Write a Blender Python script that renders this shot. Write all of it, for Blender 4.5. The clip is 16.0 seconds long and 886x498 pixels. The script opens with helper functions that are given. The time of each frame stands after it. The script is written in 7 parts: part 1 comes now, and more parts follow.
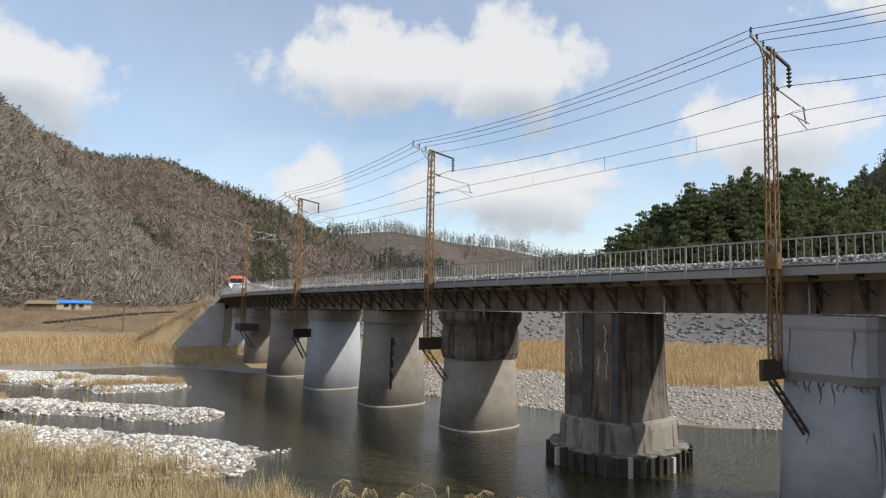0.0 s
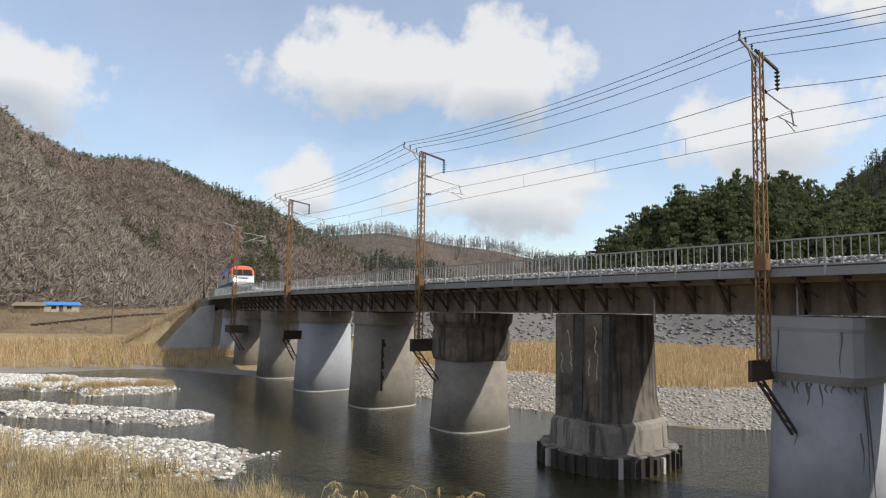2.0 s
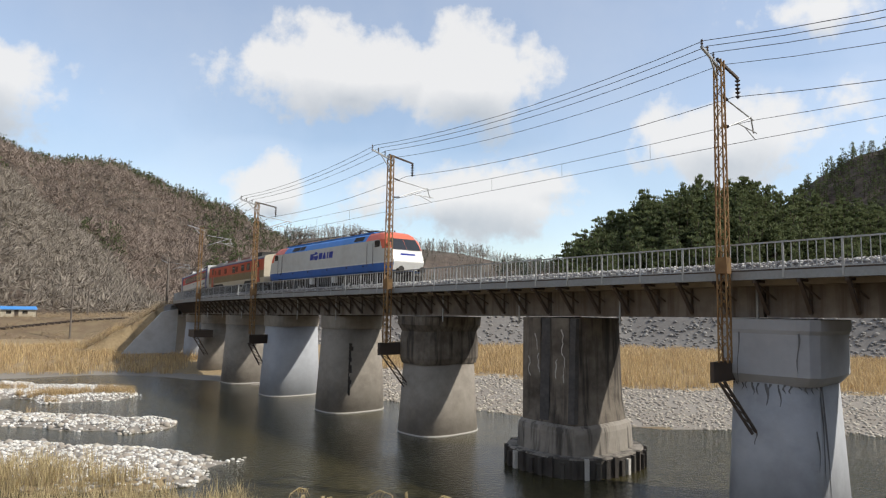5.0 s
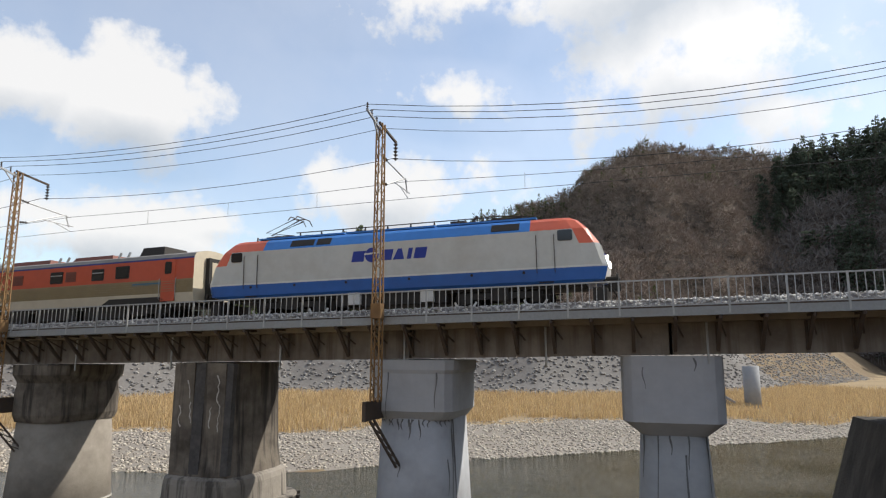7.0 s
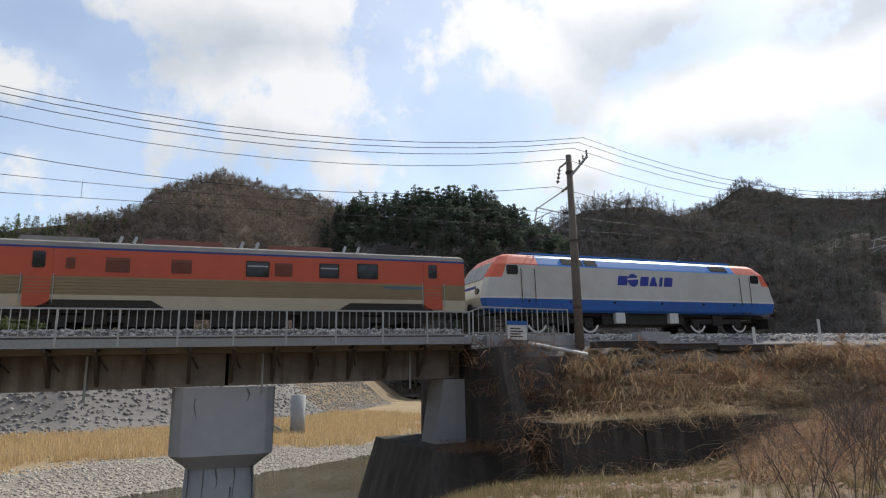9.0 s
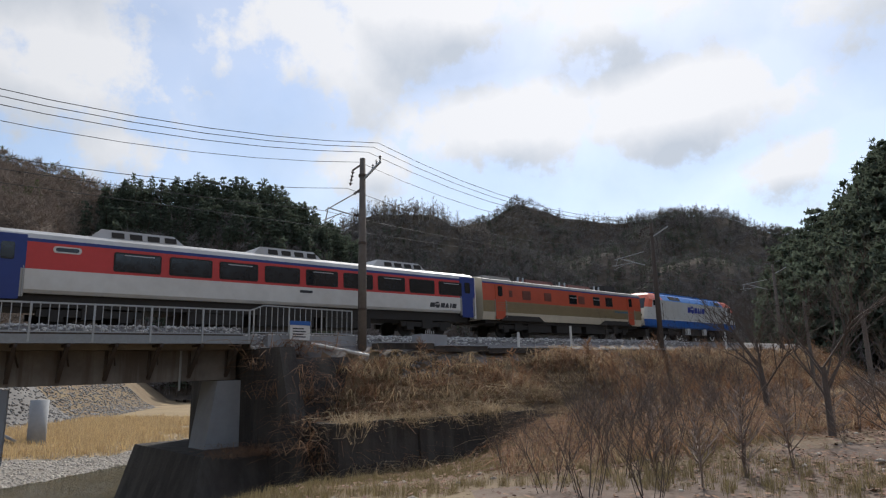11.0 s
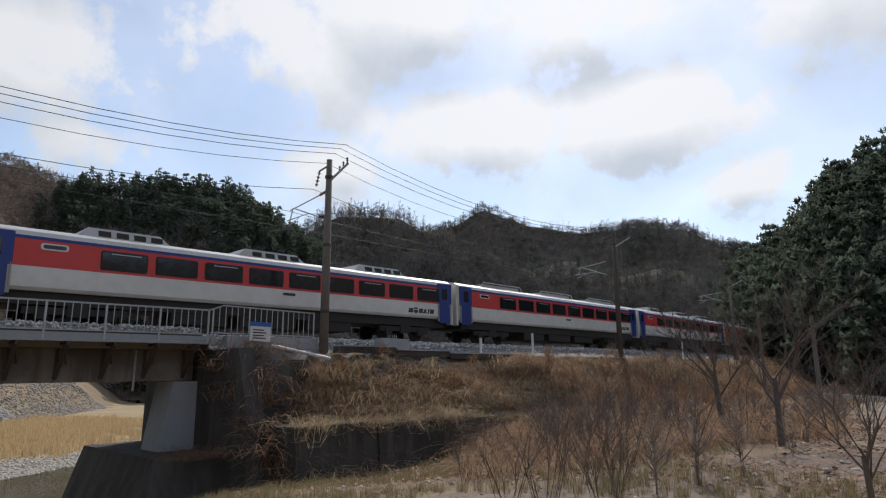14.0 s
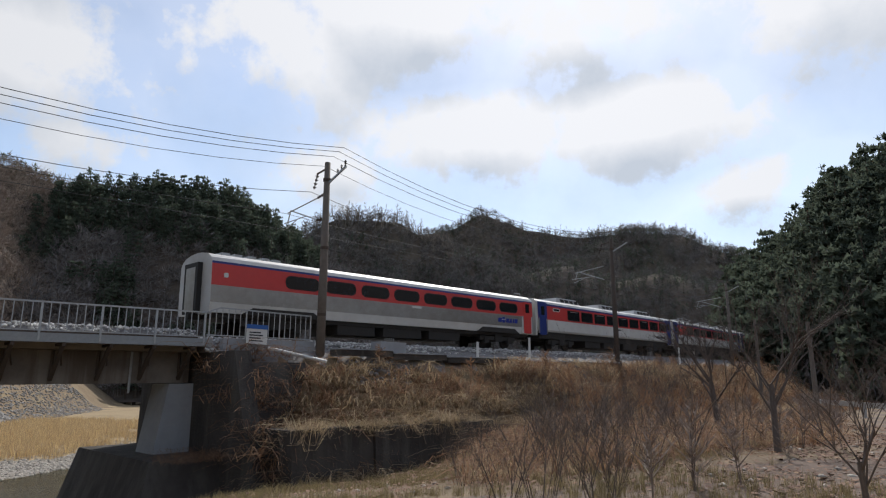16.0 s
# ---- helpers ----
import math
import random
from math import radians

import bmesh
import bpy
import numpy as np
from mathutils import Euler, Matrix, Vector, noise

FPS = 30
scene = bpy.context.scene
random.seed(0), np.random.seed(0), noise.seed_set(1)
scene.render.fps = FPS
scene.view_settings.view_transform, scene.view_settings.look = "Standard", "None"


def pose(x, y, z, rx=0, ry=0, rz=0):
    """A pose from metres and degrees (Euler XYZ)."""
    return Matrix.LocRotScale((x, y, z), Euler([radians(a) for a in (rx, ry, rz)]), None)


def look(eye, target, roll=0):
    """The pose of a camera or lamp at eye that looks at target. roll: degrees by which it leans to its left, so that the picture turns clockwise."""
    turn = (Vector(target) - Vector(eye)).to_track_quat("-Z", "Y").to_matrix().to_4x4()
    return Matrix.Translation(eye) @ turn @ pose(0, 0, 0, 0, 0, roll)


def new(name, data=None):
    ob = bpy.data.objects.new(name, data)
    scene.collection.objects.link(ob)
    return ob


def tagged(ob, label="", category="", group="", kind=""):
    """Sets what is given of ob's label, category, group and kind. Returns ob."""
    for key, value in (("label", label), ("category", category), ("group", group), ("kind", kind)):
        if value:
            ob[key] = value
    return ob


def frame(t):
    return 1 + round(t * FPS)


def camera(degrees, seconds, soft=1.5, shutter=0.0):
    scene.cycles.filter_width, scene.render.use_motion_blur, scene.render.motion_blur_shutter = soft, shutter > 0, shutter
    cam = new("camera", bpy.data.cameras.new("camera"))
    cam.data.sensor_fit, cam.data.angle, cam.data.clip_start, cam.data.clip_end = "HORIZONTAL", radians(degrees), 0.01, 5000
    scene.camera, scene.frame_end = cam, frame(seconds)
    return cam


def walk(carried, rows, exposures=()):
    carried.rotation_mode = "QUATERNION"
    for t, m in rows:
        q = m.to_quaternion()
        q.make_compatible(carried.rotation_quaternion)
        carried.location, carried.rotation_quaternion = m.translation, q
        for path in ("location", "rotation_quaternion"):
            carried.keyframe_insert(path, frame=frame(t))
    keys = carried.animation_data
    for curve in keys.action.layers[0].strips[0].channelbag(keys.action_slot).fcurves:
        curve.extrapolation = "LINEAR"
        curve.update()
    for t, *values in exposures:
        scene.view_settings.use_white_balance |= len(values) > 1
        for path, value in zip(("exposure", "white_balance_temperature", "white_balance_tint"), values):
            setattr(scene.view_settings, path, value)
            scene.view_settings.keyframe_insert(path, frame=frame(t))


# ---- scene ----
EYE = (0.0, 0.0, 7.61)  # metres above the water
cam = camera(69.47, 16.0, soft=1.2)
PATH = [  # seconds, then the turn in degrees; the viewer stands still and pans after the train
    (0, 94.66, -1.17, -0.1), (0.5, 94.65, -1.15, -0.3), (1, 94.73, -1.15, -0.51), (1.5, 94.81, -1.13, -0.67),
    (2, 94.81, -1.11, -0.91), (2.5, 94.82, -1.12, -1.11), (3, 94.83, -1.1, -1.26), (5.3, 95.26, -0.91, -5.04),
    (5.5, 95.32, -0.97, -7.46), (6, 95.55, -0.76, -16.64), (6.5, 96.12, -0.44, -25.54), (7, 99.33, -0.14, -33.27),
    (7.5, 100.74, 0.15, -40.67), (8, 101.63, 0.35, -49.24), (8.5, 101.8, 0.73, -60.08), (9, 101.77, 0.86, -71.05),
    (9.5, 101.61, 1.11, -79.06), (10, 101.57, 1.17, -85.17), (10.2, 101.59, 1.27, -86.51), (12.3, 101.65, 0.52, -92.69),
    (12.5, 101.75, 0.51, -92.75), (13, 101.81, 0.41, -92.56), (13.5, 101.87, 0.29, -93.02), (14, 101.89, 0.2, -93.55),
    (14.5, 101.94, 0.1, -93.79), (15, 102.03, -0.01, -93.59), (15.5, 102.09, -0.07, -93.4), (16, 102.22, -0.14, -93.85)]
EXPOSURES = [(0.0, .22, 6500, 10), (6.0, .3, 6600, 10), (7.0, .38, 6650, 10), (9.0, .26, 6550, 10), (10.2, .08, 6420, 11), (16.0, .05, 6400, 11)]
walk(cam, [(t, pose(*EYE, rx, ry, rz)) for t, rx, ry, rz in PATH], EXPOSURES)

# ---- sky and sun ----
SUN_AZ, SUN_EL = 107.0, 42.0  # degrees clockwise from +y, and above the horizon


def math_node(tree, op, a, b=None, c=None, clamp=False):
    n = tree.nodes.new("ShaderNodeMath")
    n.operation, n.use_clamp = op, clamp
    for i, v in enumerate((a, b, c)):
        if v is None:
            continue
        if isinstance(v, (int, float)):
            n.inputs[i].default_value = v
        else:
            tree.links.new(v, n.inputs[i])
    return n.outputs[0]


# cumulus clouds: bearing, height, half width, half height (degrees), thickness
CLOUDS = [(-35, 16.5, 11, 4.6, 1.0), (-5, 20.5, 12.5, 5.0, 1.0), (6, 20, 8, 6.0, 1.1), (-11.5, 9.6, 4.6, 3.9, 1.0), (4, 10, 15, 4.4, .9),
          (13, 11, 6, 2.6, .6), (27, 14.5, 11, 4.6, .75), (33, 23, 9, 3.5, .6), (38, 31, 14, 5, .7), (57, 25, 14, 9, .82), (52, 33, 20, 8, .9),
          (77, 29, 14, 9, .8), (84, 19, 7, 4, .6), (92, 33, 16, 8, 1.0), (97, 22, 13, 6, 1.0), (112, 22, 13, 6, 1.0), (108, 31, 16, 7, .9),
          (120, 16, 9, 3.5, .75), (62, 19, 8, 4, .6), (128, 30, 12, 8, .7), (100, 52, 30, 9, .7), (10, 48, 40, 9, .7), (-70, 25, 18, 9, 1.0),
          (170, 25, 20, 9, .9), (-120, 30, 25, 10, .9), (-165, 22, 20, 8, .9)]


def build_sky():
    w = bpy.data.worlds.new("world")
    scene.world = w
    w.use_nodes = True
    t = w.node_tree
    t.nodes.clear()
    link = t.links.new
    sky = t.nodes.new("ShaderNodeTexSky")
    sky.sky_type, sky.sun_disc = "NISHITA", False
    sky.sun_elevation, sky.sun_rotation = radians(SUN_EL), radians(SUN_AZ)
    sky.air_density, sky.dust_density, sky.ozone_density = 1.0, .3, .7
    co = t.nodes.new("ShaderNodeTexCoord")
    sep = t.nodes.new("ShaderNodeSeparateXYZ")
    link(co.outputs["Generated"], sep.inputs[0])
    # billowy displacement of the cloud outlines
    def fbm(scale, detail, rough):
        n = t.nodes.new("ShaderNodeTexNoise")
        n.inputs["Scale"].default_value, n.inputs["Detail"].default_value, n.inputs["Roughness"].default_value = scale, detail, rough
        link(co.outputs["Generated"], n.inputs["Vector"])
        return n.outputs["Fac"]
    n1, n2 = fbm(5.5, 9.0, .56), fbm(20.0, 6.0, .6)
    az = math_node(t, "MULTIPLY", math_node(t, "ARCTAN2", sep.outputs[0], sep.outputs[1]), 180 / math.pi)
    el = math_node(t, "MULTIPLY", math_node(t, "ARCSINE", sep.outputs[2]), 180 / math.pi)
    def coverage(drop):
        out = None
        for a, e, hw, hh, k in CLOUDS:
            u = math_node(t, "DIVIDE", math_node(t, "SUBTRACT", az, a), hw)
            v = math_node(t, "DIVIDE", math_node(t, "SUBTRACT", el, e - drop * hh), hh)
            d = math_node(t, "SQRT", math_node(t, "ADD", math_node(t, "MULTIPLY", u, u), math_node(t, "MULTIPLY", v, v)))
            b = math_node(t, "MULTIPLY", math_node(t, "SUBTRACT", 1.25, d), k)
            out = b if out is None else math_node(t, "MAXIMUM", out, b)
        return math_node(t, "MAXIMUM", out, -0.3)

    field, under = coverage(0), coverage(.5)
    rag = math_node(t, "ADD", math_node(t, "MULTIPLY", math_node(t, "SUBTRACT", n1, 0.5), 2.2), math_node(t, "MULTIPLY", math_node(t, "SUBTRACT", n2, 0.5), 1.1))
    dens = math_node(t, "ADD", field, rag)
    ramp = t.nodes.new("ShaderNodeValToRGB")
    ramp.color_ramp.elements[0].position, ramp.color_ramp.elements[1].position = 0.12, 0.68
    ramp.color_ramp.interpolation = "EASE"
    link(dens, ramp.inputs[0])
    # thin veil everywhere, thicker towards the sun
    sd = Vector((math.sin(radians(SUN_AZ)) * math.cos(radians(SUN_EL)), math.cos(radians(SUN_AZ)) * math.cos(radians(SUN_EL)), math.sin(radians(SUN_EL))))
    dot = t.nodes.new("ShaderNodeVectorMath")
    dot.operation = "DOT_PRODUCT"
    link(co.outputs["Generated"], dot.inputs[0])
    dot.inputs[1].default_value = sd
    near = math_node(t, "POWER", math_node(t, "MAXIMUM", dot.outputs["Value"], 0.0), 3.0)
    veil = math_node(t, "ADD", math_node(t, "MULTIPLY", near, 0.35), 0.30)
    cover = math_node(t, "MAXIMUM", math_node(t, "MULTIPLY", ramp.outputs[0], 0.93), math_node(t, "MULTIPLY", veil, math_node(t, "ADD", n1, 0.35)), clamp=True)
    # cloud colour: white tops, grey thick undersides
    shade = t.nodes.new("ShaderNodeValToRGB")
    shade.color_ramp.elements[0].position, shade.color_ramp.elements[1].position = 0.08, 1.0
    shade.color_ramp.elements[0].color, shade.color_ramp.elements[1].color = (1, 1, 1, 1), (.62, .67, .73, 1)
    n3 = fbm(9.0, 6.0, .6)
    low = math_node(t, "ADD", math_node(t, "MULTIPLY", math_node(t, "SUBTRACT", under, field), 1.7), math_node(t, "MULTIPLY", math_node(t, "SUBTRACT", n3, .5), 1.0))
    link(math_node(t, "ADD", low, math_node(t, "MULTIPLY", math_node(t, "MINIMUM", dens, 1.4), .3)), shade.inputs[0])
    bright = t.nodes.new("ShaderNodeVectorMath")
    bright.operation = "SCALE"
    link(shade.outputs[0], bright.inputs[0])
    link(math_node(t, "ADD", math_node(t, "MULTIPLY", near, CLOUD_NEAR), CLOUD_BASE), bright.inputs["Scale"])
    mix = t.nodes.new("ShaderNodeMix")
    mix.data_type = "RGBA"
    link(cover, mix.inputs["Factor"])
    link(sky.outputs[0], mix.inputs["A"])
    link(bright.outputs[0], mix.inputs["B"])
    bg = t.nodes.new("ShaderNodeBackground")
    bg.inputs["Strength"].default_value = SKY_STRENGTH
    link(mix.outputs["Result"], bg.inputs["Color"])
    out = t.nodes.new("ShaderNodeOutputWorld")
    link(bg.outputs[0], out.inputs["Surface"])


SKY_STRENGTH, CLOUD_BASE, CLOUD_NEAR = 0.155, 4.7, 1.2
build_sky()
sun = new("sun", bpy.data.lights.new("sun", "SUN"))
sun.data.energy, sun.data.angle, sun.data.color = 3.6, radians(0.6), (1.0, .95, .87)
sun.matrix_world = look((0, 0, 60), Vector((0, 0, 60)) - Vector((math.sin(radians(SUN_AZ)) * math.cos(radians(SUN_EL)), math.cos(radians(SUN_AZ)) * math.cos(radians(SUN_EL)), math.sin(radians(SUN_EL)))))

# ---- materials ----
def material(name, base, second=None, rough=0.8, metal=0.0, scale=1.0, mix=0.5, bump=0.2, bump_scale=None, stain=None, stain_scale=0.3, stain_amount=0.35,
             streak=None, island=0.0, random_obj=0.0, space="Object", spec=0.4, depth=0.02):
    """Two scales of noise between base and second, larger stains, and a fine relief. streak: dark runs down upright faces."""
    m = bpy.data.materials.new(name)
    m.use_nodes = True
    t = m.node_tree
    b = t.nodes["Principled BSDF"]
    link = t.links.new
    co = t.nodes.new("ShaderNodeTexCoord").outputs[space]

    def noise_of(sc, detail=6.0, vec=co, rough_=0.6):
        n = t.nodes.new("ShaderNodeTexNoise")
        n.inputs["Scale"].default_value, n.inputs["Detail"].default_value, n.inputs["Roughness"].default_value = sc, detail, rough_
        link(vec, n.inputs["Vector"])
        return n.outputs["Fac"]

    def mixed(fac, a, c):
        n = t.nodes.new("ShaderNodeMix")
        n.data_type = "RGBA"
        link(fac, n.inputs["Factor"])
        for sock, v in (("A", a), ("B", c)):
            if isinstance(v, tuple):
                n.inputs[sock].default_value = (*v, 1)
            else:
                link(v, n.inputs[sock])
        return n.outputs["Result"]

    def window(f, lo, hi):
        n = t.nodes.new("ShaderNodeMapRange")
        n.inputs["From Min"].default_value, n.inputs["From Max"].default_value = lo, hi
        link(f, n.inputs["Value"])
        return n.outputs["Result"]

    second = second or tuple(c * 0.7 for c in base)
    fine = noise_of(scale * 6)
    col = mixed(window(fine, .5 - mix * .5, .5 + mix * .5 + .1), base, second)
    if stain:
        big = noise_of(stain_scale, 5.0)
        col = mixed(math_node(t, "MULTIPLY", window(big, .45, .75), stain_amount, clamp=True), col, stain)
    if streak:
        mp = t.nodes.new("ShaderNodeMapping")
        link(co, mp.inputs["Vector"])
        mp.inputs["Scale"].default_value = (1.6, 1.6, .12)
        runs = noise_of(1.3, 4.0, mp.outputs[0])
        col = mixed(math_node(t, "MULTIPLY", window(runs, .47, .62), .85, clamp=True), col, streak)
    vary = None
    if island:
        vary, amount = t.nodes.new("ShaderNodeNewGeometry").outputs["Random Per Island"], island
    if random_obj:
        vary, amount = t.nodes.new("ShaderNodeObjectInfo").outputs["Random"], random_obj
    if vary is not None:
        hs = t.nodes.new("ShaderNodeHueSaturation")
        link(col, hs.inputs["Color"])
        link(math_node(t, "ADD", math_node(t, "MULTIPLY", vary, amount * 2), 1 - amount), hs.inputs["Value"])
        link(math_node(t, "ADD", math_node(t, "MULTIPLY", vary, amount * .05), .5 - amount * .025), hs.inputs["Hue"])
        col = hs.outputs[0]
    link(col, b.inputs["Base Color"])
    rr = math_node(t, "ADD", math_node(t, "MULTIPLY", fine, 0.25), rough - 0.12, clamp=True)
    link(rr, b.inputs["Roughness"])
    b.inputs["Metallic"].default_value = metal
    b.inputs["Specular IOR Level"].default_value = spec
    if bump:
        bp = t.nodes.new("ShaderNodeBump")
        bp.inputs["Strength"].default_value = bump
        bp.inputs["Distance"].default_value = depth
        link(noise_of(bump_scale or scale * 18, 4.0), bp.inputs["Height"])
        link(bp.outputs[0], b.inputs["Normal"])
    return m


M = {}
M["concrete_old"] = material("concrete_old", (.25, .225, .19), (.34, .31, .27), .9, scale=.5, stain=(.06, .05, .04), stain_scale=.35, stain_amount=.7, streak=(.045, .04, .035), bump=.5)
M["concrete_pale"] = material("concrete_pale", (.34, .35, .36), (.28, .29, .30), .85, scale=.4, stain=(.2, .2, .2), stain_scale=.25, stain_amount=.5, bump=.25)
M["concrete_tan"] = material("concrete_tan", (.30, .27, .23), (.24, .215, .18), .9, scale=.4, stain=(.12, .1, .085), stain_scale=.3, stain_amount=.7, bump=.4)
M["concrete_dark"] = material("concrete_dark", (.05, .043, .038), (.08, .069, .06), .95, scale=.5, stain=(.025, .022, .02), stain_scale=.6, stain_amount=.85, streak=(.085, .078, .066), bump=.9, depth=.05)
M["girder"] = material("girder", (.23, .2, .17), (.165, .145, .12), .85, scale=.4, stain=(.07, .052, .04), stain_scale=.5, stain_amount=.85, streak=(.1, .078, .06), bump=.4)
M["steel_grey"] = material("steel_grey", (.30, .32, .33), (.24, .255, .26), .55, .3, scale=1.5, stain=(.2, .15, .11), stain_amount=.3, bump=.15)
M["steel_dark"] = material("steel_dark", (.07, .06, .055), (.11, .075, .05), .8, .2, scale=2, bump=.3)
M["rust"] = material("rust", (.20, .115, .055), (.34, .215, .09), .85, .1, scale=1.2, stain=(.13, .06, .03), stain_scale=.9, stain_amount=.7, bump=.3)
M["galvanised"] = material("galvanised", (.42, .43, .43), (.34, .35, .35), .5, .6, scale=2, bump=.1)
M["ballast"] = material("ballast", (.55, .53, .50), (.36, .345, .325), .95, scale=2.5, island=.45, bump=.6)
M["gravel"] = material("gravel", (.29, .262, .225), (.19, .168, .14), .95, scale=1.2, mix=.4, stain=(.17, .145, .11), stain_scale=.12, stain_amount=.6, bump=.9, bump_scale=6)
M["cobble"] = material("cobble", (.66, .635, .59), (.47, .45, .405), .9, scale=2, island=.3, bump=.3)
M["cobble_grey"] = material("cobble_grey", (.42, .375, .315), (.28, .25, .205), .9, scale=2, island=.4, bump=.3)
M["revetment"] = material("revetment", (.21, .198, .182), (.15, .14, .128), .95, scale=.4, mix=.3, stain=(.12, .1, .09), stain_scale=.06, stain_amount=.5, bump=1.0, bump_scale=2.5)
M["rail_steel"] = material("rail_steel", (.22, .15, .11), (.3, .22, .17), .5, .7, scale=2, bump=.1)
M["straw_ground"] = material("straw_ground", (.35, .265, .15), (.25, .18, .1), .95, scale=.5, mix=.35, stain=(.17, .125, .07), stain_scale=.08, stain_amount=.5, bump=.9, bump_scale=7)

# ---- the line of the track: centre x, y, heading; s runs with the train ----
X0, Y0, TH0, CURVE = 13.872, 26.020, radians(-50.753), 0.0017
RAIL_Z, SLOPE = 9.278, 0.018


S_BEND, CURVE_FAR = -34.0, 0.0052  # beyond here the line bends more tightly


def arc(x, y, th, k, d):
    return x + (math.sin(th + k * d) - math.sin(th)) / k, y - (math.cos(th + k * d) - math.cos(th)) / k, th + k * d


BEND = arc(X0, Y0, TH0, CURVE, S_BEND)


def track(s):
    x, y, th = arc(X0, Y0, TH0, CURVE, s) if s >= S_BEND else arc(*BEND, CURVE_FAR, s - S_BEND)
    return x, y, th, RAIL_Z + SLOPE * s


def tp(s, o, h):
    """A point s along the track, o to the left of its centre (the near side is negative), h above the rail."""
    x, y, th, z = track(s)
    return Vector((x - math.sin(th) * o, y + math.cos(th) * o, z + h))


def arc_place(x, y, start, k):
    cx, cy = start[0] - math.sin(start[2]) / k, start[1] + math.cos(start[2]) / k
    dx, dy = x - cx, y - cy
    return (math.atan2(dx, -dy) - start[2]) / k, 1 / k - math.hypot(dx, dy)


def to_track(x, y):
    s, o = arc_place(x, y, (X0, Y0, TH0), CURVE)
    if s < S_BEND:
        d, o2 = arc_place(x, y, BEND, CURVE_FAR)
        if d < 0:
            return S_BEND + d, o2
    return s, o


def link_mesh(name, bm, mat_, parent=None, smooth=False):
    me = bpy.data.meshes.new(name)
    bm.to_mesh(me)
    bm.free()
    if mat_:
        for m_ in (mat_ if isinstance(mat_, (list, tuple)) else [mat_]):
            me.materials.append(m_)
    if smooth:
        me.shade_smooth()
    ob = new(name, me)
    if parent:
        ob.parent = parent
    return ob


def part(name, bm, mat_, parent, label="", smooth=False):
    return tagged(link_mesh(name, bm, mat_, parent, smooth), label)


def thing(name, m, label, category, group="", kind=""):
    ob = new(name)
    ob.empty_display_size = .2
    ob.matrix_world = m
    return tagged(ob, label, category, group, kind)


def add_hex(bm, p):
    """Eight corners: the bottom ring, then the top ring."""
    v = [bm.verts.new(q) for q in p]
    for f in ((3, 2, 1, 0), (4, 5, 6, 7), (0, 1, 5, 4), (1, 2, 6, 5), (2, 3, 7, 6), (3, 0, 4, 7)):
        bm.faces.new([v[i] for i in f])


def add_box(bm, x0, x1, y0, y1, z0, z1):
    add_hex(bm, [(x0, y0, z0), (x1, y0, z0), (x1, y1, z0), (x0, y1, z0), (x0, y0, z1), (x1, y0, z1), (x1, y1, z1), (x0, y1, z1)])


def add_bar(bm, a, b, w, h=None, up=(0, 0, 1)):
    """A square bar from a to b."""
    a, b, h = Vector(a), Vector(b), h or w
    d = (b - a).normalized()
    u = Vector(up)
    if abs(d.dot(u)) > .95:
        u = Vector((1, 0, 0))
    r = d.cross(u).normalized() * w / 2
    u = r.cross(d).normalized() * h / 2
    add_hex(bm, [a - r - u, a + r - u, b + r - u, b - r - u, a - r + u, a + r + u, b + r + u, b - r + u])


def add_tube(bm, pts, radii, n=8, caps=True):
    """A round tube through points."""
    rings = []
    for i, p in enumerate(pts):
        p = Vector(p)
        d = (Vector(pts[min(i + 1, len(pts) - 1)]) - Vector(pts[max(i - 1, 0)])).normalized()
        u = Vector((0, 0, 1)) if abs(d.z) < .9 else Vector((1, 0, 0))
        r = d.cross(u).normalized()
        u = r.cross(d)
        rad = radii[i] if isinstance(radii, (list, tuple)) else radii
        rings.append([bm.verts.new(p + (r * math.cos(k * 2 * math.pi / n) + u * math.sin(k * 2 * math.pi / n)) * rad) for k in range(n)])
    for a, b in zip(rings, rings[1:]):
        for k in range(n):
            bm.faces.new((a[k], a[(k + 1) % n], b[(k + 1) % n], b[k]))
    if caps:
        bm.faces.new(rings[0][::-1])
        bm.faces.new(rings[-1])


def add_loft(bm, rings, caps=True, closed=True):
    vs = [[bm.verts.new(p) for p in r] for r in rings]
    n = len(vs[0])
    for a, b in zip(vs, vs[1:]):
        for k in range(n if closed else n - 1):
            bm.faces.new((a[k], a[(k + 1) % n], b[(k + 1) % n], b[k]))
    if caps:
        bm.faces.new(vs[0][::-1])
        bm.faces.new(vs[-1])
    return vs


def add_sweep(bm, prof, s0, s1, step=1.0):
    """A closed outline (o, h) drawn along the track."""
    n = max(1, int(round(abs(s1 - s0) / step)))
    add_loft(bm, [[tp(s0 + (s1 - s0) * i / n, o, h) for o, h in prof] for i in range(n + 1)])


def fix(bm):
    bmesh.ops.recalc_face_normals(bm, faces=bm.faces)
    return bm


# ---- ground: river bed, banks, embankments ----
def seg_dist(x, y, line):
    """Signed distance to a polyline, positive to its left, and the place along it."""
    best, side = 1e9, 1
    for (ax, ay), (bx, by) in zip(line, line[1:]):
        ux, uy = bx - ax, by - ay
        k = max(0, min(1, ((x - ax) * ux + (y - ay) * uy) / (ux * ux + uy * uy)))
        dx, dy = x - ax - k * ux, y - ay - k * uy
        d = dx * dx + dy * dy
        if d < best:
            best, side = d, 1 if ux * dy - uy * dx >= 0 else -1
    return math.sqrt(best) * side


def smooth(a, b, x):
    k = max(0.0, min(1.0, (x - a) / (b - a)))
    return k * k * (3 - 2 * k)


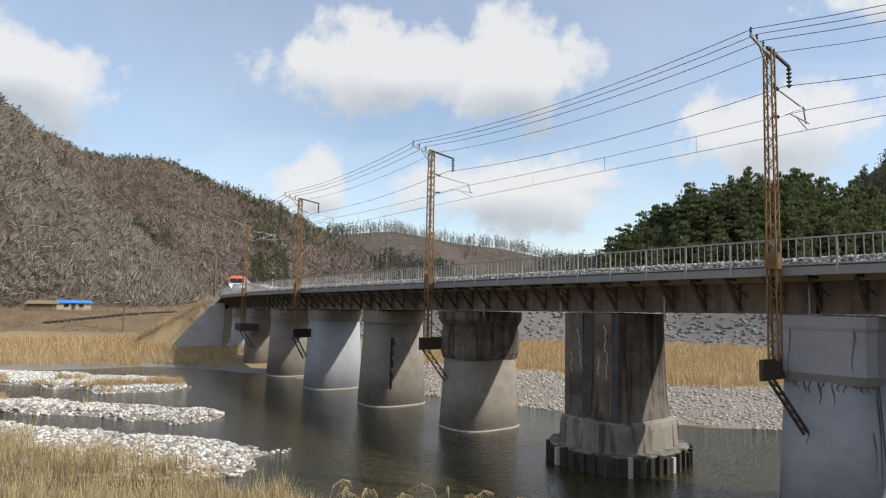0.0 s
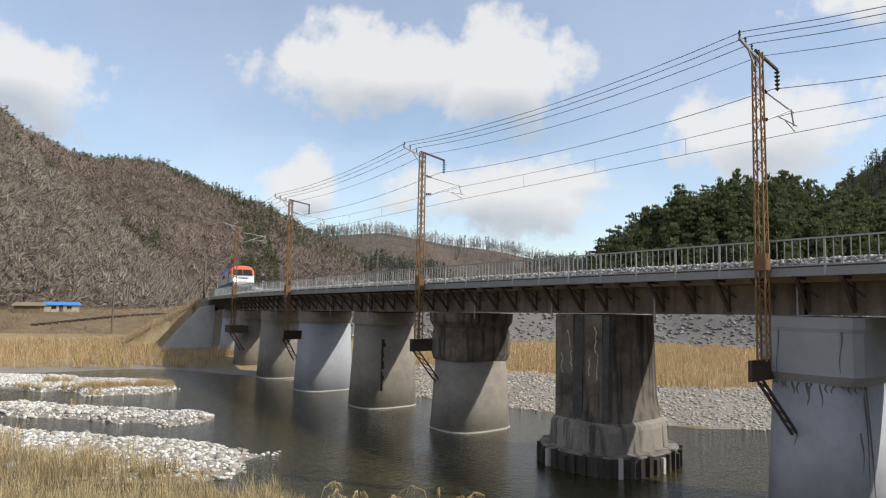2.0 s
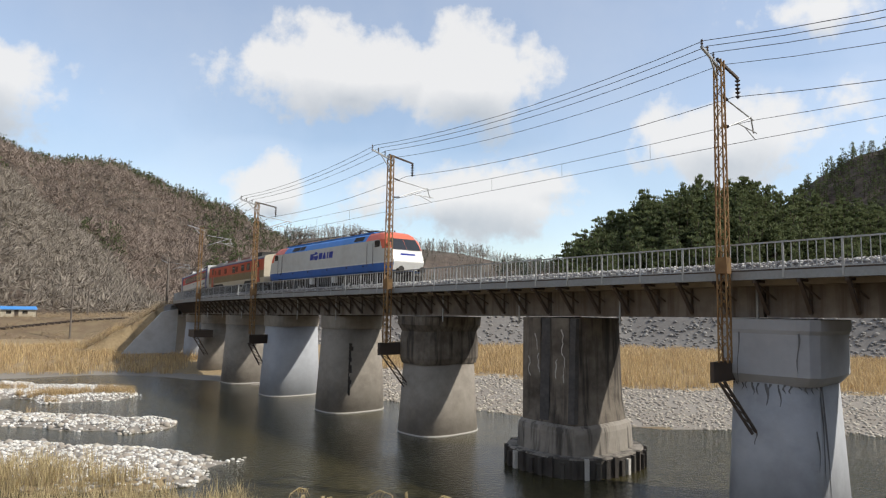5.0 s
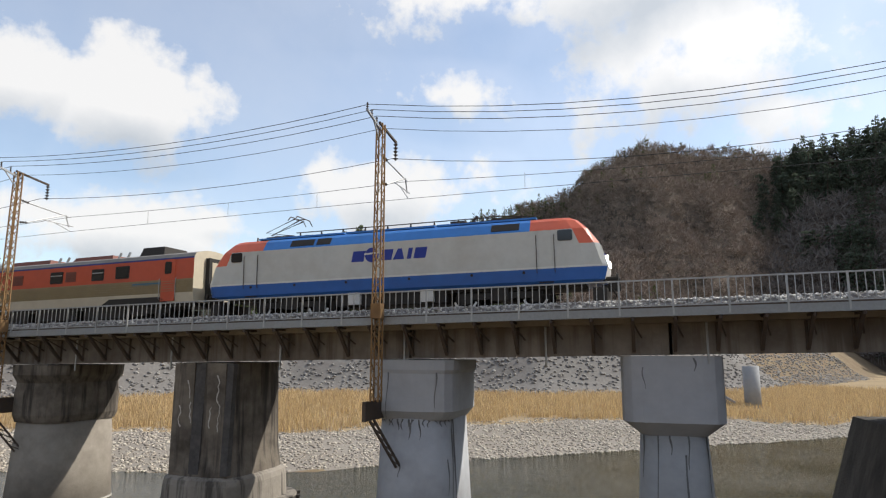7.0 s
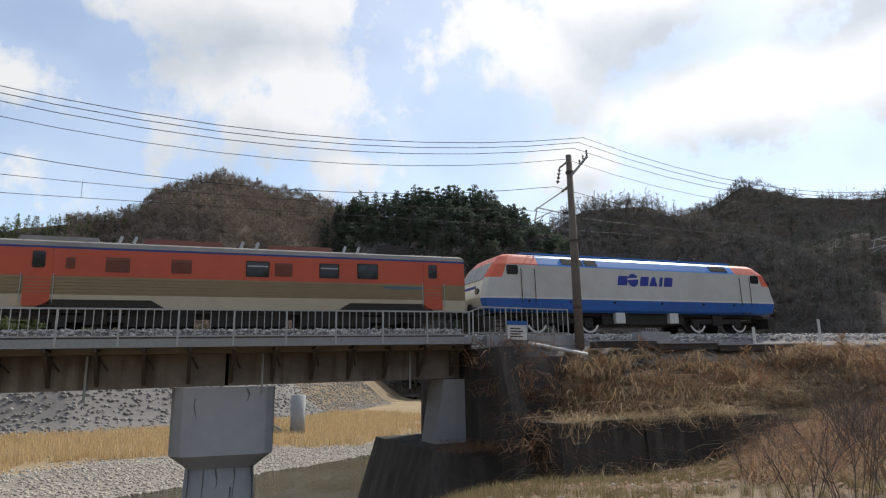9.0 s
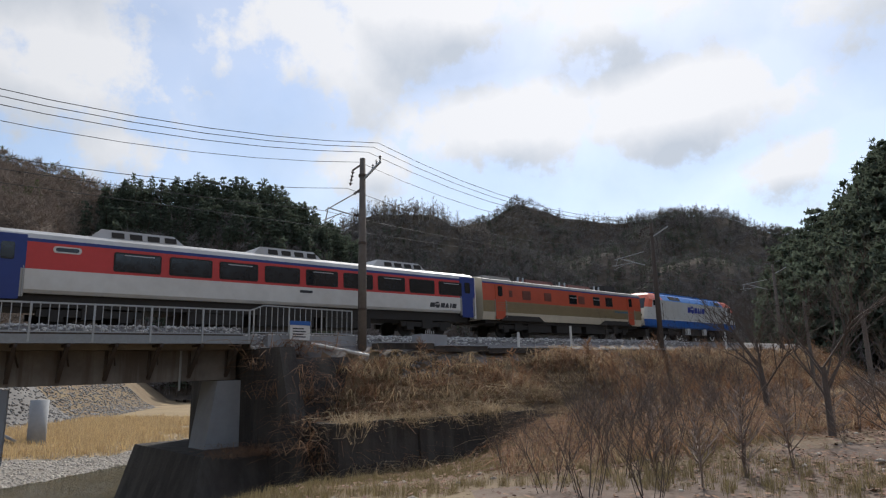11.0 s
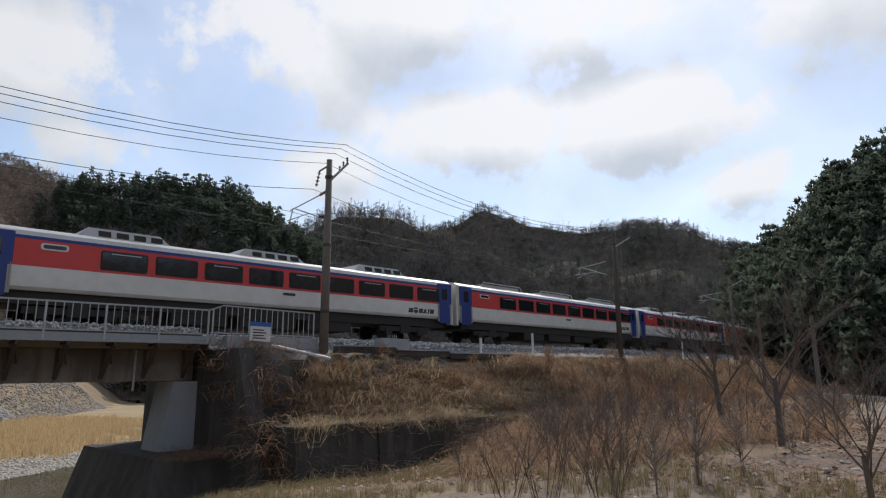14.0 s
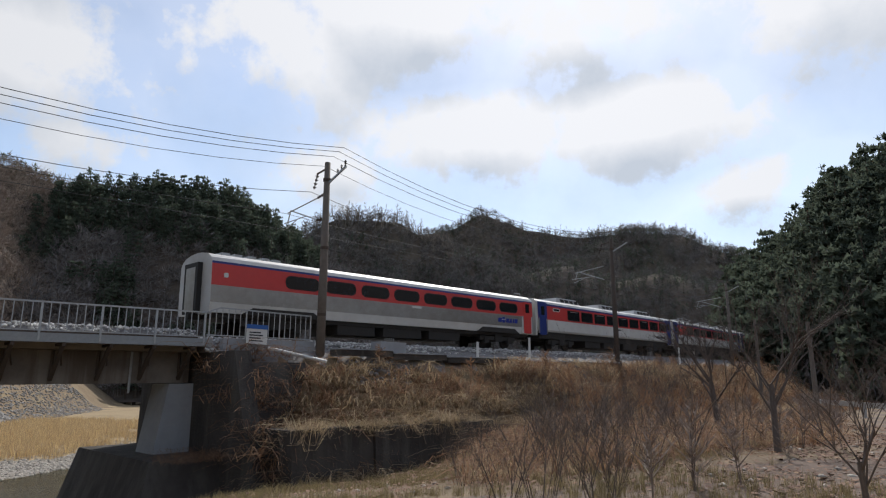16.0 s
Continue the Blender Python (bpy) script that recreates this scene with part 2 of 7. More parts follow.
FAR_BANK = [(-300, 15), (-80, 50), (-42, 63), (-30, 69), (-18, 65), (-6, 55), (15, 42), (40, 36.5), (75, 29), (150, 18), (400, -40)]
REVET = [(-400, 40), (-110, 92), (-62, 103), (-40, 108), (0, 97), (35, 97), (52, 86), (66, 73), (88, 65), (112, 63), (180, 78), (300, 112), (600, 120)]
BARS = [((-60, 63), (-25, 54.5), 4.2), ((-45, 47), (-16, 41), 2.3), ((-40, 40), (-10.5, 31.5), 2.6), ((-30, 33), (-12, 30), 4)]
S_LEFT, S_RIGHT = -74.5, 21.6
N2 = lambda x, y, k=1.0: noise.noise(Vector((x * k, y * k, 3.7)))


def ground_z(x, y):
    z = -0.9
    # gravel bars of the near river bed
    for (ax, ay), (bx, by), hw in BARS:
        d = abs(seg_dist(x, y, [(ax, ay), (bx, by)])) + 1.5 * N2(x, y, .25) + .6 * N2(x, y, .8)
        z = max(z, -.9 + 1.2 * smooth(hw + 2.0, hw - 1.5, d))
    # far bank: gravel, reeds, stone slope
    d = seg_dist(x, y, FAR_BANK) + 1.2 * N2(x, y, .15)
    if d > -3:
        z = max(z, -.9 + .9 * smooth(-3, 0, d) + .9 * smooth(0, 14, d) + .6 * smooth(14, 45, d))
    r = seg_dist(x, y, REVET)
    if r > -2:
        z = max(z, 1.5 + (3.6 * smooth(0, 9, r) + 6.0 * smooth(4, 16, r) if x > -20 else 3.0 * smooth(0, 14, r) + .5 * smooth(14, 60, r)))
    # the bank on which the viewer stands
    yb = y + 1.2 * N2(x, y, .2)
    bank = 6.0 - 5.6 * smooth(1.5, 19, yb) - 1.2 * smooth(19, 34 + .25 * min(0, x), yb)
    if yb > 19:
        bank = min(bank, .4 - .16 * (yb - 24 - .45 * max(0, -x - 6)))
    bank -= .105 * max(0.0, min(x, 30) - 8) * smooth(-7, 1.5, y)
    z = max(z, bank)
    # rail embankments beyond the abutments
    s, o = to_track(x, y)
    zt = RAIL_Z + SLOPE * s - .55
    walled = 1 - smooth(35, 39, s) if s > 0 else 0
    if (s > S_RIGHT + 1.6 or s < S_LEFT - 1) and not (s < 0 and s > -76.4) and not (o < -7.25 and walled > .5):
        k = abs(o) - 3.6
        slope = zt - max(0, k) * (.62 + .26 * walled) + .35 * N2(x, y, .35) * smooth(0, 2, k)
        if s > S_RIGHT:
            slope -= 3.0 * smooth(S_RIGHT + 3.5, S_RIGHT + 1, s) * smooth(.2, 2, k)
        z = max(z, slope)
    if s > 40 and o < -3.6:
        z = max(z, 6.0)
    return z


def axis(lo, hi, fine_lo, fine_hi, step, far):
    a = list(np.arange(fine_lo, fine_hi + .01, step))
    d, x = step, a[-1]
    while x < hi:
        d *= far
        x += d
        a.append(x)
    d, x = step, a[0]
    while x > lo:
        d *= far
        x -= d
        a.insert(0, x)
    return a


def gravel_width(x):
    return 14 - 7.5 * smooth(50, 75, x)


def ground_kind(x, y, z):
    """0 gravel, 1 straw, 2 stone slope, 3 dirt terrace, 4 dry brush slope, 5 ballast shoulder."""
    s, o = to_track(x, y)
    n = 3 * N2(x, y, .12) + 1.5 * N2(x, y, .4)
    emb = s > S_RIGHT - .5 or s < S_LEFT + 1
    if emb and abs(o) < 4.3:
        return 5
    if seg_dist(x, y, REVET) > 0:
        return 2 if -25 < x < 120 else 4
    d = seg_dist(x, y, FAR_BANK)
    if d > 0:
        if (-4 < x + y * .1 and d + n < gravel_width(x)) or d + n * .4 < 3.5:
            return 0
        return 1
    if emb and s > S_RIGHT and -16 < o < 12:
        return 4
    if x > 8 and y < -1 + n * .3:
        az = math.degrees(math.atan2(x, y))
        return 3 if math.hypot(x, y) < 12.0 + .45 * max(0, az - 110) + n * .5 or az > 127 else 4
    if y + n * .5 < 27 - .35 * min(0, x + 6) and x < 9:
        return 1
    if x > 8:
        return 4
    return 0


M["dirt"] = material("dirt", (.15, .105, .078), (.10, .07, .052), .95, scale=.6, mix=.3, stain=(.23, .18, .135), stain_scale=.3, stain_amount=.5, bump=.9, bump_scale=9)
M["brush_ground"] = material("brush_ground", (.19, .135, .08), (.12, .082, .05), .95, scale=.8, mix=.3, stain=(.27, .22, .12), stain_scale=.3, stain_amount=.6, bump=1.0, bump_scale=8)
M["cinder_stone"] = material("cinder_stone", (.17, .165, .165), (.11, .105, .105), .95, scale=3, island=.4, bump=.3)
M["cinder"] = material("cinder", (.16, .15, .145), (.24, .23, .22), .95, scale=3, mix=.3, bump=1.0, bump_scale=9)


def build_ground():
    xs, ys = axis(-2600, 2600, -75, 125, .9, 1.22), axis(-2600, 2600, -14, 112, .9, 1.22)
    nx = len(xs)
    verts = [(x, y, ground_z(x, y) if abs(x) < 420 and abs(y) < 420 else 6.0) for y in ys for x in xs]
    faces = [(j * nx + i, j * nx + i + 1, (j + 1) * nx + i + 1, (j + 1) * nx + i) for j in range(len(ys) - 1) for i in range(nx - 1)]
    me = bpy.data.meshes.new("ground")
    me.from_pydata(verts, [], faces)
    for k in ("gravel", "straw_ground", "revetment", "dirt", "brush_ground", "cinder"):
        me.materials.append(M[k])
    me.shade_smooth()
    kinds = []
    for f in faces:
        x = sum(verts[i][0] for i in f) / 4
        y = sum(verts[i][1] for i in f) / 4
        kinds.append(ground_kind(x, y, 0))
    me.polygons.foreach_set("material_index", kinds)
    tagged(new("ground", me), "river valley ground of gravel, straw and dry earth banks", "ground", kind="structure")


build_ground()


def build_water():
    m = bpy.data.materials.new("river_water")
    m.use_nodes = True
    t = m.node_tree
    b = t.nodes["Principled BSDF"]
    b.inputs["Base Color"].default_value = (.022, .026, .016, 1)
    b.inputs["Roughness"].default_value, b.inputs["IOR"].default_value = .06, 1.33
    b.inputs["Transmission Weight"].default_value = 0.0
    b.inputs["Specular IOR Level"].default_value = .5
    co = t.nodes.new("ShaderNodeTexCoord").outputs["Object"]
    mp = t.nodes.new("ShaderNodeMapping")
    mp.inputs["Rotation"].default_value = (0, 0, .5)
    mp.inputs["Scale"].default_value = (1.0, 2.2, 1)
    t.links.new(co, mp.inputs["Vector"])
    n = t.nodes.new("ShaderNodeTexNoise")
    n.inputs["Scale"].default_value, n.inputs["Detail"].default_value = 3.2, 6.0
    t.links.new(mp.outputs[0], n.inputs["Vector"])
    big = t.nodes.new("ShaderNodeTexNoise")
    big.inputs["Scale"].default_value = .12
    t.links.new(co, big.inputs["Vector"])
    bp = t.nodes.new("ShaderNodeBump")
    bp.inputs["Distance"].default_value = .085
    t.links.new(math_node(t, "MULTIPLY", big.outputs["Fac"], 1.0), bp.inputs["Strength"])
    t.links.new(n.outputs["Fac"], bp.inputs["Height"])
    t.links.new(bp.outputs[0], b.inputs["Normal"])
    # shallow bed showing brown-green through the surface
    bed = t.nodes.new("ShaderNodeTexNoise")
    bed.inputs["Scale"].default_value, bed.inputs["Detail"].default_value = 2.4, 10.0
    t.links.new(co, bed.inputs["Vector"])
    mx = t.nodes.new("ShaderNodeMix")
    mx.data_type = "RGBA"
    mx.inputs["A"].default_value, mx.inputs["B"].default_value = (.004, .008, .004, 1), (.085, .07, .032, 1)
    t.links.new(bed.outputs["Fac"], mx.inputs["Factor"])
    t.links.new(mx.outputs["Result"], b.inputs["Base Color"])
    M["water"] = m
    bm = bmesh.new()
    bmesh.ops.create_grid(bm, x_segments=2, y_segments=2, size=400)
    tagged(link_mesh("water", bm, m), "shallow dark green river water with small ripples", "water", kind="structure")


build_water()


# ---- joined scatter of many small pieces ----
def template(build):
    bm = bmesh.new()
    build(bm)
    bmesh.ops.triangulate(bm, faces=bm.faces)
    bm.verts.index_update()
    v = np.array([q.co[:] for q in bm.verts], dtype=np.float64)
    f = np.array([[q.index for q in fc.verts] for fc in bm.faces], dtype=np.int64)
    mi = np.array([fc.material_index for fc in bm.faces], dtype=np.int64)
    bm.free()
    return v, f, mi


def scatter(name, temps, places, mats, label, category, parent=None, smooth_=False):
    """places: (template, x, y, z, turn, scale, height scale, lean). One joined mesh."""
    V, F, I, n = [], [], [], 0
    for k, x, y, z, a, sc, sz, lean in places:
        v, f, mi = temps[k]
        c, s_ = math.cos(a), math.sin(a)
        w = np.empty_like(v)
        px = v[:, 0] + v[:, 2] * lean
        w[:, 0] = (px * c - v[:, 1] * s_) * sc + x
        w[:, 1] = (px * s_ + v[:, 1] * c) * sc + y
        w[:, 2] = v[:, 2] * sc * sz + z
        V.append(w)
        F.append(f + n)
        I.append(mi)
        n += len(v)
    V, F, I = np.concatenate(V), np.concatenate(F), np.concatenate(I)
    me = bpy.data.meshes.new(name)
    me.vertices.add(len(V))
    me.vertices.foreach_set("co", V.ravel())
    me.loops.add(len(F) * 3)
    me.loops.foreach_set("vertex_index", F.ravel())
    me.polygons.add(len(F))
    me.polygons.foreach_set("loop_start", np.arange(len(F)) * 3)
    me.polygons.foreach_set("material_index", I)
    for m_ in mats:
        me.materials.append(m_)
    me.update(calc_edges=True)
    me.validate()
    ob = new(name, me)
    if parent:
        ob.parent = parent
    return tagged(ob, label, category, kind="stuff")


# ---- hills: bearing, height angle of the ridge, its distance, distance of the foot ----
M["hill_brown"] = material("hill_brown", (.125, .094, .073), (.058, .046, .037), .98, scale=.035, mix=.22, stain=(.062, .062, .04), stain_scale=.011, stain_amount=.7, bump=1, bump_scale=.2, depth=.9)
M["pine_needles"] = material("pine_needles", (.10, .125, .053), (.145, .16, .074), .9, scale=.2, island=.35, bump=0)
# Bluer, darker copy of pine_needles: haze and backlit shade put into the colour.
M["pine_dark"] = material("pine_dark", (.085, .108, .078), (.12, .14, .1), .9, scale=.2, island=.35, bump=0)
M["bark"] = material("bark", (.10, .075, .055), (.06, .045, .035), .95, scale=2, bump=.5)
M["twigs"] = material("twigs", (.29, .228, .185), (.19, .15, .122), .95, scale=1, island=.3, bump=0)
M["twigs_spur"] = material("twigs_spur", (.29, .25, .205), (.19, .163, .13), .95, scale=1, island=.3, bump=0)
# Twigs for the backlit east: shade and bluish haze mixed into their colour.
M["twigs_shade_haze"] = material("twigs_shade_haze", (.19, .168, .157), (.125, .112, .107), .95, scale=1, island=.3, bump=0)
M["twigs_pale"] = material("twigs_pale", (.27, .235, .20), (.2, .17, .14), .95, scale=1, island=.25, bump=0)


def translucent(m, share=.4):
    """Thin leaves and blades let light through."""
    t = m.node_tree
    b, out = t.nodes["Principled BSDF"], t.nodes["Material Output"]
    tr_, mix_ = t.nodes.new("ShaderNodeBsdfTranslucent"), t.nodes.new("ShaderNodeMixShader")
    t.links.new(b.inputs["Base Color"].links[0].from_socket, tr_.inputs["Color"])
    mix_.inputs["Fac"].default_value = share
    t.links.new(b.outputs[0], mix_.inputs[1])
    t.links.new(tr_.outputs[0], mix_.inputs[2])
    t.links.new(mix_.outputs[0], out.inputs["Surface"])


for key in ("pine_needles", "pine_dark"):
    translucent(M[key], .45)


def lerp_rows(rows, a):
    if a <= rows[0][0]:
        return rows[0][1:]
    for p, q in zip(rows, rows[1:]):
        if a <= q[0]:
            k = (a - p[0]) / (q[0] - p[0])
            k = k * k * (3 - 2 * k) * .5 + k * .5
            return [u + (v - u) * k for u, v in zip(p[1:], q[1:])]
    return rows[-1][1:]


def hill_point(rows, a, v, tree, foot_z=2.5):
    el, far, foot = lerp_rows(rows, a)
    top = EYE[2] + far * math.tan(radians(el)) - tree
    if v <= 1:
        d = foot + (far - foot) * v
        z = foot_z + (top - foot_z) * (v ** 1.15)
    else:
        d = far + (v - 1) * (far - foot) * 1.5
        z = top - (v - 1) * (top - foot_z) * 1.5
    x, y = d * math.sin(radians(a)), d * math.cos(radians(a))
    amp = min(1.0, 4 * v * abs(1.02 - v)) if v <= 1 else .3
    z += amp * (top - foot_z) * (.22 * noise.noise(Vector((x * .012, y * .012, 1.3))) + .08 * noise.noise(Vector((x * .04, y * .04, 7.1))) - .10 * abs(noise.noise(Vector((a * .16, v * .9, 4.2)))) + .03)
    return x, y, z


def build_hill(name, rows, tree, label, na=90, nv=34, foot_z=2.5):
    a0, a1 = rows[0][0], rows[-1][0]
    vs = [i / (nv - 6) for i in range(nv)]
    verts = [hill_point(rows, a0 + (a1 - a0) * i / na, v, tree, foot_z) for v in vs for i in range(na + 1)]
    faces = [(j * (na + 1) + i, j * (na + 1) + i + 1, (j + 1) * (na + 1) + i + 1, (j + 1) * (na + 1) + i) for j in range(nv - 1) for i in range(na)]
    me = bpy.data.meshes.new(name)
    me.from_pydata(verts, [], faces)
    me.materials.append(M["hill_brown"])
    me.polygons.foreach_set("use_smooth", [k // na < nv - 8 for k in range(len(faces))])
    return tagged(new(name, me), label, "hill", kind="structure")


HILLS = {
    "spur": ([(-80, 17, 240, 140), (-50, 17, 240, 140), (-36, 14.2, 250, 140), (-34.7, 13.3, 252, 142), (-31.2, 9.7, 258, 146), (-27.3, 6.9, 262, 150), (-24.5, 4.6, 264, 155), (-22, 2.3, 266, 160), (-19, .3, 268, 170)], 5),
    "west": ([(-60, 13, 430, 200), (-36, 14.0, 430, 200), (-34.7, 13.8, 430, 200), (-32.6, 12.5, 430, 200), (-30, 11.3, 430, 205), (-28.3, 11.0, 435, 205), (-24, 11.2, 440, 210),
              (-18.8, 9.8, 450, 215), (-14.6, 8.6, 460, 220), (-13.2, 7.6, 465, 225), (-9.3, 5.4, 480, 240), (-3, 2.5, 490, 260), (2, .5, 500, 280)], 7),
    "north": ([(-22, 6.2, 620, 260), (-14, 6.5, 620, 260), (-9.3, 6.5, 620, 250), (-4.3, 6.9, 620, 240), (3.3, 5.8, 620, 230), (10.9, 4.6, 620, 220), (16, 4.2, 620, 220), (24, 4.2, 620, 220)], 9),
    "pine_knoll": ([(11.0, 2.5, 190, 118), (12.8, 4.4, 190, 118), (16.2, 6.5, 188, 118), (18.5, 8.2, 185, 118), (21.7, 9.7, 182, 118), (26, 10.7, 180, 118), (28.8, 10.5, 180, 118),
                    (31.9, 9.4, 190, 128), (36, 8.5, 200, 138), (42, 7.5, 215, 152)], 9),
    "round": ([(29, 5, 310, 150), (31.5, 8.5, 308, 148), (34.5, 11.6, 305, 148), (37.1, 13.0, 302, 152), (40.2, 13.6, 300, 156), (44.4, 14.7, 300, 165), (47, 17.0, 305, 172), (51.4, 18.4, 312, 188),
               (56.5, 17.2, 330, 208), (60.8, 16.3, 350, 232), (66, 15, 370, 250), (72, 13, 390, 260)], 6),
    "pine_ridge": ([(57.5, 9, 330, 215), (60, 14.0, 330, 224), (63.7, 16.6, 330, 236), (66.8, 16.7, 330, 244), (72.3, 17.0, 330, 240), (75.4, 16.5, 328, 232), (78.3, 15.0, 325, 225), (83, 12, 320, 215), (90, 9, 315, 200)], 13),
    "hump": ([(76, 11, 420, 320), (80, 13.4, 420, 318), (84.3, 15.7, 420, 312), (89.5, 15.6, 420, 312), (92.6, 14.0, 420, 318), (97, 12.0, 420, 325), (102, 9.5, 420, 335), (106, 7, 420, 345)], 8),
    "east": ([(86, 12.6, 820, 600), (92, 14.0, 820, 600), (94.5, 14.4, 820, 600), (97.3, 15.7, 820, 590), (99.5, 15.0, 820, 590), (101.5, 14.4, 815, 590), (106.5, 13.5, 810, 580), (110, 13.7, 800, 580), (114.2, 13.3, 800, 580), (118.9, 11.2, 800, 590), (126, 9, 800, 600), (140, 9, 800, 600)], 8),
    "east_shoulder": ([(92, 6.5, 560, 430), (96, 8.5, 560, 425), (101, 10.6, 560, 420), (105, 11.2, 560, 415), (109, 9.6, 560, 415), (113, 10.3, 560, 415), (117, 9.0, 560, 420), (124, 6, 560, 430)], 8),
    "south_pine": ([(116, 6, 150, 88), (119, 10.4, 146, 84), (120.7, 11.5, 142, 82), (123.3, 13.3, 136, 78), (125.6, 15.8, 130, 74), (127.6, 16.4, 126, 70), (130.2, 17.3, 124, 66), (140, 20, 120, 60), (160, 20, 125, 62)], 9),
    "back": ([(150, 12, 400, 150), (180, 13, 400, 150), (220, 12, 400, 150), (260, 13, 400, 150), (285, 14, 380, 150)], 8),
}
for key, (rows_, tree_) in HILLS.items():
    build_hill("hill_" + key, rows_, tree_, "steep wooded hillside of bare brush and pines" if "pine" not in key else "hill wooded with dense dark green pines", na=80 if key not in ("west", "east") else 130)

# ---- the bridge ----
PIER_S = [12.2, 2.0, -8.0, -18.4, -28.5, -38.4, -48.5, -58.6, -68.7]
M["concrete_stained"] = material("concrete_stained", (.14, .118, .096), (.25, .22, .18), .95, scale=.35, stain=(.035, .028, .022), stain_scale=.55, stain_amount=.95, streak=(.03, .026, .024), bump=.7)
M["paint_grey"] = material("paint_grey", (.40, .416, .44), (.34, .355, .378), .8, scale=.3, stain=(.22, .225, .235), stain_scale=.35, stain_amount=.5, bump=.2)
M["soot_paint"] = material("soot_paint", (.41, .426, .45), (.34, .355, .378), .85, scale=.3, stain=(.2, .205, .215), stain_scale=.5, stain_amount=.6, bump=.3)
M["drip"] = material("drip", (.13, .132, .135), (.2, .204, .21), .9, scale=2.5, mix=.4, stain=(.07, .07, .07), stain_scale=1.2, stain_amount=.6, bump=.1)
M["strip_dark"] = material("strip_dark", (.055, .052, .052), (.1, .094, .09), .9, scale=1.2, stain=(.15, .14, .13), stain_scale=.9, stain_amount=.5, bump=.3)
M["revet_rock"] = material("revet_rock", (.25, .237, .22), (.17, .16, .147), .95, scale=1, island=.4, bump=.4)
M["lime"] = material("lime", (.55, .53, .49), (.4, .38, .34), .95, scale=3, bump=.3)


def oval(a, b, z, n=40, p=3.0):
    """A rounded rectangle of half sizes a (along the track) and b (across)."""
    out = []
    for k in range(n):
        t = 2 * math.pi * k / n
        c, s = math.cos(t), math.sin(t)
        r = (abs(c / a) ** p + abs(s / b) ** p) ** (-1 / p)
        out.append((r * c, r * s, z))
    return out


def lime_runs(owner, top):
    """White leached runs over the patched strips."""
    r = random.Random(17)
    for x0 in (-1.15, -.75, .62, 1.0, .85, -.5):
        bm = bmesh.new()
        x, z = x0, r.uniform(3.6, top - .4)
        for k in range(r.randint(4, 8)):
            x2, z2 = x + r.uniform(-.09, .09), z - r.uniform(.1, .22)
            add_bar(bm, (x, -2.245, z), (x2, -2.245, z2), r.uniform(.02, .06), .014, up=(0, 1, 0))
            x, z = x2, z2
        part("lime_run", bm, M["lime"], owner)


def drips(owner, low, high, p, rows):
    """Dark runs down a tapering shaft; rows: bearing, upper end, length, half width. low, high: height and half sizes."""
    for deg, z0, length, w in rows:
        bm = bmesh.new()
        rows_ = []
        for k in range(7):
            u = k / 6
            z = z0 - length * u
            f = (z - low[0]) / (high[0] - low[0])
            a, b = low[1] + (high[1] - low[1]) * f + .01, low[2] + (high[2] - low[2]) * f + .01
            half = w * (1 - u) ** .6 * (1 + .35 * math.sin(9 * u + deg)) + .006
            pts = []
            for e in (-1, 1):
                t = radians(deg) + e * half / b + .02 * math.sin(5 * u + deg)
                c, sn = math.cos(t), math.sin(t)
                q = (abs(c / a) ** p + abs(sn / b) ** p) ** (-1 / p)
                pts.append(bm.verts.new((q * c, q * sn, z)))
            rows_.append(pts)
        for a, b in zip(rows_, rows_[1:]):
            bm.faces.new((a[0], a[1], b[1], b[0]))
        part("drip_stain", bm, M["drip"], owner)


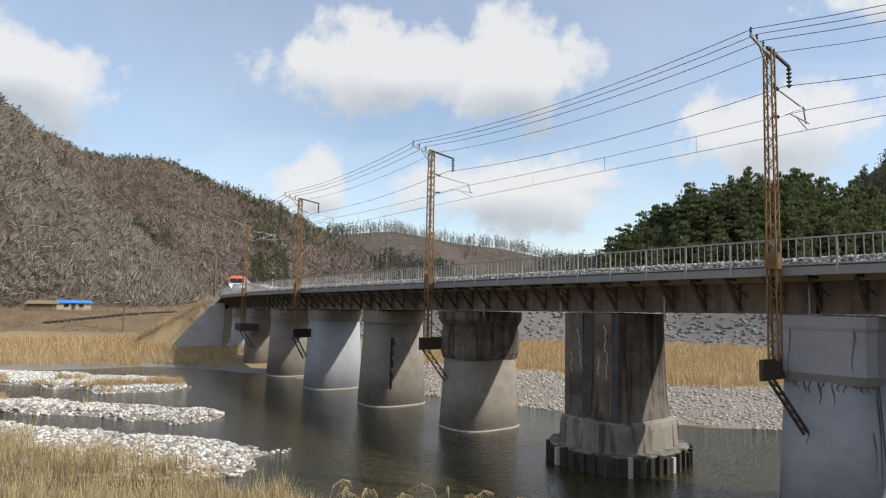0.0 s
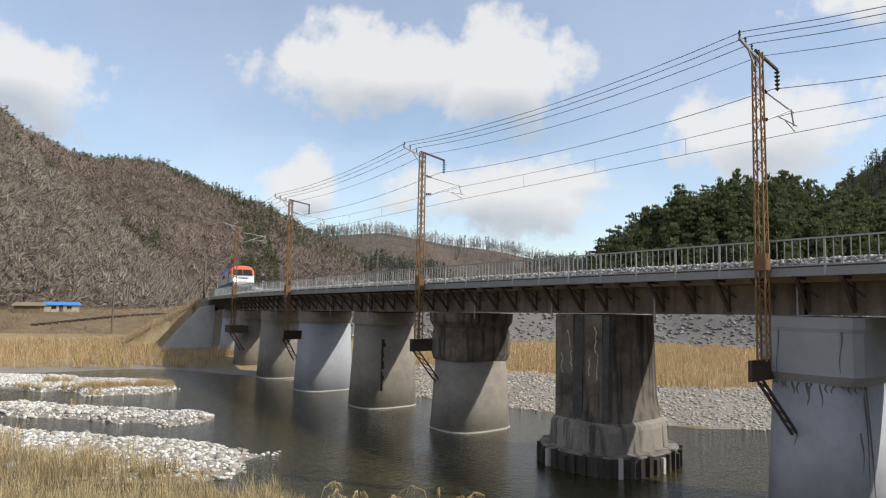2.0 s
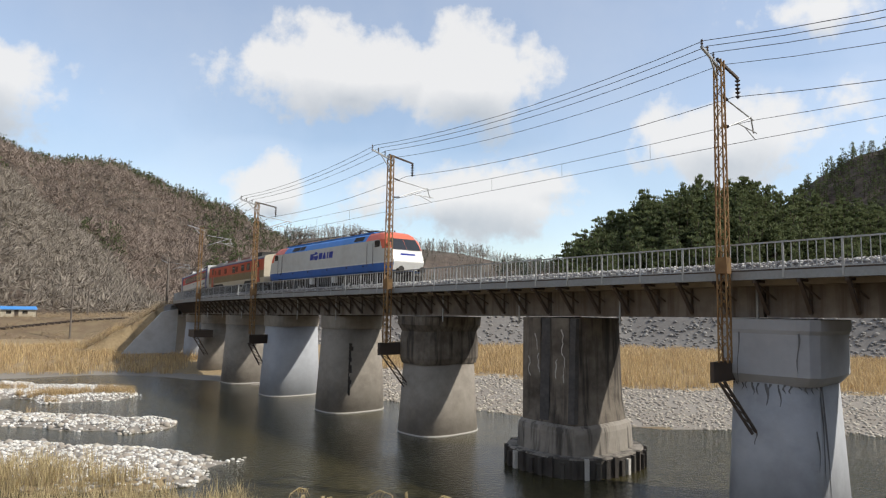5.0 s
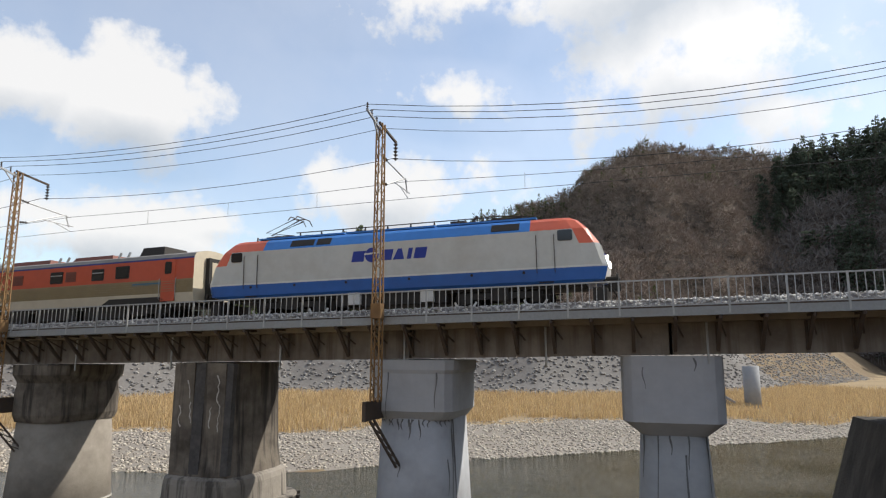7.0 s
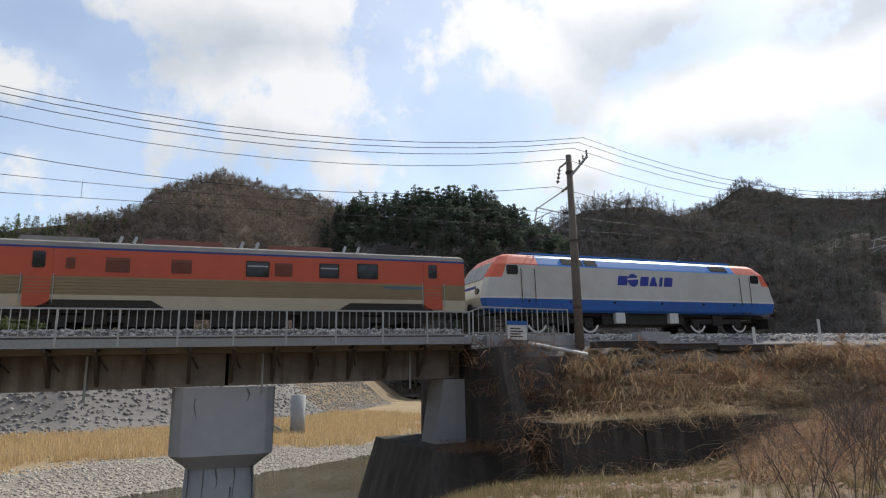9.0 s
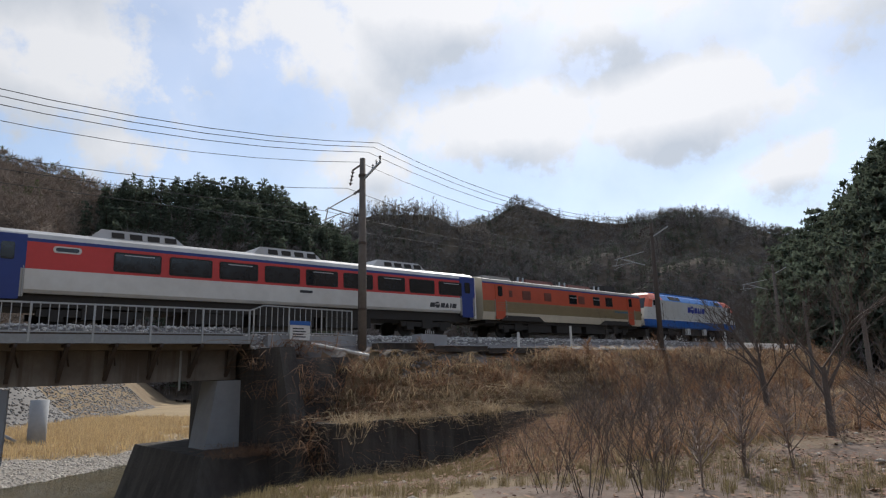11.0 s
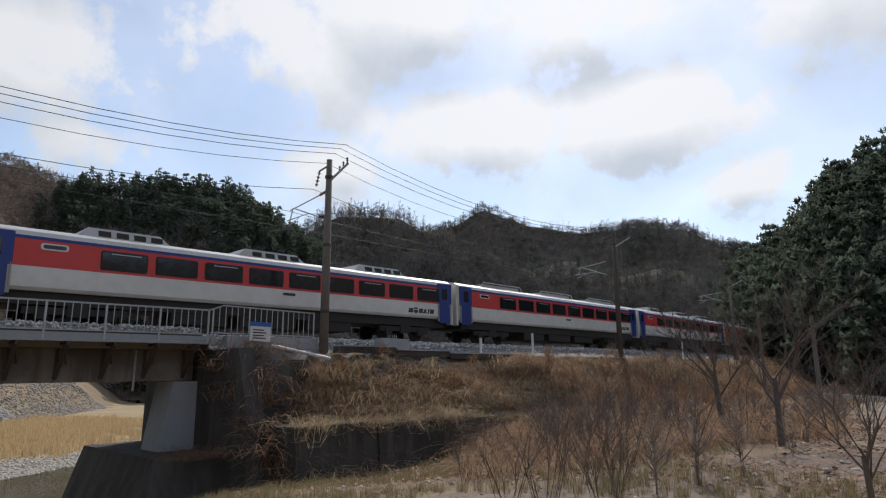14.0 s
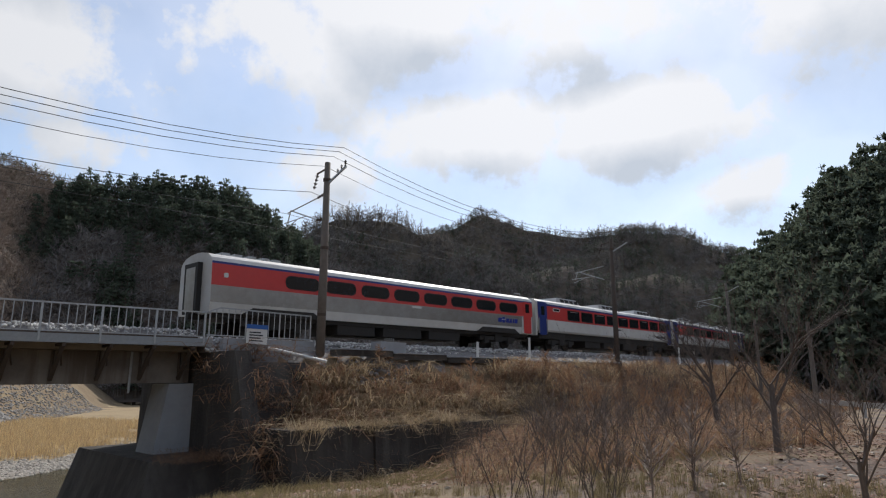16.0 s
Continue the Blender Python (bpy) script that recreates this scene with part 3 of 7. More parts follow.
def build_pier(s, kind):
    x, y, th, zr = track(s)
    top = zr - 1.95
    labels = {"grey_collar": "grey painted pier with a wide collar and dark drips", "grey_cap": "grey painted pier with a chamfered cap", "block": "old stained pier on a ribbed round footing",
              "corbel": "weathered concrete pier with a dark corbelled head", "tan": "tan concrete pier with a dark vertical stain", "white": "pale painted concrete pier standing in the water"}
    th_ob = thing("bridge_pier", Matrix.Translation((x, y, 0)) @ Matrix.Rotation(th, 4, "Z"), labels[kind], "bridge pier", "bridge piers")
    bm = bmesh.new()

    def rings(levels, p=3.2):
        add_loft(bm, [oval(a, b, z, p=p) for z, a, b in levels])

    if kind == "grey_collar":
        rings([(-1.2, 1.95, 2.35), (5.0, 1.62, 2.05)])
        part("shaft", bm, M["soot_paint"], th_ob, smooth=True)
        bm = bmesh.new()
        rings([(4.95, 1.6, 2.0), (5.3, 1.88, 2.25), (top - .55, 1.88, 2.25), (top - .4, 1.98, 2.3), (top, 1.98, 2.3)], 5)
        part("collar", bm, M["paint_grey"], th_ob)
        r = random.Random(4)
        drips(th_ob, (-1.2, 1.95, 2.35), (5.0, 1.62, 2.05), 3.2, [(-90 + k * 6.1 - 62 + r.uniform(-2, 2), 4.98, r.choice((.15, .2, .3, .45, .8)), r.uniform(.02, .06)) for k in range(20)]
              + [(-146, 4.98, 5.6, .12), (-139, 4.98, 4.2, .09), (-151, 4.9, 5.5, .1), (-100, 3.2, .5, .02), (-45, 3.4, 1.4, .03), (-38, 4.6, 3.0, .04), (-33, 4.95, 4.5, .06)])
        drips(th_ob, (5.3, 1.88, 2.25), (top - .55, 1.88, 2.25), 5, [(-128, top - .5, 1.6, .02), (-112, top - .5, 1.9, .015), (-62, top - .5, 1.4, .02)])
    elif kind == "grey_cap":
        rings([(-1.2, 1.55, 1.9), (4.7, 1.22, 1.6)], 4)
        part("shaft", bm, M["concrete_pale"], th_ob, "grey concrete shaft with cracks", smooth=True)
        bm = bmesh.new()
        rings([(4.65, 1.22, 1.6), (5.15, 1.85, 2.1), (top, 1.85, 2.1)], 6)
        part("cap", bm, M["paint_grey"], th_ob)
        drips(th_ob, (-1.2, 1.55, 1.9), (4.7, 1.22, 1.6), 4, [(-112, 4.7, 3.6, .012), (-78, 4.0, 3.8, .03), (-75, 4.68, 1.2, .02), (-96, 4.68, .7, .03), (-132, 4.68, 1.6, .04), (-50, 4.68, 2.2, .04)])
        drips(th_ob, (5.15, 1.85, 2.1), (top, 1.85, 2.1), 6, [(-116, top - .4, .8, .015), (-70, top - .05, .5, .03)])
    elif kind == "block":
        rings([(2.1, 1.95, 2.35), (3.2, 1.8, 2.2), (top, 1.68, 2.1)], 4.5)
        part("shaft", bm, M["concrete_stained"], th_ob)
        bm = bmesh.new()
        for o in (-.95, .75):
            add_box(bm, o - .55, o + .55, -2.24, -2.05, 2.2, top - .02)
        part("pilaster", bm, M["concrete_stained"], th_ob, "patched concrete strip")
        bm = bmesh.new()
        rings([(.8, 2.32, 2.72), (1.85, 2.26, 2.66), (2.08, 2.2, 2.6), (2.2, 2.02, 2.42)], 3.5)
        part("plinth", bm, M["concrete_old"], th_ob, "stained rounded plinth")
        for o, w in ((-.1, .27), (1.48, .17)):
            bm = bmesh.new()
            add_hex(bm, [(o - w, -2.33, 2.3), (o + w, -2.33, 2.3), (o + w, -2.0, 2.3), (o - w, -2.0, 2.3), (o - w, -2.165, top - .03), (o + w, -2.165, top - .03), (o + w, -1.9, top - .03), (o - w, -1.9, top - .03)])
            part("wet_strip", bm, M["strip_dark"], th_ob, "dark upright strip of concrete")
        lime_runs(th_ob, top)
        bm = bmesh.new()
        rings([(-1.2, 2.95, 3.3), (.82, 2.95, 3.3)], 2.6)
        part("footing", bm, M["concrete_dark"], th_ob, "dark ribbed sheet pile footing")
        ring = oval(3.0, 3.35, 0, 40, 2.6)
        for k, q in enumerate(ring):
            bm = bmesh.new()
            add_box(bm, -.1, .1, -.1, .1, -1, .7 + .1 * (k % 3))
            bm.transform(Matrix.Translation((q[0], q[1], 0)) @ Matrix.Rotation(math.atan2(q[1], q[0]), 4, "Z"))
            part("pile_rib", bm, M["concrete_dark"] if k % 7 else M["lime"], th_ob)
        bm = bmesh.new()
        rings([(.823, 2.97, 3.32), (.9, 2.95, 3.28)], 2.6)
        part("footing_edge", bm, M["concrete_old"], th_ob)
    elif kind == "corbel":
        rings([(-1.2, 1.98, 2.5), (4.2, 1.68, 2.2)], 3.0)
        part("shaft", bm, M["concrete_tan"], th_ob, smooth=True)
        bm = bmesh.new()
        rings([(4.15, 1.72, 2.25), (4.5, 1.84, 2.35), (5.5, 1.84, 2.35), (6.1, 1.75, 2.3), (6.5, 1.95, 2.5), (top, 2.0, 2.5)], 3.4)
        part("corbel", bm, M["concrete_stained"], th_ob, "blackened corbelled concrete head")
        bm = bmesh.new()
        rings([(-.02, 1.955, 2.47), (.07, 1.95, 2.46)], 3.0)
        part("tide_line", bm, M["lime"], th_ob)
    else:
        rings([(-1.2, 2.0, 2.5), (top - .9, 1.62, 2.15)], 3.0)
        part("shaft", bm, M["concrete_tan" if kind == "tan" else "paint_grey"], th_ob, smooth=True)
        bm = bmesh.new()
        rings([(top - .9, 1.68, 2.22), (top, 1.7, 2.25)], 3.2)
        part("head", bm, M["concrete_tan"], th_ob)
        bm = bmesh.new()
        rings([(-.02, 1.96, 2.46), (.07, 1.95, 2.45)], 3.0)
        part("tide_line", bm, M["lime"], th_ob)
        if kind == "tan" and -30 < s < -27:
            bm = bmesh.new()
            phi = radians(-36)
            for k in range(14):
                z0 = 4.9 - k * .26
                u = (z0 + 1.2) / (top + .3)
                ring_ = oval(2.0 - .38 * u + .012, 2.5 - .35 * u + .012, 0, 360, 3.0)
                q = ring_[int(math.degrees(phi)) % 360]
                w = .1 + .07 * math.sin(k * 2.1) + .05 * (1 - k / 14)
                m_ = Matrix.Translation((q[0], q[1], z0)) @ Matrix.Rotation(phi - .25, 4, "Z")
                b2 = bmesh.new()
                add_box(b2, -.12, .01, -w, w + .04 * math.sin(k * 1.3), -.27, 0)
                b2.transform(m_)
                me_ = bpy.data.meshes.new("tmp")
                b2.to_mesh(me_)
                b2.free()
                bm.from_mesh(me_)
                bpy.data.meshes.remove(me_)
            part("seepage_stain", bm, M["soot"], th_ob, "black seepage stain")
        for o in (-.9, .9):
            bm = bmesh.new()
            add_box(bm, o - .35, o + .35, -1.9, 1.9, top + .0, top + .25)
            part("bearing_block", bm, M["steel_dark"], th_ob)
    return th_ob


M["soot"] = material("soot", (.03, .027, .025), (.06, .052, .045), .95, scale=2, bump=.3)
for s_, k_ in zip(PIER_S, ("grey_cap", "grey_collar", "block", "corbel", "tan", "white", "tan", "tan", "white")):
    build_pier(s_, k_)

BRIDGE = thing("railway_bridge", Matrix.Translation(tp(-28, 0, 0)), "long curved concrete girder bridge with a steel walkway", "bridge")


def bpart(name, bm, mat_, label=""):
    ob = part(name, fix(bm), mat_, BRIDGE, label)
    ob.matrix_parent_inverse = BRIDGE.matrix_world.inverted()
    return ob


bm = bmesh.new()
add_sweep(bm, [(-2.35, -.72), (2.35, -.72), (2.35, -.5), (-2.35, -.5)], S_LEFT, S_RIGHT)
bpart("deck_slab", bm, M["concrete_tan"])
edges_ = [S_RIGHT] + [s for s in PIER_S] + [S_LEFT]
for a_, b_ in zip(edges_, edges_[1:]):
    for o_ in (-1.95, -.35, 1.25):
        bm = bmesh.new()
        add_sweep(bm, [(o_, -1.9), (o_ + .7, -1.9), (o_ + .7, -.73), (o_, -.73)], a_ - .06, b_ + .06, 2.0)
        bpart("girder", bm, M["girder"])
for side in (-1, 1):
    bm = bmesh.new()
    a_, b_ = sorted((side * 3.25, side * 3.17))
    add_sweep(bm, [(a_, -.54), (b_, -.54), (b_, -.24), (a_, -.24)], S_LEFT, S_RIGHT + .2)
    bpart("edge_beam", bm, M["steel_grey"], "grey painted steel edge beam")
    bm = bmesh.new()
    a_, b_ = sorted((side * 2.36, side * 3.16))
    add_sweep(bm, [(a_, -.5), (b_, -.5), (b_, -.44), (a_, -.44)], S_LEFT, S_RIGHT)
    bpart("walkway_plate", bm, M["steel_dark"])
    bm = bmesh.new()
    a_, b_ = sorted((side * 2.38, side * 2.28))
    add_sweep(bm, [(a_, -.5), (b_, -.5), (b_, -.12), (a_, -.12)], S_LEFT, S_RIGHT)
    bpart("ballast_board", bm, M["steel_dark"])
# brackets that carry the walkway
n_ = 0
s_ = S_RIGHT - .5
while s_ > S_LEFT:
    bm = bmesh.new()
    add_bar(bm, tp(s_, -1.97, -.6), tp(s_, -3.2, -.58), .09)
    add_bar(bm, tp(s_, -1.99, -1.75), tp(s_, -3.08, -.62), .12)
    add_bar(bm, tp(s_, -2.0, -1.8), tp(s_, -2.0, -.75), .08)
    add_bar(bm, tp(s_ + .3, -1.99, -1.25), tp(s_ - .05, -3.0, -.64), .05)
    bpart("walkway_bracket", bm, M["steel_dark"])
    bm = bmesh.new()
    add_box(bm, -.05, .05, -.03, .03, -.13, .0)
    bm.transform(Matrix.Translation(tp(s_, -3.27, -.54)))
    bpart("bolt_plate", bm, M["steel_dark"])
    if n_ % 4 == 1:
        bm = bmesh.new()
        add_tube(bm, [tp(s_ - .35, -2.08, -.75), tp(s_ - .35, -2.08, -2.25)], .045, 6)
        bpart("drain_pipe", bm, M["galvanised"])
    n_ += 1
    s_ -= 1.46

# railing: posts every 1.9 m, balusters between, top and bottom rails
RAILING = thing("railing", Matrix.Translation(tp(-28, -3.2, 0)), "grey galvanised steel railing along the bridge walkway", "railing")


def rpart(name, ob_or_bm, mat_=None):
    ob = part(name, fix(ob_or_bm), mat_, RAILING)
    ob.matrix_parent_inverse = RAILING.matrix_world.inverted()
    return ob


for h_, w_ in ((.80, .055), (-.14, .04)):
    bm = bmesh.new()
    add_sweep(bm, [(-3.2 - w_ / 2, h_ - w_), (-3.2 + w_ / 2, h_ - w_), (-3.2 + w_ / 2, h_), (-3.2 - w_ / 2, h_)], S_LEFT, S_RIGHT - .1)
    rpart("top_rail" if h_ > 0 else "bottom_rail", bm, M["galvanised"])
bm = bmesh.new()
add_box(bm, -.032, .032, -.032, .032, 0, 1.3)
POST = bpy.data.meshes.new("post")
bm.to_mesh(POST)
bm.free()
POST.materials.append(M["galvanised"])
bm = bmesh.new()
add_box(bm, -.014, .014, -.014, .014, 0, .92)
BALUSTER = bpy.data.meshes.new("baluster")
bm.to_mesh(BALUSTER)
bm.free()
BALUSTER.materials.append(M["galvanised"])


def rail_piece(name, me, s, h, o=-3.2):
    ob = new(name, me)
    ob.parent = RAILING
    ob.matrix_basis = RAILING.matrix_world.inverted() @ Matrix.Translation(tp(s, o, h)) @ Matrix.Rotation(track(s)[2], 4, "Z")
    return ob


far_bm = bmesh.new()
k_, s_, count_ = 0, S_RIGHT - .15, 0
while s_ > S_LEFT + .05:
    if k_ % 7 == 0:
        rail_piece("post", POST, s_, -.5, -3.23)
    elif count_ < 300:
        rail_piece("baluster", BALUSTER, s_, -.16)
        count_ += 1
    else:
        add_bar(far_bm, tp(s_, -3.2, -.16), tp(s_, -3.2, .76), .028)
    s_ -= .262
    k_ += 1
tagged(rpart("baluster_row", far_bm, M["galvanised"]), kind="stuff")
# the raised end panel past the abutment
END = thing("end_railing", Matrix.Translation(tp(24, -3.3, 0)), "short raised grey steel railing panel at the abutment", "railing")
bm = bmesh.new()
add_bar(bm, tp(21.5, -3.25, .78), tp(22.0, -3.3, .98), .05)
add_bar(bm, tp(22.0, -3.3, .98), tp(26.2, -3.3, .9), .05)
add_bar(bm, tp(21.5, -3.3, -.1), tp(26.2, -3.3, -.12), .045)
ob = part("end_rail", fix(bm), M["galvanised"], END)
ob.matrix_parent_inverse = END.matrix_world.inverted()
for k_ in range(19):
    bm = bmesh.new()
    add_bar(bm, tp(21.6 + k_ * .255, -3.3, -.35 if k_ % 6 == 0 else -.12), tp(21.6 + k_ * .255, -3.3, .93 if k_ else .8), .05 if k_ % 6 == 0 else .026)
    ob = part("post" if k_ % 6 == 0 else "baluster", fix(bm), M["galvanised"], END)
    ob.matrix_parent_inverse = END.matrix_world.inverted()

# track: ballast bed, sleepers, rails
bm = bmesh.new()
add_sweep(bm, [(-2.27, -.5), (2.27, -.5), (2.27, -.2), (1.75, -.1), (-1.2, -.1), (-1.6, .1), (-2.05, .1), (-2.27, -.1)], S_LEFT, S_RIGHT, 2)
add_sweep(bm, [(-3.3, -.75), (3.3, -.75), (2.6, -.3), (1.7, -.12), (-1.7, -.12), (-2.6, -.3)], S_RIGHT + .02, 150, 3)
add_sweep(bm, [(-3.3, -.75), (3.3, -.75), (2.6, -.3), (1.7, -.12), (-1.7, -.12), (-2.6, -.3)], -190, S_LEFT - .02, 3)
tagged(link_mesh("ballast_bed", fix(bm), M["cinder"]), "grey crushed stone ballast bed of the track", "ballast", kind="structure")
for o_ in (-.75, .75):
    bm = bmesh.new()
    add_sweep(bm, [(o_ - .07, -.16), (o_ + .07, -.16), (o_ + .02, -.12), (o_ + .036, -.03), (o_ + .036, 0), (o_ - .036, 0), (o_ - .036, -.03), (o_ - .02, -.12)], -190, 150, 2.5)
    tagged(link_mesh("rail", fix(bm), M["rail_steel"]), "long steel rail on concrete sleepers", "rail", "rails")
bm = bmesh.new()
add_box(bm, -.12, .12, -1.2, 1.2, -.3, -.06)
SLEEPER = bpy.data.meshes.new("sleeper")
bm.to_mesh(SLEEPER)
bm.free()
SLEEPER.materials.append(M["concrete_pale"])
for k_ in range(150):
    s_ = -55 + k_ * .62
    ob = new("sleeper", SLEEPER)
    ob.matrix_world = Matrix.Translation(tp(s_, 0, -.06)) @ Matrix.Rotation(track(s_)[2], 4, "Z")
    tagged(ob, "concrete sleeper bedded in grey ballast", "sleeper", "sleepers")


def stone(bm, seed, n=1):
    r = random.Random(seed)
    bmesh.ops.create_icosphere(bm, subdivisions=n, radius=.5)
    sc = (r.uniform(.8, 1.2), r.uniform(.6, 1.0), r.uniform(.45, .8))
    for v in bm.verts:
        v.co = Vector((v.co.x * sc[0], v.co.y * sc[1], v.co.z * sc[2])) * r.uniform(.82, 1.15)


STONES = [template(lambda bm, q=q: stone(bm, q)) for q in range(6)]
rng = random.Random(5)
places = []
for k_ in range(9500):
    s_ = rng.uniform(-70, 60) if k_ % 3 else rng.uniform(-25, 35)
    o_ = rng.uniform(-2.25, -1.1) if S_LEFT < s_ < S_RIGHT else rng.uniform(-3.3, -1.1)
    h_ = -.1 + .21 * smooth(-1.2, -1.6, o_) - .21 * smooth(-2.02, -2.27, o_) if S_LEFT < s_ < S_RIGHT else -.12 - .18 * smooth(-1.7, -2.6, o_) - .45 * smooth(-2.6, -3.3, o_)
    p_ = tp(s_, o_, h_ + rng.uniform(-.01, .05))
    places.append((rng.randrange(6), p_.x, p_.y, p_.z, rng.uniform(0, 6.3), rng.uniform(.11, .22), 1, 0))
scatter("ballast_stones", STONES, places, [M["ballast"]], "loose grey ballast stones beside the rails", "ballast")

# ---- masts, arms and wires ----
M["insulator"] = material("insulator", (.05, .035, .03), (.08, .06, .05), .3, scale=4, bump=0)
M["pole_concrete"] = material("pole_concrete", (.17, .145, .122), (.12, .1, .083), .9, scale=.8, stain=(.12, .1, .085), stain_scale=.6, stain_amount=.6, bump=.3)


def local_frame(s, o, h):
    return Matrix.Translation(tp(s, o, h)) @ Matrix.Rotation(track(s)[2], 4, "Z")


def insulator(bm, a, b, n=5, r=.085):
    a, b = Vector(a), Vector(b)
    add_tube(bm, [a, b], .025, 6)
    for k in range(n):
        p, q = a.lerp(b, (k + .3) / n), a.lerp(b, (k + .75) / n)
        add_tube(bm, [p, q], [r, r * .45], 8)


def cantilever(th_ob, steel, reach=3.3):
    """Arm towards the track; y is to the left of the line's direction."""
    bm = bmesh.new()
    insulator(bm, (0, .2, 6.55), (0, .75, 6.45), 4, .07)
    part("arm_insulator", fix(bm), M["insulator"], th_ob)
    bm = bmesh.new()
    insulator(bm, (0, .2, 5.35), (0, .75, 5.42), 4, .07)
    part("arm_insulator", fix(bm), M["insulator"], th_ob)
    bm = bmesh.new()
    add_tube(bm, [(0, .7, 6.46), (0, reach - .1, 6.2)], .03, 6)
    add_tube(bm, [(0, .7, 5.42), (0, reach - .5, 6.22)], .035, 6)
    add_tube(bm, [(0, 1.6, 5.75), (0, reach + .2, 5.72)], .025, 6)
    add_tube(bm, [(0, reach - .9, 5.7), (0, reach, 5.44)], .02, 6)
    add_tube(bm, [(0, reach - .35, 6.3), (0, reach - .1, 5.65)], .03, 6)
    part("cantilever_arm", fix(bm), steel, th_ob)


def lattice_mast(s, o, top, pier_s, low=-3.55):
    m = thing("catenary_mast", local_frame(s, o, 0), "rusty yellow lattice steel catenary mast bracketed to a pier", "catenary mast", "catenary masts")
    w0, w1 = .165, .135
    half = lambda z: w0 + (w1 - w0) * smooth(-1, top, z) if z > 0 else w0

    def corner(i, z):
        sx, sy = ((-1, -1), (1, -1), (1, 1), (-1, 1))[i]
        return (sx * half(z), sy * half(z), z)

    for i in range(4):
        bm = bmesh.new()
        add_bar(bm, corner(i, low), corner(i, 0), .05)
        add_bar(bm, corner(i, 0), corner(i, top), .05)
        part("leg", bm, M["rust"], m)
    for f in range(4):
        n = int((top - low) / .38)
        for k in range(n):
            bm = bmesh.new()
            z, z2 = low + k * (top - low) / n, low + (k + 1) * (top - low) / n
            a, b = (f, (f + 1) % 4) if k % 2 else ((f + 1) % 4, f)
            add_bar(bm, corner(a, z), corner(b, z2), .035, .02)
            part("lacing", bm, M["rust"], m)
    bm = bmesh.new()
    add_box(bm, -.21, .21, -.21, .21, -.3, .3)
    part("base_plate", bm, M["rust"], m)
    bm = bmesh.new()
    add_bar(bm, (0, -1.45, top + .12), (0, .3, top - .35), .08)
    add_bar(bm, (0, -.1, top - .8), (0, -.75, top - .1), .05)
    part("pin_arm", bm, M["galvanised"], m)
    for y in (-1.4, -.95, -.45):
        bm = bmesh.new()
        z = top + .1 - (y + 1.4) * .27
        insulator(bm, (0, y, z), (0, y, z + .32), 3, .06)
        part("pin_insulator", fix(bm), M["insulator"], m)
    bm = bmesh.new()
    add_bar(bm, (0, -.15, top + .02), (0, 1.75, top - .25), .09)
    part("cross_arm", bm, M["steel_dark"], m)
    bm = bmesh.new()
    insulator(bm, (0, 1.7, top - .3), (0, 1.7, top - 1.1), 5, .11)
    part("hanging_insulator", fix(bm), M["insulator"], m)
    cantilever(m, M["galvanised"])
    # shelf and strut to the pier
    d = pier_s - s
    bm = bmesh.new()
    e = 1 if d > 0 else -1
    add_box(bm, min(-.3 * e, d - e * 1.3), max(-.3 * e, d - e * 1.3), -.3, 1.6, low - .75, low)
    part("shelf", bm, M["steel_dark"], m, "dark steel shelf fixed to the pier")
    bm = bmesh.new()
    p, q = (-.1 * e, -.1, low - .7), (e * .5, 1.2, low - 2.6)
    for k in (-.2, .2):
        add_bar(bm, (p[0], p[1] + k, p[2]), (q[0], q[1] + k, q[2]), .08)
    for k in range(6):
        a, b = Vector(p).lerp(Vector(q), k / 6), Vector(p).lerp(Vector(q), (k + 1) / 6)
        add_bar(bm, a + Vector((0, -.2, 0)), b + Vector((0, .2, 0)), .04)
    part("strut", bm, M["steel_dark"], m)
    return m


MASTS = [(1.14, 7.85, 2.0), (-19.22, 7.95, -18.4), (-38.6, 7.6, -38.4 - 1.2), (-55.0, 7.3, -58.6)]
for s_, top_, pier_ in MASTS:
    lattice_mast(s_, -3.5, top_, pier_)


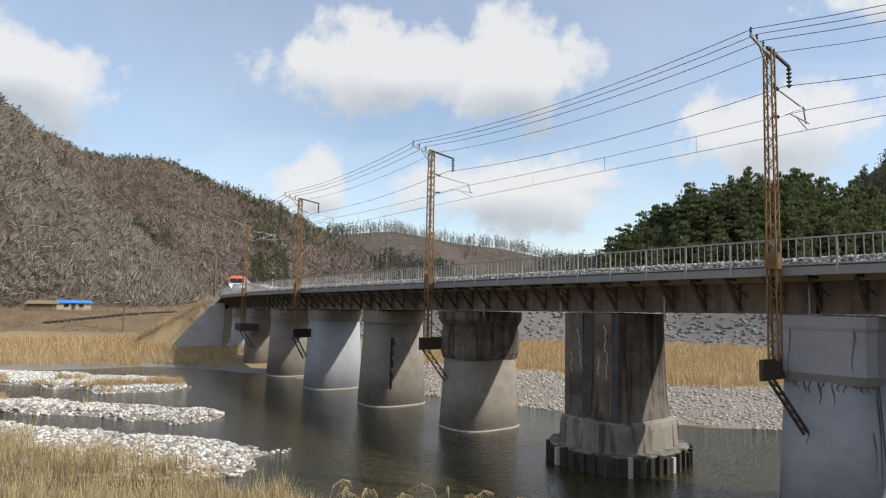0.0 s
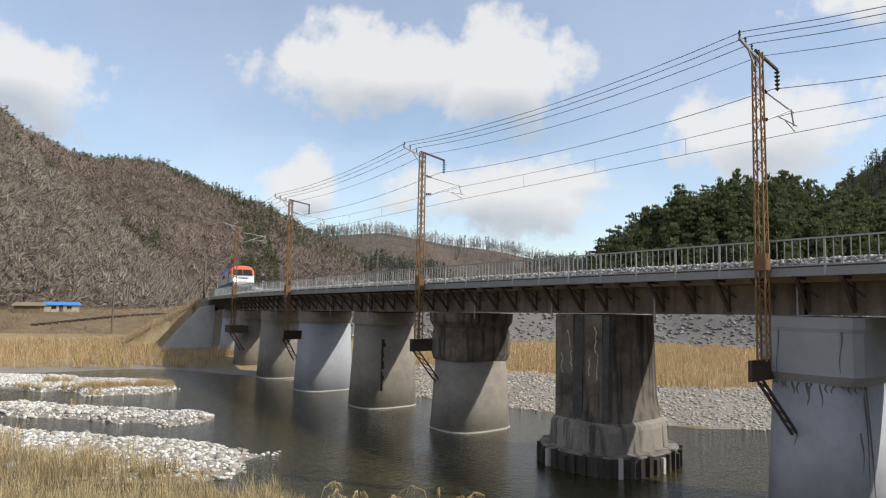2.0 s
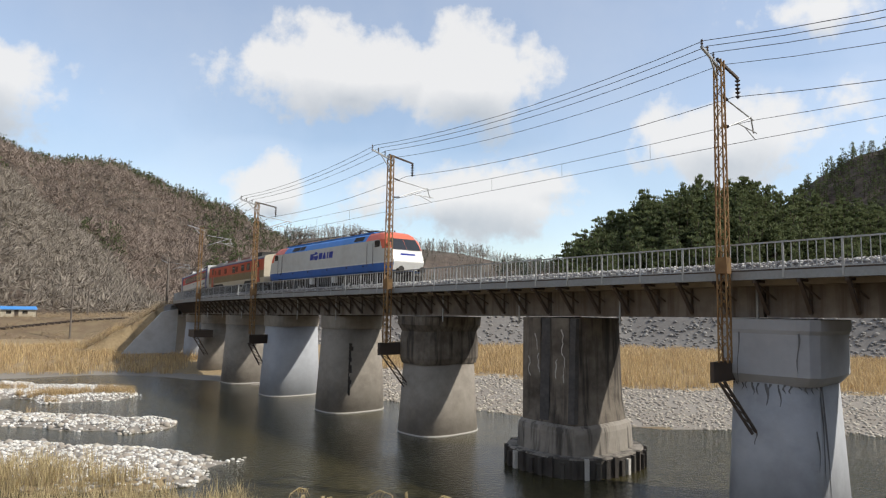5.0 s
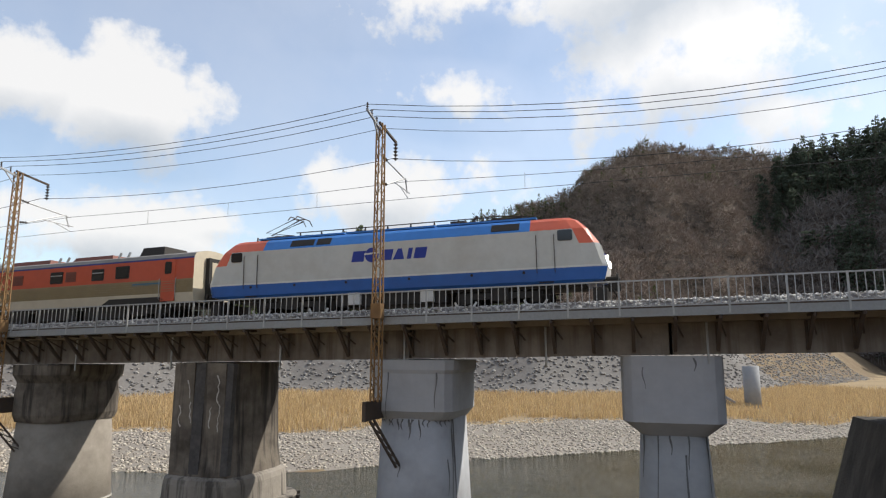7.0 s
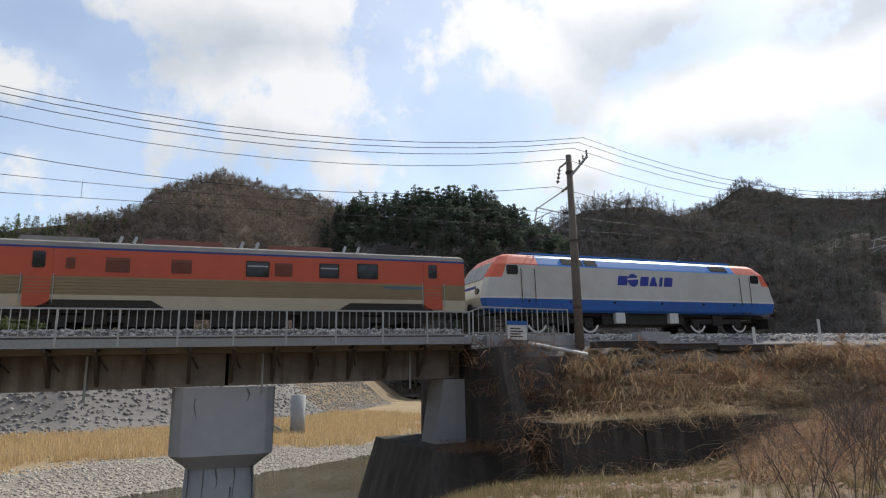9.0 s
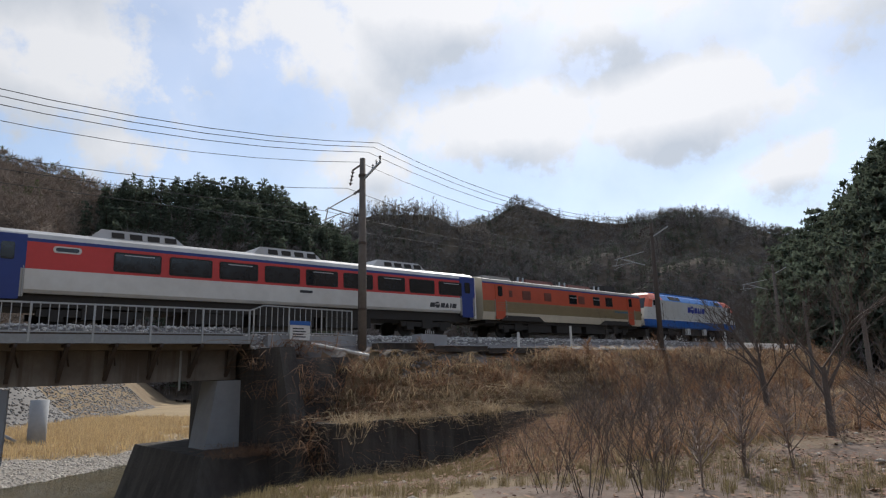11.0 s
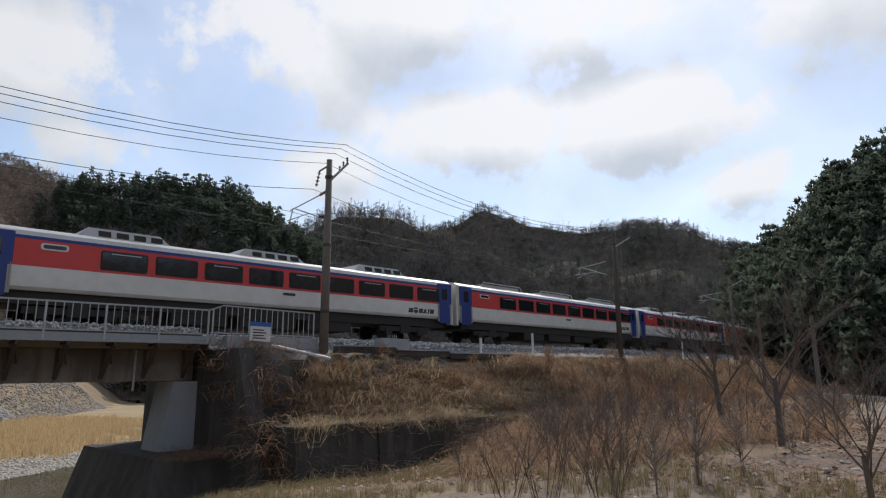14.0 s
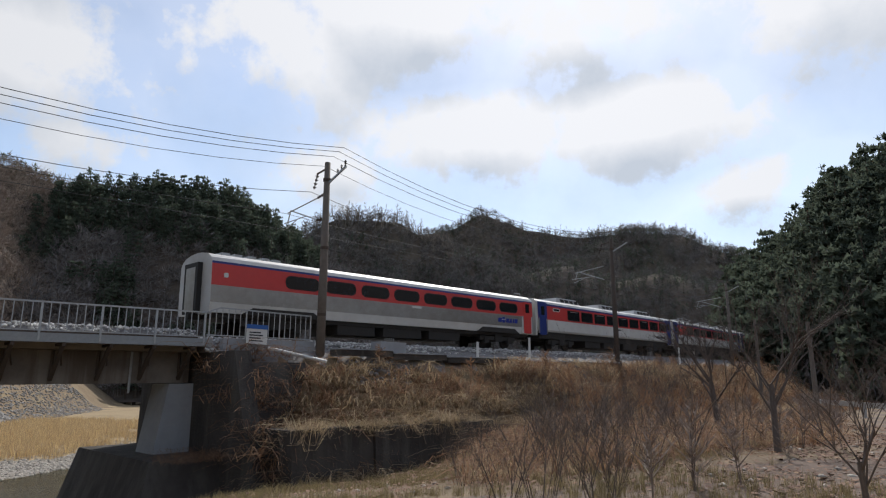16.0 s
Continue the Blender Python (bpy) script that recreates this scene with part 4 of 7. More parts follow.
def concrete_pole(s, o, base, top, loops=False):
    m = thing("concrete_pole", local_frame(s, o, 0), "weathered tapered concrete catenary pole with steel arms", "utility pole", "concrete poles")
    bm = bmesh.new()
    add_tube(bm, [(0, 0, base - 1.0), (0, 0, base + 3), (-.02, 0, top)], [.2, .185, .13], 14)
    part("shaft", fix(bm), M["steel_dark" if loops else "pole_concrete"], m, smooth=True)
    bm = bmesh.new()
    add_bar(bm, (0, -.1, top - 1.0), (.1, -1.25, top - .45), .08)
    part("pin_arm", bm, M["galvanised"], m)
    for k in range(3):
        bm = bmesh.new()
        y = -.65 - k * .28
        insulator(bm, (.1, y, top - .72 + .5 * (k * .28)), (.1, y, top - .42 + .5 * (k * .28)), 3, .07)
        part("pin_insulator", fix(bm), M["insulator"], m)
    bm = bmesh.new()
    add_bar(bm, (0, .1, top - .25), (0, .85, top - .35), .06)
    part("cross_arm", bm, M["steel_dark"], m)
    bm = bmesh.new()
    insulator(bm, (0, .8, top - .38), (0, 1.05, top - 1.05), 4, .1)
    part("hanging_insulator", fix(bm), M["insulator"], m)
    cantilever(m, M["galvanised"])
    for z in (base + 1.2, base + 4.2, top - .9):
        bm = bmesh.new()
        add_tube(bm, [(0, 0, z), (0, 0, z + .12)], .2, 12)
        part("clamp_band", fix(bm), M["steel_dark"], m)
    if loops:
        for k in range(3):
            bm = bmesh.new()
            add_tube(bm, [(0, -.35 - .3 * k, top - 1.1), (.05, -.4 - .3 * k, top - 2.2), (0, -.2 - .3 * k, top - 2.9), (0, -.05, top - 2.5)], .02, 5)
            part("cable_loop", fix(bm), M["insulator"], m)
    return m


POLES = [(26.5, -3.65, -.3, 8.0), (52.9, -3.65, -.85, 8.5), (80.0, -3.7, -.6, 8.0), (110.0, -3.7, -.6, 8.0), (-96.0, -3.6, -.3, 7.4), (-130, -3.6, -.3, 7.4)]
for k_, q_ in enumerate(POLES):
    concrete_pole(*q_, loops=k_ == 1)

SUPPORTS = sorted([(s, t, -3.5) for s, t, _ in MASTS] + [(s, t, o) for s, o, _, t in POLES])


def wire(name, label, points, r, sag):
    bm = bmesh.new()
    pts = []
    for a, b in zip(points, points[1:]):
        n = 10
        for k in range(n + (b is points[-1])):
            u = k / n
            p = Vector(a).lerp(Vector(b), u)
            p.z -= sag * 4 * u * (1 - u) * ((Vector(b) - Vector(a)).length / 20) ** 4 if (Vector(b) - Vector(a)).length < 30 else sag * 8 * u * (1 - u)
            pts.append(p)
    add_tube(bm, pts, r, 5)
    return tagged(link_mesh(name, fix(bm), M["wire"]), label, "wire", "overhead wires")


M["wire"] = material("wire", (.06, .06, .062), (.1, .1, .1), .6, .5, scale=3, bump=0)
for y_, dz in ((-1.2, .42), (-.85, .32), (-.42, .2)):
    wire("feeder_wire", "thin dark overhead feeder wire between the mast tops", [tp(s, o + y_, t + dz) for s, t, o in SUPPORTS], .014, .45)
wire("feeder_wire", "thin dark overhead feeder wire between the mast tops", [tp(s, o + .25, t - .1) for s, t, o in SUPPORTS], .012, .45)
wire("return_wire", "dark overhead wire hung from insulator strings", [tp(s, o + 1.3, t - 1.12) for s, t, o in SUPPORTS], .014, .4)
wire("messenger_wire", "dark messenger wire above the track", [tp(s, -.15, 6.25) for s, t, o in SUPPORTS], .012, .12)
wire("contact_wire", "straight contact wire over the rails", [tp(s, -.15, 5.42) for s, t, o in SUPPORTS], .012, .0)
k_ = -75.0
while k_ < 60:
    near_ = min(abs(k_ - s) for s, _, _ in SUPPORTS)
    if near_ > 2:
        bm = bmesh.new()
        add_bar(bm, tp(k_, -.15, 5.43), tp(k_, -.15, 6.12), .012)
        tagged(link_mesh("dropper_wire", bm, M["wire"]), "short vertical dropper between overhead wires", "wire", "dropper wires")
    k_ += 5.1

# ---- abutments and walls ----
def world_part(name, bm, mat_, parent, label=""):
    ob = part(name, fix(bm), mat_, parent, label)
    ob.matrix_parent_inverse = parent.matrix_world.inverted()
    return ob


def track_block(bm, s0, s1, o0, o1, z_low, h_top, lean=0.0, s_lean=0.0):
    """A block square to the track from a height above the water to a height over the rail; lean: how far its near foot stands out."""
    def low(s, o):
        p = tp(s, o, 0)
        p.z = z_low
        return p
    add_hex(bm, [low(s0 - s_lean, o0 - lean), low(s1, o0 - lean), low(s1, o1), low(s0 - s_lean, o1), tp(s0, o0, h_top), tp(s1, o0, h_top), tp(s1, o1, h_top), tp(s0, o1, h_top)])


AB = thing("abutment", Matrix.Translation(tp(22, 0, -3)), "dark weathered concrete abutment with a sloping wing wall", "abutment")
bm = bmesh.new()
track_block(bm, 20.75, 21.7, -2.1, -.5, 3.0, -1.93, .1, .75)
world_part("bearing_wall", bm, M["concrete_pale"], AB, "grey concrete bearing wall")
bm = bmesh.new()
track_block(bm, 21.72, 26.0, -2.9, 3.2, 2.0, -.6, 1.4)
world_part("backing_wall", bm, M["concrete_dark"], AB)
bm = bmesh.new()
track_block(bm, 19.4, 25.5, -4.4, 3.2, -1.2, -4.5, 2.4, 2.0)
world_part("base_block", bm, M["concrete_dark"], AB)
bm = bmesh.new()
track_block(bm, 22.2, 26.4, -3.35, -2.95, 8.7, -.2)
world_part("parapet", bm, M["concrete_pale"], AB)
bm = bmesh.new()
track_block(bm, 21.75, 22.38, -5.2, -2.92, 2.0, -.75, 2.6)
world_part("wing_wall", bm, M["concrete_dark"], AB)
bm = bmesh.new()
track_block(bm, 22.4, 25.2, -4.6, -3.4, 2.0, -1.15, 2.8)
world_part("wing_wall", bm, M["concrete_dark"], AB)
WALL = thing("retaining_wall", Matrix.Translation(tp(30, -7, -4)), "low dark concrete retaining wall below the rail bank", "retaining wall")
for a_, b_, o_, top_ in ((22.4, 25.8, -8.2, -3.5), (25.83, 29.2, -8.3, -3.6), (29.23, 32.4, -8.4, -3.65), (32.43, 35.6, -8.5, -3.9), (35.63, 38.2, -8.6, -4.2)):
    bm = bmesh.new()
    track_block(bm, a_, b_, o_, -6.5, 2.0, top_, .4)
    world_part("wall_panel", bm, M["concrete_dark"], WALL)
M["wing_paint"] = material("wing_paint", (.50, .50, .49), (.42, .42, .41), .85, scale=.3, stain=(.28, .25, .21), stain_scale=.35, stain_amount=.6, bump=.2)
FARAB = thing("abutment", Matrix.Translation(tp(-79, 0, -3)), "pale painted far abutment with a sloping wing wall", "abutment")
bm = bmesh.new()
track_block(bm, -76.4, -74.4, -2.5, 2.6, -1, -1.95, .2)
world_part("bearing_wall", bm, M["concrete_tan"], FARAB)


def at_height(s, o, z):
    q = tp(s, o, 0)
    q.z = z
    return q


bm = bmesh.new()
side_ = [(-2.52, -.6), (-9.6, -.6), (-9.0, .9), (-4.4, 6.3), (-2.52, 6.75)]
add_loft(bm, [[at_height(-77.2, o, z) for o, z in side_], [at_height(-75.0, o, z) for o, z in side_]])
world_part("wing_wall", bm, M["wing_paint"], FARAB, "pale painted sloping wing wall")
bm = bmesh.new()
add_loft(bm, [[at_height(-77, o, z) for o, z in ((-2.5, -.9), (-11, -.9), (-11, .35), (-2.5, .45))], [at_height(-72.8, o, z) for o, z in ((-2.5, -.9), (-11, -.9), (-11, .15), (-2.5, .25))]])
world_part("apron", bm, M["concrete_dark"], FARAB, "dark stone apron at the water")

# ---- the train: x forward, y to the left, z up from the rail ----
def paint(name, base, dirt=(.16, .14, .11), amount=.35, rough=.42):
    return material(name, base, tuple(c * .86 for c in base), rough, scale=.5, mix=.5, stain=dirt, stain_scale=.5, stain_amount=amount, streak=None, bump=.05, spec=.5)


M["loco_grey"] = paint("loco_grey", (.56, .57, .54), (.36, .33, .27), .5)
M["loco_blue"] = paint("loco_blue", (.02, .12, .42), (.03, .06, .14), .4)
M["roof_blue"] = paint("roof_blue", (.04, .22, .62), (.03, .1, .25), .4)
M["loco_orange"] = paint("loco_orange", (.75, .15, .075), (.45, .12, .08), .3)
M["paint_white"] = paint("paint_white", (.68, .68, .65), (.42, .39, .33), .4)
M["coach_red"] = paint("coach_red", (.58, .045, .04), (.3, .04, .035), .4)
M["coach_blue"] = paint("coach_blue", (.016, .04, .21), (.02, .03, .12), .4)
M["coach_white"] = paint("coach_white", (.66, .65, .61), (.42, .38, .32), .45)
M["coach_roof"] = paint("coach_roof", (.50, .50, .49), (.28, .25, .21), .6, .5)
M["gen_orange"] = paint("gen_orange", (.52, .085, .035), (.28, .06, .03), .5)
M["gen_olive"] = paint("gen_olive", (.26, .20, .105), (.15, .115, .065), .5)
M["gen_cream"] = paint("gen_cream", (.58, .52, .40), (.38, .32, .23), .5)
M["gen_roof"] = paint("gen_roof", (.26, .245, .225), (.13, .115, .1), .7, .7)
M["stainless"] = material("stainless", (.40, .385, .36), (.32, .305, .28), .38, .7, scale=.6, stain=(.22, .19, .15), stain_scale=.5, stain_amount=.6, bump=.08)
M["underframe"] = material("underframe", (.028, .026, .024), (.05, .044, .038), .8, .1, scale=1.5, bump=.3)
M["rubber"] = material("rubber", (.02, .02, .02), (.035, .033, .03), .8, scale=2, bump=.2)
M["train_glass"] = material("train_glass", (.012, .014, .017), (.02, .022, .025), .08, scale=.4, bump=0, spec=.6)
M["logo_blue"] = paint("logo_blue", (.012, .035, .30), (.02, .03, .2), .2)
M["logo_dark"] = paint("logo_dark", (.03, .03, .035), (.05, .05, .05), .2)
lamp_ = bpy.data.materials.new("headlight_glow")
lamp_.use_nodes = True
lamp_.node_tree.nodes["Principled BSDF"].inputs["Emission Color"].default_value = (1, .95, .85, 1)
lamp_.node_tree.nodes["Principled BSDF"].inputs["Emission Strength"].default_value = 12
M["headlight"] = lamp_


def bogie(parent, x, wheels=(-1.2, 1.2), r=.46):
    bm = bmesh.new()
    for y in (-1.1, 1.1):
        add_box(bm, x - 1.75, x + 1.75, y - .09, y + .09, .5, .75)
        for w in wheels:
            add_box(bm, x + w - .22, x + w + .22, y - .14, y + .14, .32, .68)
        add_box(bm, x - .35, x + .35, y - .16, y + .16, .42, .95)
    add_box(bm, x - .3, x + .3, -1.1, 1.1, .45, .75)
    b = part("bogie", fix(bm), M["underframe"], parent)
    for w in wheels:
        for y in (-.76, .76):
            bm = bmesh.new()
            add_tube(bm, [(x + w, y - .065, r), (x + w, y + .065, r)], r, 24)
            add_tube(bm, [(x + w, y - .1, r), (x + w, y + .1, r)], r * .3, 12)
            part("wheel", fix(bm), M["underframe"], b)
    return b


def panel(name, parent, x0, x1, z0, z1, y, mat_, round_=.06, thick=.02, lean=0.0, label=""):
    """A rounded flat panel on a side wall at y; it stands out by its thickness."""
    bm = bmesh.new()
    pts = []
    for cx, cz, a0 in ((x1 - round_, z1 - round_, 0), (x0 + round_, z1 - round_, 90), (x0 + round_, z0 + round_, 180), (x1 - round_, z0 + round_, 270)):
        for k in range(4):
            a = radians(a0 + k * 30)
            pts.append((cx + round_ * math.cos(a), cz + round_ * math.sin(a)))
    e = 1 if y > 0 else -1
    lo = [(px, y - e * .04 - e * lean * (pz - z0), pz) for px, pz in pts]
    hi = [(px, y + e * thick - e * lean * (pz - z0), pz) for px, pz in pts]
    add_loft(bm, [lo, hi])
    return part(name, fix(bm), mat_, parent, label)


def mark(parent, x, z, w, h, y, mat_):
    """Operator's mark as plain slanted blocks and a disc with a light swoosh."""
    e = 1 if y > 0 else -1
    for k, (a, b) in enumerate(((0, .17), (.40, .55), (.57, .72), (.755, .81), (.845, 1.0))):
        bm = bmesh.new()
        lo, hi = [], []
        for u, v in ((a, 0), (b, 0), (b + .03, 1), (a + .03, 1)):
            if k == 2:
                u = a + (u - a) * (.35 if v else 1) + (.06 if v else 0)
            lo.append((x + (u - .5) * w * -e, y - e * .01, z + (v - .5) * h * .72))
            hi.append((x + (u - .5) * w * -e, y + e * .008, z + (v - .5) * h * .72))
        add_loft(bm, [lo, hi])
        part("mark_block", fix(bm), mat_, parent)
    bm = bmesh.new()
    cx = x + (.285 - .5) * w * -e
    add_tube(bm, [(cx, y - e * .01, z + .05 * h), (cx, y + e * .009, z + .05 * h)], h * .5, 24)
    part("mark_disc", fix(bm), mat_, parent)
    bm = bmesh.new()
    add_bar(bm, (cx - h * .55, y + e * .011, z + .12 * h), (cx + h * .55, y + e * .011, z + .2 * h), .012, h * .11, up=(0, 0, 1))
    part("mark_swoosh", fix(bm), M["paint_white"], parent)


def shell(stations, ring, mat_of, caps=True):
    """A body lofted through stations; ring(i) gives the half outline (y, z) from the lower edge to the top, mirrored. mat_of(x, z, end) picks the slot."""
    bm = bmesh.new()
    rows = []
    for st in range(len(stations)):
        half = ring(st)
        right = [bm.verts.new((x, -y, z)) for x, y, z in half]
        left = [bm.verts.new((x, y, z)) for x, y, z in half]
        rows.append((right, left))
    def put(vs, end=False):
        f = bm.faces.new(vs)
        c = f.calc_center_median()
        f.material_index = mat_of(c.x, c.z, end)
    for (r0, l0), (r1, l1) in zip(rows, rows[1:]):
        for k in range(len(r0) - 1):
            put((r0[k], r1[k], r1[k + 1], r0[k + 1]))
            put((l0[k + 1], l1[k + 1], l1[k], l0[k]))
        put((r0[-1], r1[-1], l1[-1], l0[-1]))
        put((r0[0], l0[0], l1[0], r1[0]))
    for r, l in (rows[0], rows[-1]):
        for k in range(len(r) - 1):
            put((r[k], r[k + 1], l[k + 1], l[k]), True)
    return fix(bm)


def pantograph(parent, x, raised, e=1):
    bm = bmesh.new()
    z = 3.95
    add_box(bm, x - .75, x + .75, -.55, .55, z, z + .08)
    zt = z + .95 if raised else z + .28
    xe = x - e * .95
    for y in (-.35, .35):
        add_tube(bm, [(x + e * .55, y, z + .1), (xe, y * .8, z + (.35 if raised else .16)), (x + e * .75, y * 1.1, zt)], .03, 6)
    add_tube(bm, [(x + e * .35, 0, z + .1), (xe + e * .1, 0, z + (.25 if raised else .12)), (x + e * .7, 0, zt - .04)], .035, 6)
    for dx in (0, .35):
        add_tube(bm, [(x + e * (.6 + dx), -.85, zt - .18), (x + e * (.6 + dx), -.6, zt + .04), (x + e * (.6 + dx), .6, zt + .04), (x + e * (.6 + dx), .85, zt - .18)], .025, 6)
    add_bar(bm, (x + e * .55, 0, zt), (x + e * 1.0, 0, zt), .04)
    for dx in (-.6, .6):
        for y in (-.45, .45):
            add_tube(bm, [(x + dx, y, z - .2), (x + dx, y, z)], .06, 8)
    return part("pantograph", fix(bm), M["steel_dark"], parent, "raised half folded pantograph" if raised else "folded pantograph")


def build_locomotive():
    loco = thing("locomotive", Matrix(), "white, blue and orange electric locomotive with raked cabs", "locomotive")
    zs = [(1.38, 1.0), (1.47, 1.12), (1.5, 1.62), (1.5, 1.70), (1.5, 2.58), (1.5, 3.2), (1.46, 3.27), (1.22, 3.62), (1.05, 3.76), (.5, 3.84), (.0001, 3.86)]
    xf = [8.75, 9.2, 9.34, 9.35, 9.06, 8.62, 8.55, 8.2, 7.98, 7.75, 7.7]
    st = [(-1, 1.0, .84), (-1, .9, .95), (-1, .6, .995), (-1, 0, 1), (-6.3, 0, 1), (-3, 0, 1), (0, 0, 1), (3, 0, 1), (6.3, 0, 1), (1, 0, 1), (1, .6, .995), (1, .9, .95), (1, 1.0, .84)]

    def ring(i):
        a, k, w = st[i]
        out = []
        for (y, z), f in zip(zs, xf):
            x = a if abs(a) > 1 or a == 0 else a * (7.1 + (f - 7.1) * k)
            out.append((x, y * w, z - (.03 if k == 1.0 and z > 3.7 else 0)))
        return out

    def pick(x, z, end):
        if z < 1.62:
            return 4 if end and z > 1.2 else 1
        if z < 1.7:
            return 4
        if end or abs(x) > 8.3:
            return 2 if z > 2.36 else 4 if end else 0
        if z > 3.2:
            return 2 if abs(x) > 6.3 else 3
        return 0
    body = part("body", shell(st, ring, pick), [M["loco_grey"], M["loco_blue"], M["loco_orange"], M["roof_blue"], M["paint_white"]], loco)
    for y in (-1.5, 1.5):
        for e in (-1, 1):
            panel("cab_window", loco, *sorted((e * 7.42, e * 8.02)), 2.72, 3.17, y, M["train_glass"], .08)
            d = panel("cab_door", loco, *sorted((e * 6.62, e * 7.2)), 1.72, 3.18, y, M["loco_grey"], .05, .012)
            for x in (6.55, 7.28):
                bm = bmesh.new()
                s = 1 if y > 0 else -1
                add_tube(bm, [(e * x, y + s * .01, 1.45), (e * x, y + s * .06, 1.5), (e * x, y + s * .06, 2.95), (e * x, y + s * .01, 3.0)], .018, 6)
                part("grab_rail", fix(bm), M["steel_dark"], d)
            bm = bmesh.new()
            for k in range(3):
                add_box(bm, *sorted((e * 6.62, e * 7.2)), *sorted((y * .93, y * 1.02)), .55 + k * .25, .59 + k * .25)
            part("cab_step", fix(bm), M["underframe"], loco)
        for a, b in ((-4.9, -3.7), (-3.55, -2.85), (4.65, 5.85)):
            s = 1 if y > 0 else -1
            bm = bmesh.new()
            n = Vector((0, s * .35, .24)).normalized() * .02
            p = [Vector((a, s * 1.445, 3.3)), Vector((b, s * 1.445, 3.3)), Vector((b, s * 1.225, 3.615)), Vector((a, s * 1.225, 3.615))]
            add_hex(bm, [q - n for q in p] + [q + n for q in p])
            part("roof_grille", fix(bm), M["underframe"], loco)
        for x in (-1.65, 1.77):
            bm = bmesh.new()
            s = 1 if y > 0 else -1
            add_box(bm, x - .28, x + .28, *sorted((s * 1.1, s * 1.42)), .5, 1.02)
            part("battery_box", fix(bm), M["paint_white"], loco)
        for x in (-6.9, -4.6, -2.0, 1.0, 3.8, 6.0):
            bm = bmesh.new()
            s = 1 if y > 0 else -1
            add_tube(bm, [(x, s * 1.49, 1.5), (x, s * 1.53, 1.5)], .06, 10)
            part("jacking_point", fix(bm), M["underframe"], loco)
        mark(loco, 0, 2.62, 3.5, .66, y * 1.003, M["logo_blue"])
    for e in (-1, 1):
        bm = bmesh.new()
        p = lambda y, z, f, o=.02: Vector((e * (f + o), y, z + .012))
        for y0, y1 in ((-1.2, -.02), (.02, 1.2)):
            add_hex(bm, [p(y0, 2.5, 9.06, -.05), p(y1, 2.5, 9.06, -.05), p(y1 * .93, 3.3, 8.48, -.05), p(y0 * .93, 3.3, 8.48, -.05), p(y0, 2.5, 9.10), p(y1, 2.5, 9.10), p(y1 * .93, 3.3, 8.53), p(y0 * .93, 3.3, 8.53)])
        part("windscreen", fix(bm), M["train_glass"], loco)
        for y in (-.95, .95):
            bm = bmesh.new()
            add_tube(bm, [(e * 9.25, y, 1.95), (e * 9.36, y, 1.95)], .15, 14)
            part("headlight", fix(bm), M["headlight"] if e > 0 else M["train_glass"], loco)
            bm = bmesh.new()
            add_tube(bm, [(e * 9.1, y * .92, 1.15), (e * 9.62, y * .92, 1.15)], .09, 10)
            add_tube(bm, [(e * 9.62, y * .92, 1.15), (e * 9.7, y * .92, 1.15)], .22, 14)
            part("buffer", fix(bm), M["underframe"], loco)
        bm = bmesh.new()
        add_box(bm, *sorted((e * 9.0, e * 9.75)), -.14, .14, .72, 1.0)
        add_box(bm, *sorted((e * 8.7, e * 9.25)), -1.25, 1.25, .25, .8)
        add_tube(bm, [(e * 9.3, .35, 1.0), (e * 9.55, .4, .6), (e * 9.45, .45, .4)], .035, 6)
        add_tube(bm, [(e * 9.3, -.35, 1.0), (e * 9.55, -.4, .6), (e * 9.45, -.45, .4)], .035, 6)
        part("coupler", fix(bm), M["underframe"], loco)
        bm = bmesh.new()
        add_bar(bm, (e * 9.2, -.62, 2.17), (e * 9.2, .62, 2.17), .02, .16)
        part("front_mark", fix(bm), M["logo_blue"], loco)
        bogie(loco, e * 4.93, (-1.48, 1.48), .58)
        for x in (e * 4.93 - 1.48, e * 4.93 + 1.48):
            for y in (-1.3, 1.3):
                bm = bmesh.new()
                for k in range(10):
                    a0, a1 = radians(200 + k * 14), radians(214 + k * 14)
                    add_bar(bm, (x + .5 * math.cos(a0), y, .58 + .5 * math.sin(a0)), (x + .5 * math.cos(a1), y, .58 + .5 * math.sin(a1)), .03, .09)
                part("wheel_rim_paint", fix(bm), M["paint_white"], loco)
    bm = bmesh.new()
    add_box(bm, -2.6, 2.6, -1.2, 1.2, .45, 1.0)
    add_box(bm, -8.4, 8.4, -1.1, 1.1, .85, 1.05)
    part("underframe", fix(bm), M["underframe"], loco)
    bm = bmesh.new()
    for a, b in ((-6.9, -2.4), (-2.3, 2.0), (2.1, 6.5)):
        add_box(bm, a, b, -.95, .95, 3.82, 3.9)
    part("roof_hatch", fix(bm), M["roof_blue"], loco)
    bm = bmesh.new()
    add_tube(bm, [(-5, -.7, 4.1), (4.4, -.7, 4.1)], .025, 6)
    add_tube(bm, [(-2, .3, 4.12), (3.8, .3, 4.12)], .025, 6)
    for k in range(9):
        add_tube(bm, [(-4.8 + k * 1.12, -.7, 3.88), (-4.8 + k * 1.12, -.7, 4.1)], [.06, .03], 8)
    part("roof_busbar", fix(bm), M["steel_dark"], loco)
    bm = bmesh.new()
    add_box(bm, 2.6, 3.3, -.5, .5, 3.88, 4.1)
    add_tube(bm, [(3.5, -.3, 3.9), (3.8, -.3, 4.3)], .07, 8)
    part("roof_breaker", fix(bm), M["insulator"], loco)
    pantograph(loco, -6.0, True, 1)
    pantograph(loco, 5.1, False, -1)
    bm = bmesh.new()
